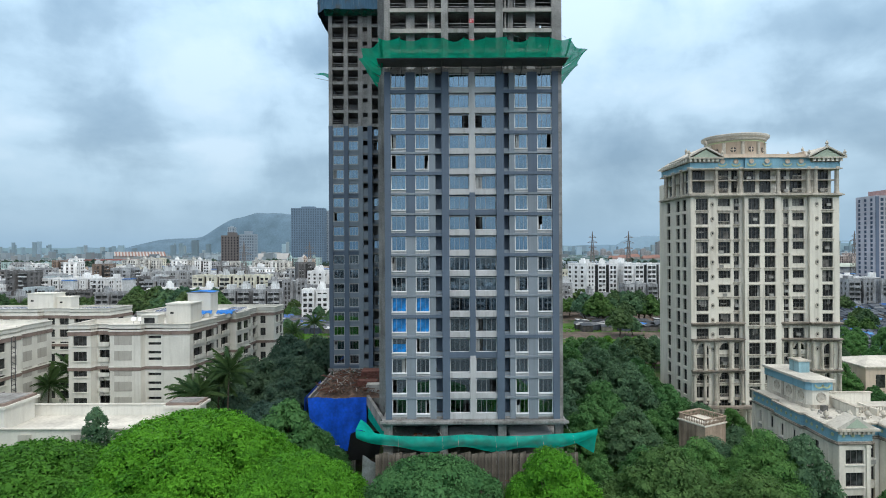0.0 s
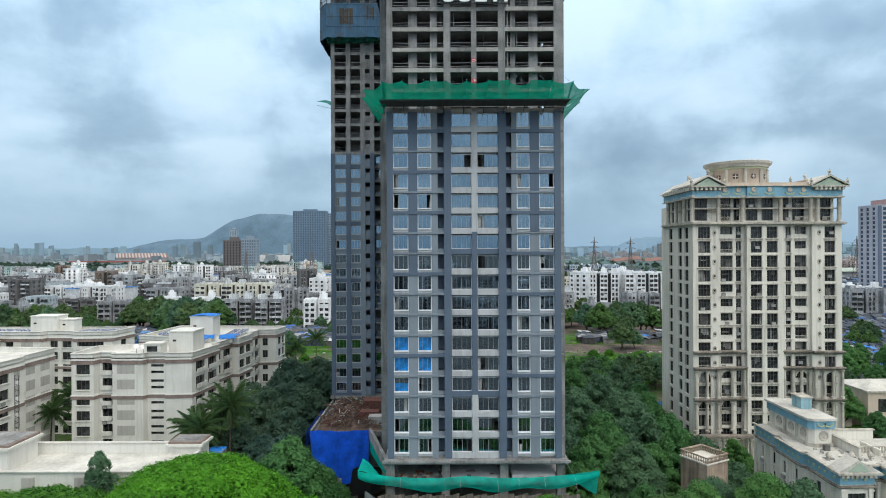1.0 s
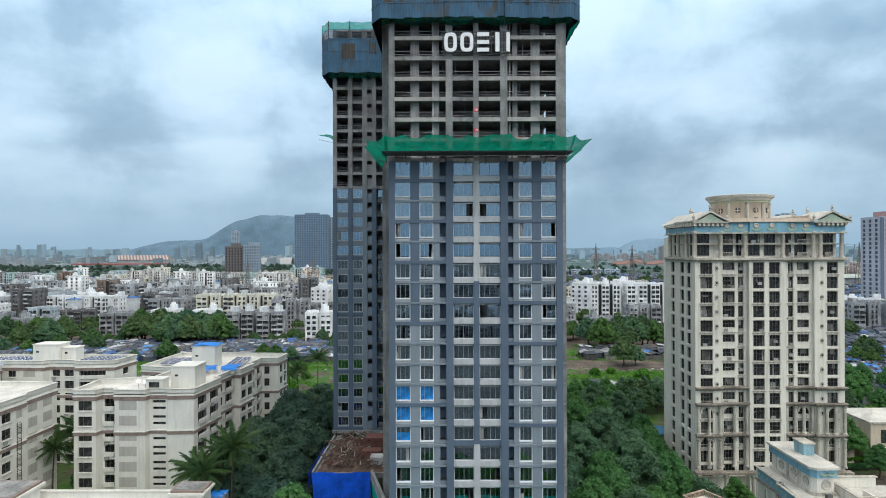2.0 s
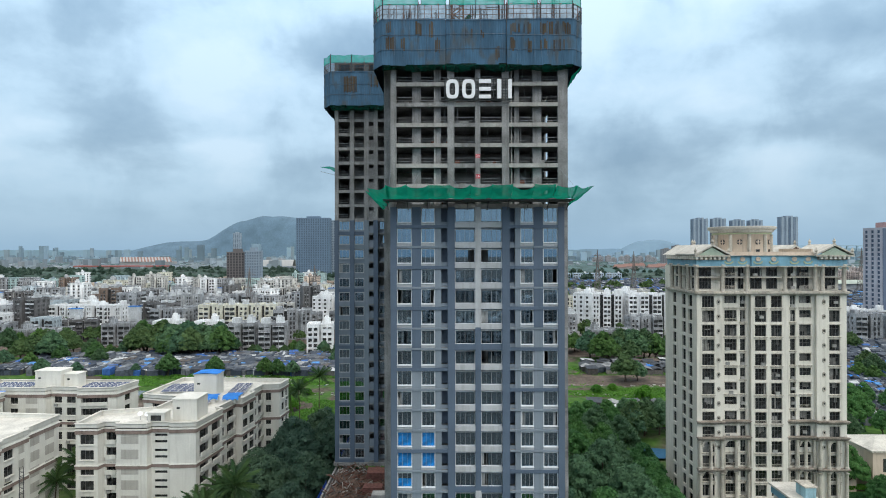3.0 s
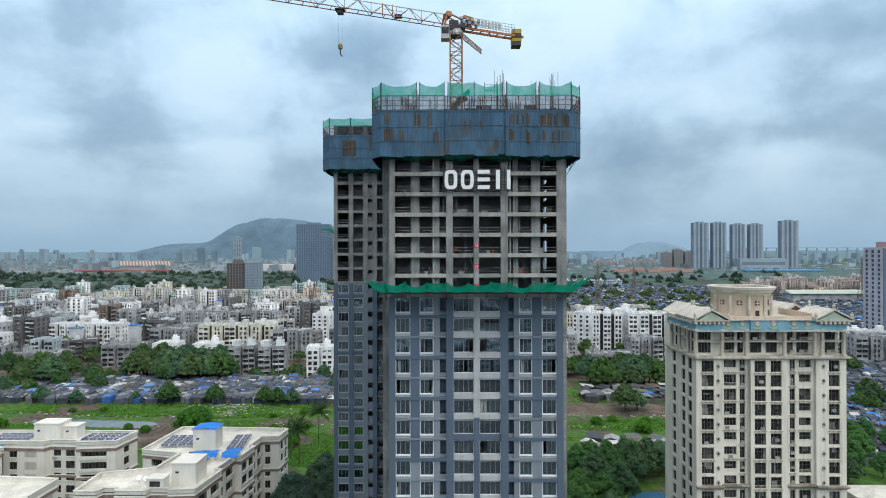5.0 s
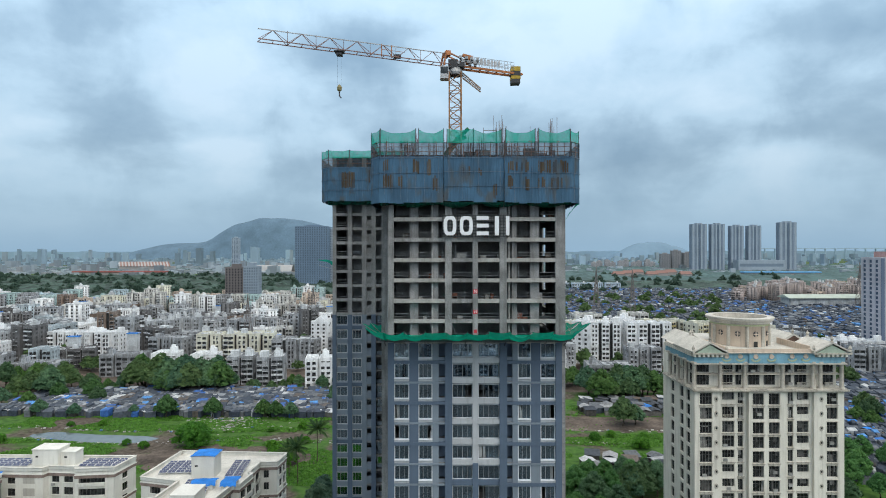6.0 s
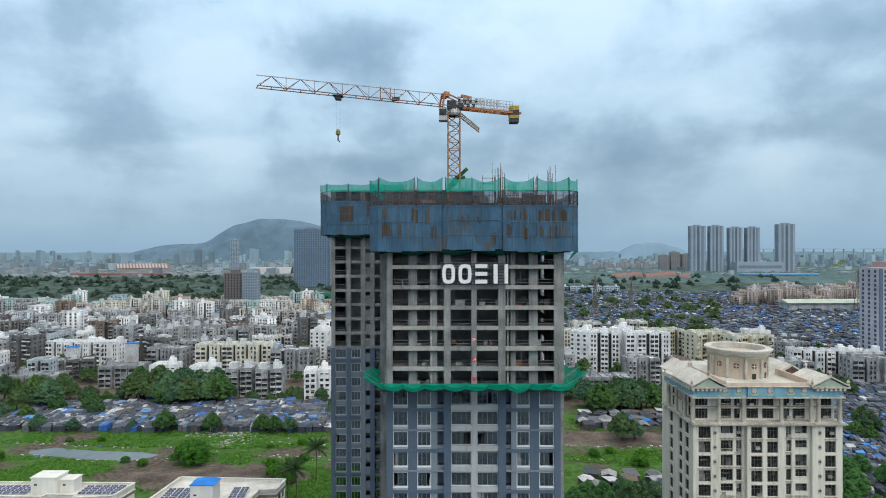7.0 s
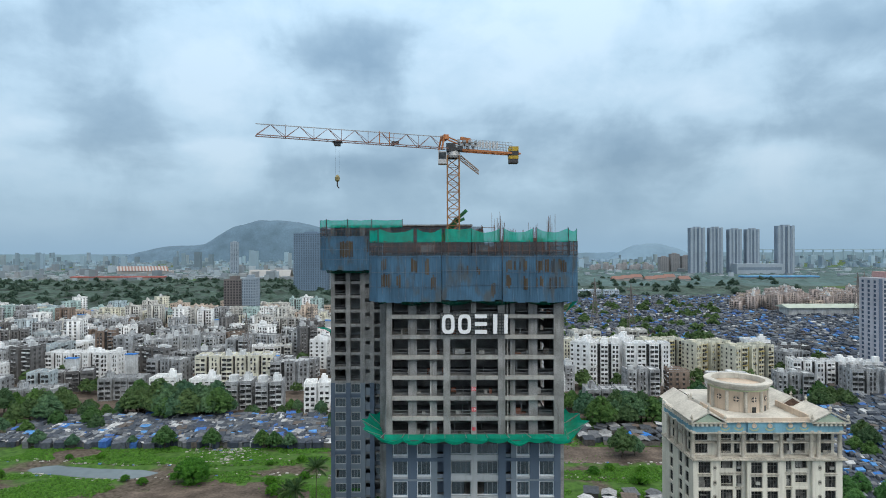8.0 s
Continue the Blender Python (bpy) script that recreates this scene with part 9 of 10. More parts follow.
def place_block(kind, x, y, ang, label, group, name="apartment_block"):
    B = thing(name, label, "building", group, at=pose(x, y, 0, 0, 0, ang))
    for me, nm in zip(kind[0], ("wall", "glazing", "sunshade", "roof", "water_tank")):
        o = part(nm, me, None, B)
        if nm in ("sunshade", "water_tank", "roof", "glazing", "wall"):
            o["kind"] = "stuff"
    return B


def block_paint(name, base, grime=0.5):
    return mat(name, base, 0.9, 0.2, 0.12, 1.5, streak=0.5, grime=grime)


WALL_SET = [CLEAN_WHITE, STAIN_GREY, YELLOW_WALL, block_paint("cream_block_paint", (0.60, 0.60, 0.575)), block_paint("dark_grey_block", (0.165, 0.165, 0.17)), block_paint("mid_grey_block", (0.44, 0.465, 0.49), 0.6),
            block_paint("rusty_brown_block", (0.25, 0.19, 0.155)), block_paint("pale_blue_grey_block", (0.48, 0.56, 0.61), 0.4), block_paint("mint_block", (0.42, 0.56, 0.56), 0.3), block_paint("peach_block", (0.60, 0.50, 0.42), 0.3), block_paint("pale_aqua_block", (0.45, 0.57, 0.63), 0.35), block_paint("beige_row_paint", (0.47, 0.40, 0.375), 0.4)]
GLASS_AT = len(WALL_SET)


def join_blocks(places, name, label):
    """Blocks past counting, as one mesh: (meshes, x, y, degrees, wall index)."""
    mats = WALL_SET + [BLOCK_GLASS, BLOCK_TRIM, BLOCK_ROOF]
    V, F, M, o = [], [], [], 0
    for kind, x, y, ang, wi in places:
        c, sn = math.cos(radians(ang)), math.sin(radians(ang))
        for me, mi in zip(kind[0], (wi, GLASS_AT, GLASS_AT + 1 if wi < 8 and wi else wi, GLASS_AT + 2, GLASS_AT + 1 if wi not in (0, 3, 8, 9, 10) else wi)):
            n, k = len(me.vertices), len(me.polygons)
            co = np.empty(n * 3, np.float32)
            me.vertices.foreach_get("co", co)
            co = co.reshape(-1, 3)
            ix = np.empty(k * 4, np.int32)
            me.loops.foreach_get("vertex_index", ix)
            V.append(np.stack([x + co[:, 0] * c - co[:, 1] * sn, y + co[:, 0] * sn + co[:, 1] * c, co[:, 2]], 1))
            F.append(ix.reshape(-1, 4) + o)
            M.append(np.full(k, mi, np.int32))
            o += n
    me = cloud_mesh(name, np.concatenate(V), np.concatenate(F), mats[0])
    for m in mats[1:]:
        me.materials.append(m)
    me.polygons.foreach_set("material_index", np.concatenate(M))
    tagged(new(name, me), label, "buildings", kind="stuff")


SIZES = ((15, 13, 5), (22, 12, 5), (30, 13, 5), (16, 15, 7), (22, 14, 7), (32, 13, 6), (18, 16, 8), (26, 14, 4), (40, 14, 5), (17, 15, 9))


def build_city():
    r = random.Random(77)
    lab = "weathered mid-rise apartment block with balconies and roof tanks"
    small = [block_meshes(L, D, n, 200 + i, faces=(0,)) for i, (L, D, n) in enumerate(SIZES)]
    # blocks that can be told apart, nearest rows
    yel = block_meshes(52, 15, 7, 300, YELLOW_WALL, BLOCK_TRIM, BLOCK_TRIM)
    wht = block_meshes(56, 14, 6, 301, CLEAN_WHITE, CLEAN_WHITE, BLOCK_ROOF)
    gry = block_meshes(27, 15, 6, 302, STAIN_GREY, STAIN_GREY, BLOCK_ROOF)
    low = block_meshes(27, 15, 4, 312, STAIN_GREY, STAIN_GREY, BLOCK_ROOF)
    cube = block_meshes(16, 14, 5, 303, CLEAN_WHITE, CLEAN_WHITE, BLOCK_TRIM)
    cubeg = block_meshes(16, 16, 5, 304, STAIN_GREY, BLOCK_TRIM, BLOCK_TRIM)
    tall = block_meshes(22, 14, 9, 305, CLEAN_WHITE, CLEAN_WHITE, BLOCK_ROOF, step=False)
    oblong = block_meshes(32, 15, 9, 315, CLEAN_WHITE, CLEAN_WHITE, BLOCK_ROOF)
    crm = block_meshes(24, 16, 8, 317, WALL_SET[3], WALL_SET[3], BLOCK_TRIM)
    oliv = block_meshes(34, 15, 8, 306, YELLOW_WALL, OLIVE_WALL, BLOCK_TRIM)
    oliv[0][4].materials[0] = YELLOW_WALL
    named = [(yel, -143, 402, 4, "pale yellow long apartment block with stepped balconies"), (wht, -264, 432, -3, "white apartment block with blue-grey stair strips"), (cube, -75, 346, 8, "small white apartment block with a tank room"), (cubeg, -104, 350, 6, "small grey apartment block with a white roof"),
             (cubeg, -122, 352, 4, "small grey apartment block with a white roof"), (cube, -146, 358, 2, "small white apartment block with a tank room"), (low, -205, 375, 6, "stained grey long apartment block"), (low, -240, 346, 2, "stained grey long apartment block"), (gry, -105, 398, 10, "stained grey long apartment block"),
             (cube, -172, 362, 5, "small white apartment block with a tank room"), (low, -292, 372, 4, "stained grey long apartment block"), (gry, -62, 400, -4, "stained grey long apartment block"), (gry, -190, 405, -8, "stained grey long apartment block"),
             (tall, 99, 418, 58, "white apartment block with dark balconies"), (tall, 111, 412, -12, "white apartment block with dark balconies"), (oblong, 140, 411, -6, "long white apartment block with dark balconies"), (tall, 130, 434, 62, "white apartment block with dark balconies"), (low, 94, 342, -4, "stained grey long apartment block"), (oliv, 163, 448, 12, "pale yellow block with olive stair towers"), (oliv, 193, 436, 20, "pale yellow block with olive stair towers"),
             (oliv, 214, 418, 14, "pale yellow block with olive stair towers"), (yel, 110, 470, -6, "pale yellow long apartment block with stepped balconies"), (crm, 116, 492, 8, "tall cream apartment block with roof rooms"), (crm, 158, 500, -6, "tall cream apartment block with roof rooms"), (wht, 258, 392, -10, "white apartment block with blue-grey stair strips"), (gry, 300, 372, -8, "stained grey long apartment block"), (gry, 262, 366, -8, "stained grey long apartment block"), (wht, 320, 410, -8, "white apartment block with blue-grey stair strips")]
    used = []
    for k, x, y, a, l in named:
        place_block(k, x, y, a, l, "near blocks")
        used.append((x, y, 30))
    # rows of blocks running back: the nearest as things, the rest joined
    far = []
    variants = {}
    y = 376.0
    while y < 830:
        x = -0.84 * y
        while x < 0.84 * y:
            xx, yy = x + r.uniform(-3, 3), y + r.uniform(-7, 7)
            open_east = yy > 480 and xx > 0.13 * yy
            strip = xx > 0.6 * yy and yy < 700
            hide = -0.02 * yy < xx < 0.02 * yy
            if not (open_east or strip or hide) and all((xx - a) ** 2 + (yy - b) ** 2 > q * q for a, b, q in used) and r.random() < 0.93:
                ang = r.choice((0, 0, 8, -10, 25, -28, 90, 80)) + r.uniform(-6, 6)
                i, wi = r.randrange(len(small)), r.choice((0, 0, 1, 1, 1, 1, 3, 4, 4, 4, 5, 5, 6, 7)) if yy < 640 else r.choice((0, 0, 1, 3, 3, 2, 2, 8, 8, 8, 9, 9, 9, 10) if yy > 690 else (0, 0, 1, 1, 3, 3, 4, 5, 5, 6, 2, 7))
                if yy < 520:
                    if (i, wi) not in variants:
                        L, D, n = SIZES[i]
                        variants[i, wi] = block_meshes(L, D, n, 400 + i, WALL_SET[wi], BLOCK_TRIM if wi else CLEAN_WHITE, BLOCK_ROOF)
                    place_block(variants[i, wi], xx, yy, ang, lab, "city blocks")
                else:
                    far.append((small[i], xx, yy, ang - 180 if ang > 60 and xx > 0 else ang, wi))
            x += r.uniform(24, 36)
        y += 24 + (y - 376) * 0.02
    # blue sheets on some roofs
    for i in range(16):
        y = r.uniform(400, 760)
        x = -y * r.uniform(0.12, 0.78)
        T = thing("roof_cover", "blue sheet cover on an apartment roof", "roof cover", "far roof covers", at=(x, y, 0))
        part("sheet", Shape().box(-4, 4, -2.5, 2.5, 19.5, 19.8), BLUE_SHEETING, T)
        part("shed", Shape().box(-3.6, 3.6, -2.2, 2.2, 0, 19.5), BLOCK_TRIM, T)
    # reddish beige rows and the market hall on the east
    for k in range(56):
        y = 880 + 25 * (k // 8) + r.uniform(-9, 9)
        far.append((small[(0, 3, 6, 9)[k % 4]], 0.50 * y + 27 * (k % 8) + r.uniform(-9, 9), y, r.choice((0, 20, -25, 50, -55)) + r.uniform(-8, 8), r.choice((9, 11, 11, 11, 11))))
    m = thing("market_hall", "long low hall with a pale green roof", "building")
    part("wall", Shape().box(470, 590, 806, 830, 0, 13), BLOCK_TRIM, m)
    part("roof", Shape().add([(466, 802, 13), (594, 802, 13), (594, 834, 13), (466, 834, 13), (466, 818, 17.5), (594, 818, 17.5)], [(0, 1, 5, 4), (3, 4, 5, 2), (0, 4, 3), (1, 2, 5), (0, 3, 2, 1)]), mat("pale_green_sheet", (0.42, 0.48, 0.42), 0.7, 0.1, 0.1, 1.0), m)
    bl = block_meshes(30, 12, 4, 330, mat("pale_blue_block", (0.50, 0.60, 0.70), 0.85, 0.1, 0.1, 1.0), CLEAN_WHITE, BLOCK_ROOF)
    for k in range(5):
        place_block(bl, 196 + 33 * k, 1165 + 8 * (k % 2), 0, "pale blue low block beside marshland", "blue blocks")
    # taller blocks that hide the foot of the two mid-rise towers
    for x, y, wi in ((-285, 712, 9), (-266, 704, 1), (-249, 708, 3), (-231, 704, 8), (-214, 712, 0)):
        far.append((small[6], x, y, r.uniform(-8, 8), wi))
    # unseen blocks behind the viewpoint, added for the tower glass to mirror
    back = []
    for k in range(110):
        y = -r.uniform(160, 900)
        back.append((r.choice(small), y * r.uniform(-0.9, 0.9), y, 180 + r.uniform(-25, 25), r.choice((0, 1, 1, 3, 4, 5, 5))))
    join_blocks(back, "rear_blocks", "unseen apartment blocks behind the viewpoint, added for glass reflections")
    join_blocks(far, "far_blocks", "dense rows of weathered apartment blocks far off")


build_city()


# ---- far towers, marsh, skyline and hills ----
# most bases passed in already hold the blue of distance haze
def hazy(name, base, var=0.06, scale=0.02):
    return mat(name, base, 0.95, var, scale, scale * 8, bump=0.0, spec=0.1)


def slab_tower(x, y, w, d, h, nx, nz, wall, glaz, label, name="tower_block", band=0.19, pier=0.24):
    T = thing(name, label, "building", at=(x, y, 0))
    part("glazing", Shape().box(-w / 2 + 0.4, w / 2 - 0.4, -d / 2 + 0.4, d / 2 - 0.4, 0, h - 0.5), glaz, T)
    fw = Shape()
    for i in range(nx + 1):
        c = -w / 2 + w * i / nx
        fw.box(max(-w / 2, c - w / nx * pier), min(w / 2, c + w / nx * pier), -d / 2, -d / 2 + 0.35, 0, h)
    for i in range(4):
        c = -d / 2 + 0.4 + (d - 0.8) * i / 3
        for x0 in (-w / 2, w / 2 - 0.35):
            fw.box(x0, x0 + 0.35, max(-d / 2 + 0.36, c - d * 0.09), min(d / 2, c + d * 0.09), 0, h)
    tagged(part("pier_frame", fw, wall, T), kind="stuff")
    fl = Shape()
    for k in range(nz + 1):
        z = h * k / nz
        fl.box(-w / 2 + 0.05, w / 2 - 0.05, -d / 2 + 0.05, d / 2, max(0, z - h / nz * band), min(h, z + h / nz * band))
    tagged(part("floor_band", fl, wall, T), kind="stuff")
    part("roof", Shape().box(-w / 2, w / 2, -d / 2 + 0.05, d / 2, h, h + 1.2).box(-w * 0.2, w * 0.2, -d * 0.3, d * 0.3, h + 1.2, h + 5), wall, T)
    return T


def build_distance():
    r = random.Random(13)
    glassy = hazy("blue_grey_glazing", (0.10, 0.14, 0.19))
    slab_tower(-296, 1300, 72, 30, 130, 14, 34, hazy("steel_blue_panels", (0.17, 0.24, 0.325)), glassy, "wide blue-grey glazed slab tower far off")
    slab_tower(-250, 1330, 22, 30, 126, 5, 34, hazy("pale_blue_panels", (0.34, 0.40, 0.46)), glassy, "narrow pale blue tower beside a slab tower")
    slab_tower(-263, 735, 22, 18, 57, 6, 17, hazy("brown_grey_frame", (0.17, 0.155, 0.155)), hazy("dark_openings", (0.05, 0.05, 0.055)), "brown unfinished mid-rise tower far off")
    slab_tower(-242, 732, 17, 18, 58.5, 8, 17, hazy("grey_blue_panel", (0.28, 0.34, 0.40)), glassy, "grey-blue panelled tower far off")
    P = slab_tower(308, 401, 40, 18, 73, 12, 24, hazy("mauve_grey_paint", (0.44, 0.45, 0.51), 0.1), hazy("pale_dusk_glass", (0.07, 0.10, 0.155)), "mauve residential tower with blue window strips", band=0.17, pier=0.17)
    for k in range(6):
        part("wall_strip", Shape().box(-19.6 + 7.4 * k, -17.4 + 7.4 * k, -9.5, -9.05, 0, 73.6), hazy("dusk_blue_cladding", (0.14, 0.18, 0.26)), P)
    part("crown", Shape().box(-12, 20, -8, 8, 74.2, 78).box(0, 4, -4, 2, 78, 81), mat("dusty_pink_paint", (0.42, 0.26, 0.25), 0.85, 0.1), P)
    slab_tower(407, 510, 30, 18, 102, 8, 32, hazy("dark_mauve_paint", (0.16, 0.14, 0.16), 0.12), hazy("dusk_blue_glass", (0.06, 0.08, 0.12)), "dark residential tower beyond another")
    # tower greys with haze mixed in: bluer, paler and low in contrast
    pale, shade = hazy("hazy_pale_tower", (0.33, 0.39, 0.455)), hazy("hazy_tower_glazing", (0.19, 0.245, 0.31))
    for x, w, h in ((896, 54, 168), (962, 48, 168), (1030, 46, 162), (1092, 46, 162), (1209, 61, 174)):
        T = slab_tower(x, 2100, w, 22, h, 6, 44, hazy("hazy_dim_tower", (0.245, 0.30, 0.37)), shade, "pale grey high-rise tower in the hazy distance", band=0.12, pier=0.3)
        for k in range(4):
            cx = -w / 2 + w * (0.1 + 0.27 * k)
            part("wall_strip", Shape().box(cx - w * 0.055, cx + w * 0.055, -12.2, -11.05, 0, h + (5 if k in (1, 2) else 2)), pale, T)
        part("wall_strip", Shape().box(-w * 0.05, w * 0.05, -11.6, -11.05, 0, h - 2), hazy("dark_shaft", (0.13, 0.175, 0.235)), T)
    Q = thing("podium_block", "long pale podium below far towers", "building", at=(1060, 2060, 0))
    part("wall", Shape().box(-50, 110, -20, 20, 0, 42), hazy("hazy_pale_tower", (0.30, 0.355, 0.425)), Q)
    part("glazing", Shape().box(-45, 105, -20.3, -20.01, 20, 30), hazy("hazy_tower_glazing", (0.19, 0.245, 0.31)), Q)
    W = slab_tower(-789, 2200, 26, 20, 124, 4, 26, hazy("hazy_pale_tower", (0.30, 0.355, 0.425)), glassy, "thin pale unfinished tower in the haze")
    # long striped shed and red roof
    S = thing("striped_shed", "long shed with red and white striped roof", "shed", at=(-1107, 2170, 0))
    part("wall", Shape().box(-95, 95, -20, 20, 0, 20), hazy("shed_wall", (0.35, 0.33, 0.32)), S)
    n = 32
    for k in range(n):
        x0 = -95 + 190 * k / n
        part("roof_strip", Shape().add([(x0, -22, 20), (x0 + 190 / n, -22, 20), (x0 + 190 / n - 26, 22, 36), (x0 - 26, 22, 36), (x0, -22, 19), (x0 + 190 / n, -22, 19), (x0 + 190 / n - 26, 22, 35), (x0 - 26, 22, 35)], [(0, 1, 2, 3), (7, 6, 5, 4), (0, 4, 5, 1), (1, 5, 6, 2), (2, 6, 7, 3), (3, 7, 4, 0)]),
             hazy("faded_red_sheet", (0.27, 0.165, 0.145)) if k % 2 else hazy("off_white_sheet", (0.38, 0.38, 0.38)), S)
    R = thing("long_shed", "long low shed with a dull red roof", "shed", at=(-1040, 1860, 0))
    part("wall", Shape().box(-140, 150, -12, 12, 0, 9), hazy("shed_wall", (0.35, 0.33, 0.32)), R)
    part("roof", Shape().box(-142, 152, -14, 14, 9, 13), hazy("bright_red_sheet", (0.36, 0.135, 0.125)), R)
    V = thing("white_shed", "long white arched shed in the haze", "shed", at=(-600, 1990, 0))
    part("roof", Shape().patch(lambda u, v: (-60 + 140 * u, -24 + 48 * v, 6 + 22 * math.sin(math.pi * v)), 8, 10), hazy("off_white_sheet", (0.5, 0.52, 0.54)), V)
    part("wall", Shape().box(-60, 80, -24, 24, 0, 6.2), hazy("shed_wall", (0.35, 0.33, 0.32)), V)
    B = thing("blue_shed", "long blue roofed depot beside marshland", "shed", at=(950, 1750, 0))
    part("wall", Shape().box(-70, 150, -14, 14, 0, 10), hazy("shed_wall", (0.35, 0.33, 0.32)), B)
    part("roof", Shape().box(-72, 152, -16, 16, 10, 14), hazy("hazy_blue_sheet", (0.14, 0.33, 0.55)), B)
    # unfinished ochre frames, a red-roofed row and a beige row beyond the marsh
    ochre = hazy("hazy_ochre_frame", (0.30, 0.30, 0.31))
    for x, w, h in ((852, 36, 62), (894, 34, 74), (940, 38, 66)):
        slab_tower(x, 2300, w, 24, h, 5, 16, ochre, hazy("dim_ochre_openings", (0.21, 0.22, 0.24)), "ochre unfinished mid-rise frame in the haze")
    for k in range(7):
        T = thing("red_roofed_house", "pale house with a dull red roof beyond marshland", "house", "red roofed houses", at=(478 + 31 * k, 1640 + 14 * (k % 3), 0))
        part("wall", Shape().box(-16, 16, -9, 9, 0, 11 + k % 3 * 2), hazy("shed_wall", (0.35, 0.33, 0.32)), T)
        e = 11 + k % 3 * 2
        part("roof", Shape().add([(-17, -10, e), (17, -10, e), (17, 10, e), (-17, 10, e), (-14, 0, e + 8), (14, 0, e + 8)], [(0, 1, 5, 4), (2, 3, 4, 5), (1, 2, 5), (3, 0, 4), (3, 2, 1, 0)]), hazy("faded_red_sheet", (0.27, 0.165, 0.145)), T)
    for k in range(10):
        slab_tower(620 + 28 * k, 2480 + 20 * (k % 2), 22, 16, 24 + 5 * (k % 3), 4, 7, hazy("hazy_beige_row", (0.37, 0.365, 0.38)), hazy("dim_ochre_openings", (0.21, 0.22, 0.24)), "beige low block in a hazy row")
    # marsh woodland: rough canopy sheets, distance haze mixed into their greens
    leaf = mat("marsh_canopy", (0.046, 0.084, 0.068), 0.95, 0.4, 0.03, 0.16, bump=0.6)
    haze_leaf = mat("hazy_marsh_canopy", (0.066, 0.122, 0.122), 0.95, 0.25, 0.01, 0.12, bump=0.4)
    def wood(name, x0, x1, y0, y1, nu, nv, h, leaf=leaf):
        s = Shape().patch(lambda u, v: (x0 + (x1 - x0) * u, y0 + (y1 - y0) * v, max(0.2, h * (0.8 + 0.9 * noise.noise(((x0 + (x1 - x0) * u) / 22, (y0 + (y1 - y0) * v) / 26, 1)) + 0.5 * noise.noise((u * nu * 0.7, v * nv * 0.7, 2))) * min(1, 12 * v, 12 * (1 - v)))), nu, nv)
        tagged(part(name, s, leaf), "dark green mangrove woodland in the distance", "woodland", kind="stuff")
    wood("mangrove", -1900, -60, 868, 1800, 240, 88, 7)
    wood("mangrove", 60, 900, 1040, 1480, 110, 50, 4)
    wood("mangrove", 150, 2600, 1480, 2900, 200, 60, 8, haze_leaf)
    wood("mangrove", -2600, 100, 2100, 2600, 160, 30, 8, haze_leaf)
    # hazy low skyline, thousands of small volumes; the haze is painted into their walls
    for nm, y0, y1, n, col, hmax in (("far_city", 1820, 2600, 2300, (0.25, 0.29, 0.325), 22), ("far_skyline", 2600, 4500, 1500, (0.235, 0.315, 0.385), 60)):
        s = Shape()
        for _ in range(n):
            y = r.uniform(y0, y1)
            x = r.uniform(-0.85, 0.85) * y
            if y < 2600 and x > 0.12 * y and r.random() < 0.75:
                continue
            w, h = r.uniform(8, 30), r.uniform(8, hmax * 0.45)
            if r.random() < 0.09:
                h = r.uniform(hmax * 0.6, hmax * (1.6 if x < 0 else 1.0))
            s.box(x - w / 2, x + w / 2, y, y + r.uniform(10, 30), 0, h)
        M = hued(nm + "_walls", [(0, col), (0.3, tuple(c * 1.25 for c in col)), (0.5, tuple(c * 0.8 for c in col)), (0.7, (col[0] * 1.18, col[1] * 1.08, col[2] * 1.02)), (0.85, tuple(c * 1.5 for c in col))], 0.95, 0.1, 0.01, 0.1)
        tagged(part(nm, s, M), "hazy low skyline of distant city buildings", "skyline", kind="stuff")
    # hills and the last rim of land, their haze put into the blue colours
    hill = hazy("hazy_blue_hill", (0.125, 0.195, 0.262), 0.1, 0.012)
    def ridge(x):
        g = lambda c, w: math.exp(-((x - c) / w) ** 2)
        return 262 * (1 / (1 + math.exp(-(x + 1675) / 75))) * (1 / (1 + math.exp((x + 620) / 150))) + 62 * g(-1330, 420) + 150 * g(-1880, 330) * 0.6 + 90 * g(-2250, 300) + 50 * g(-1730, 120) + (52 / (1 + math.exp((x - 1100) / 110)) if x > -900 else 0) * min(1, (x + 900) / 500)
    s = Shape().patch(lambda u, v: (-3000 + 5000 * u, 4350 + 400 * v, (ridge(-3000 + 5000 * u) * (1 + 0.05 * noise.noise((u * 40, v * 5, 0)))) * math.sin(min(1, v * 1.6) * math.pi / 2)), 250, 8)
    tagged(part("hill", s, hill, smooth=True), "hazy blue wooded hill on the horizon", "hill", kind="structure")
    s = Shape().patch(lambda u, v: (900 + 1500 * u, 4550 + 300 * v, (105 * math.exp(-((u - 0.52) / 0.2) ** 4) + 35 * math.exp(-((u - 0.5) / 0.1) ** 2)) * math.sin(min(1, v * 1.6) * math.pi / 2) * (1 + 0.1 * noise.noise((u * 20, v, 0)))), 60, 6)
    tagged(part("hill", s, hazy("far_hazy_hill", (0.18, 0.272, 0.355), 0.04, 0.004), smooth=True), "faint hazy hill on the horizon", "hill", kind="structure")
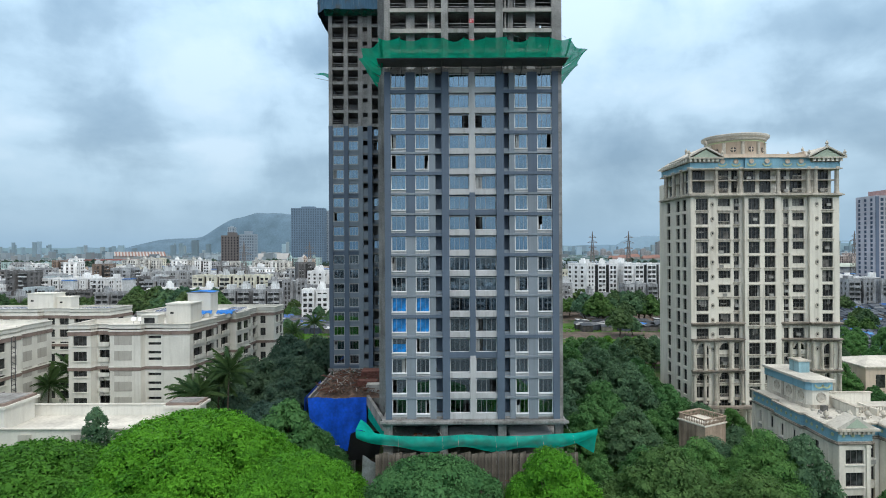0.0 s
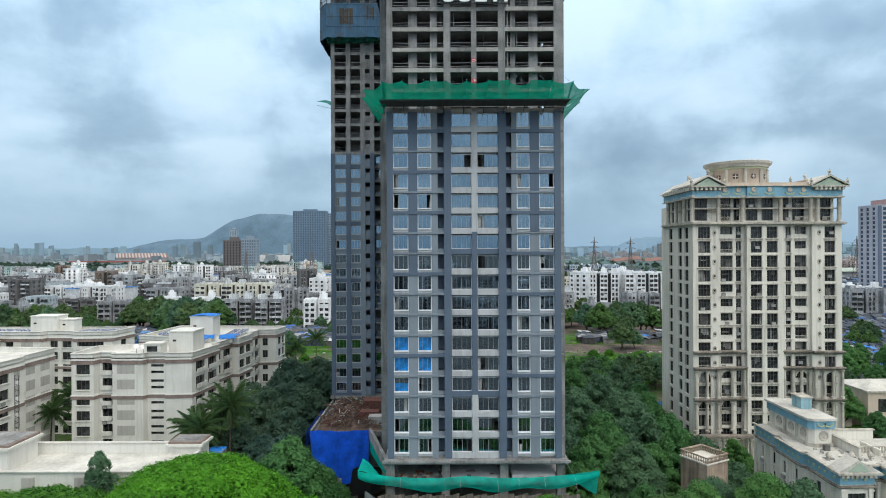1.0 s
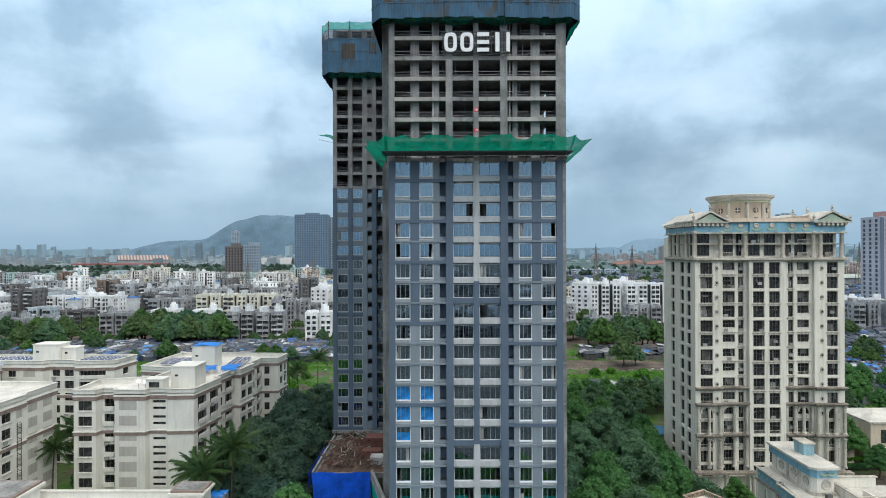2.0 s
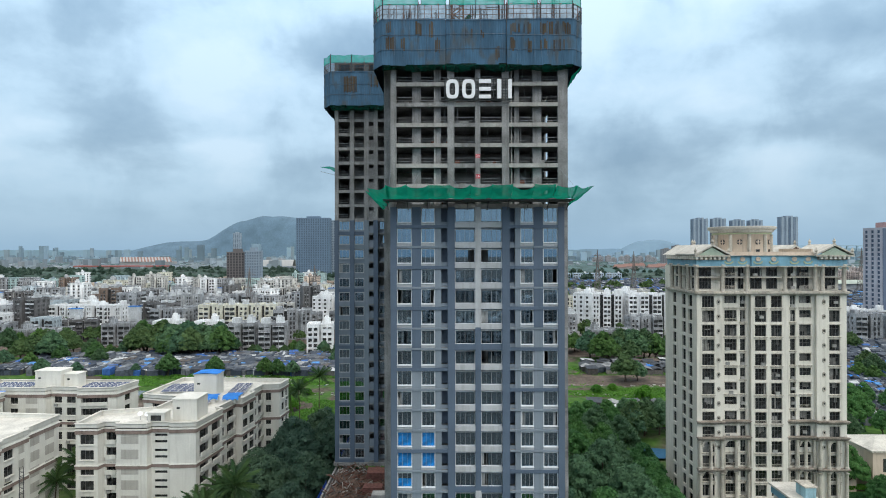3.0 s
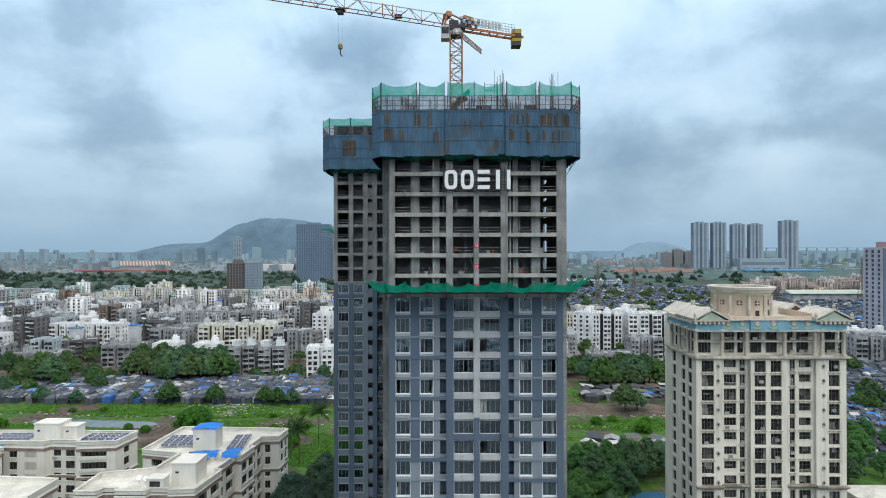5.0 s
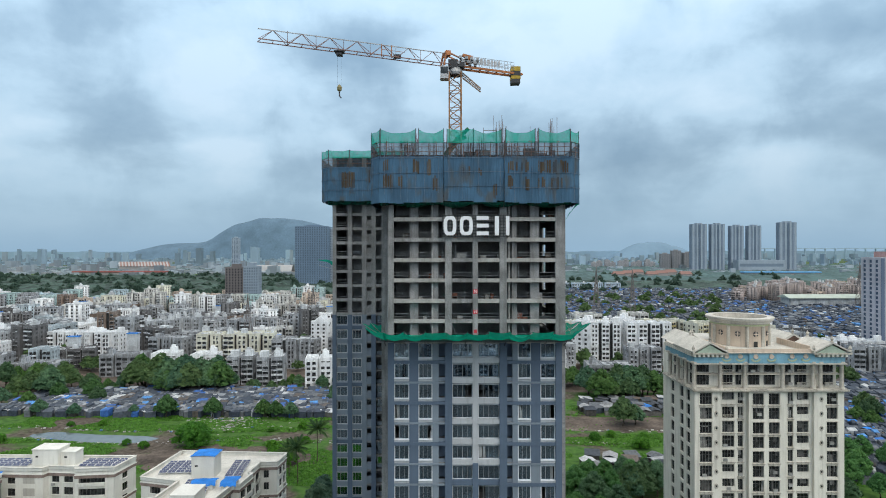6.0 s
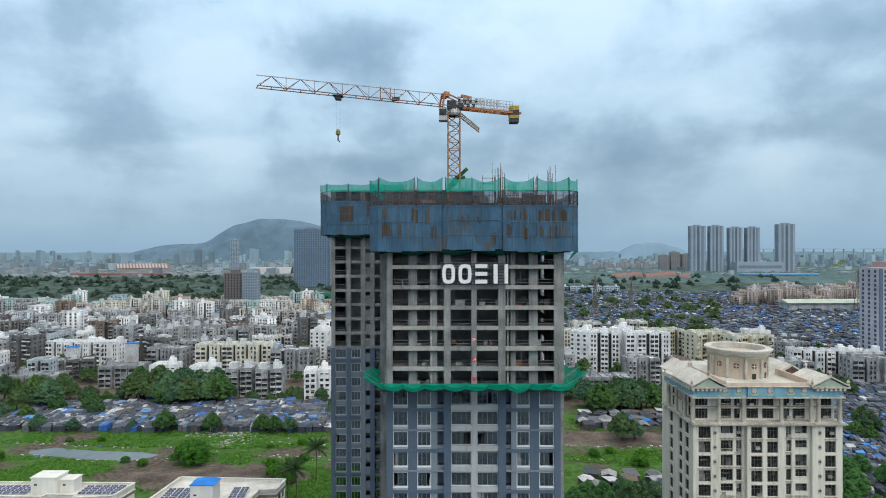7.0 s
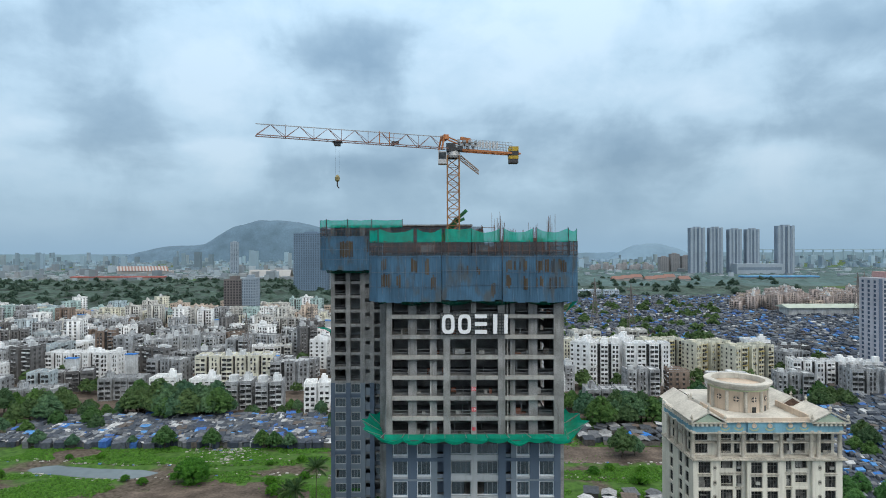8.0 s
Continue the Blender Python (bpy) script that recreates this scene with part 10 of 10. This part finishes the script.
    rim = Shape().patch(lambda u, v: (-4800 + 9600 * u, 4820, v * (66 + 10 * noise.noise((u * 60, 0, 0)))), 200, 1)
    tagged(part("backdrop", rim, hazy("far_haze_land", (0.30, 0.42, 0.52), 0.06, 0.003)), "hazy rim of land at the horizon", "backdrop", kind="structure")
    # road bridge across the far creek
    G = thing("viaduct", "long pale viaduct on many piers in the haze", "bridge")
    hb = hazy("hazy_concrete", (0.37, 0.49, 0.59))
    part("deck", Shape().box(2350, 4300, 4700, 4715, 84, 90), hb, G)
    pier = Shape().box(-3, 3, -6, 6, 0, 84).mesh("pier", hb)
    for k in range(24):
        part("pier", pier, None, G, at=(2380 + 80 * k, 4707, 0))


build_distance()


PYLON_STEEL = mat("weathered_pylon_steel", (0.185, 0.165, 0.155), 0.7, 0.15, 0.5, 4.0)


def pylon(x, y, h, w, label):
    P = thing("power_pylon", label, "pylon", "pylons", at=(x, y, 0))
    s = Shape()
    t = max(0.2, y * 0.0007)
    for i in (-1, 1):
        for j in (-1, 1):
            s.beam((i * w, j * w, 0), (i * w * 0.22, j * w * 0.22, h * 0.72), t).beam((i * w * 0.22, j * w * 0.22, h * 0.72), (0, 0, h), t)
    for k in range(7):
        z0, z1 = h * 0.72 * k / 7, h * 0.72 * (k + 1) / 7
        a, b = w * (1 - 0.78 * k / 7), w * (1 - 0.78 * (k + 1) / 7)
        for j in (-1, 1):
            s.beam((-a, j * a, z0), (b, j * b, z1), t * 0.6).beam((a, j * a, z0), (-b, j * b, z1), t * 0.6)
    for zz, e in ((0.68, 1.1), (0.78, 1.4), (0.88, 1.05)):
        for j in (-1, 1):
            s.beam((0, 0, h * zz), (j * w * e, 0, h * zz), t * 0.9).beam((0, 0, h * (zz + 0.045)), (j * w * e, 0, h * zz), t * 0.8)
    part("lattice", s, PYLON_STEEL, P)


for x, y, h in ((-149, 440, 47), (-118, 520, 47), (197, 624, 58), (178, 700, 60), (560, 800, 62), (590, 830, 62)):
    pylon(x, y, h, 4.2, "grey lattice power pylon rising over the roofs")
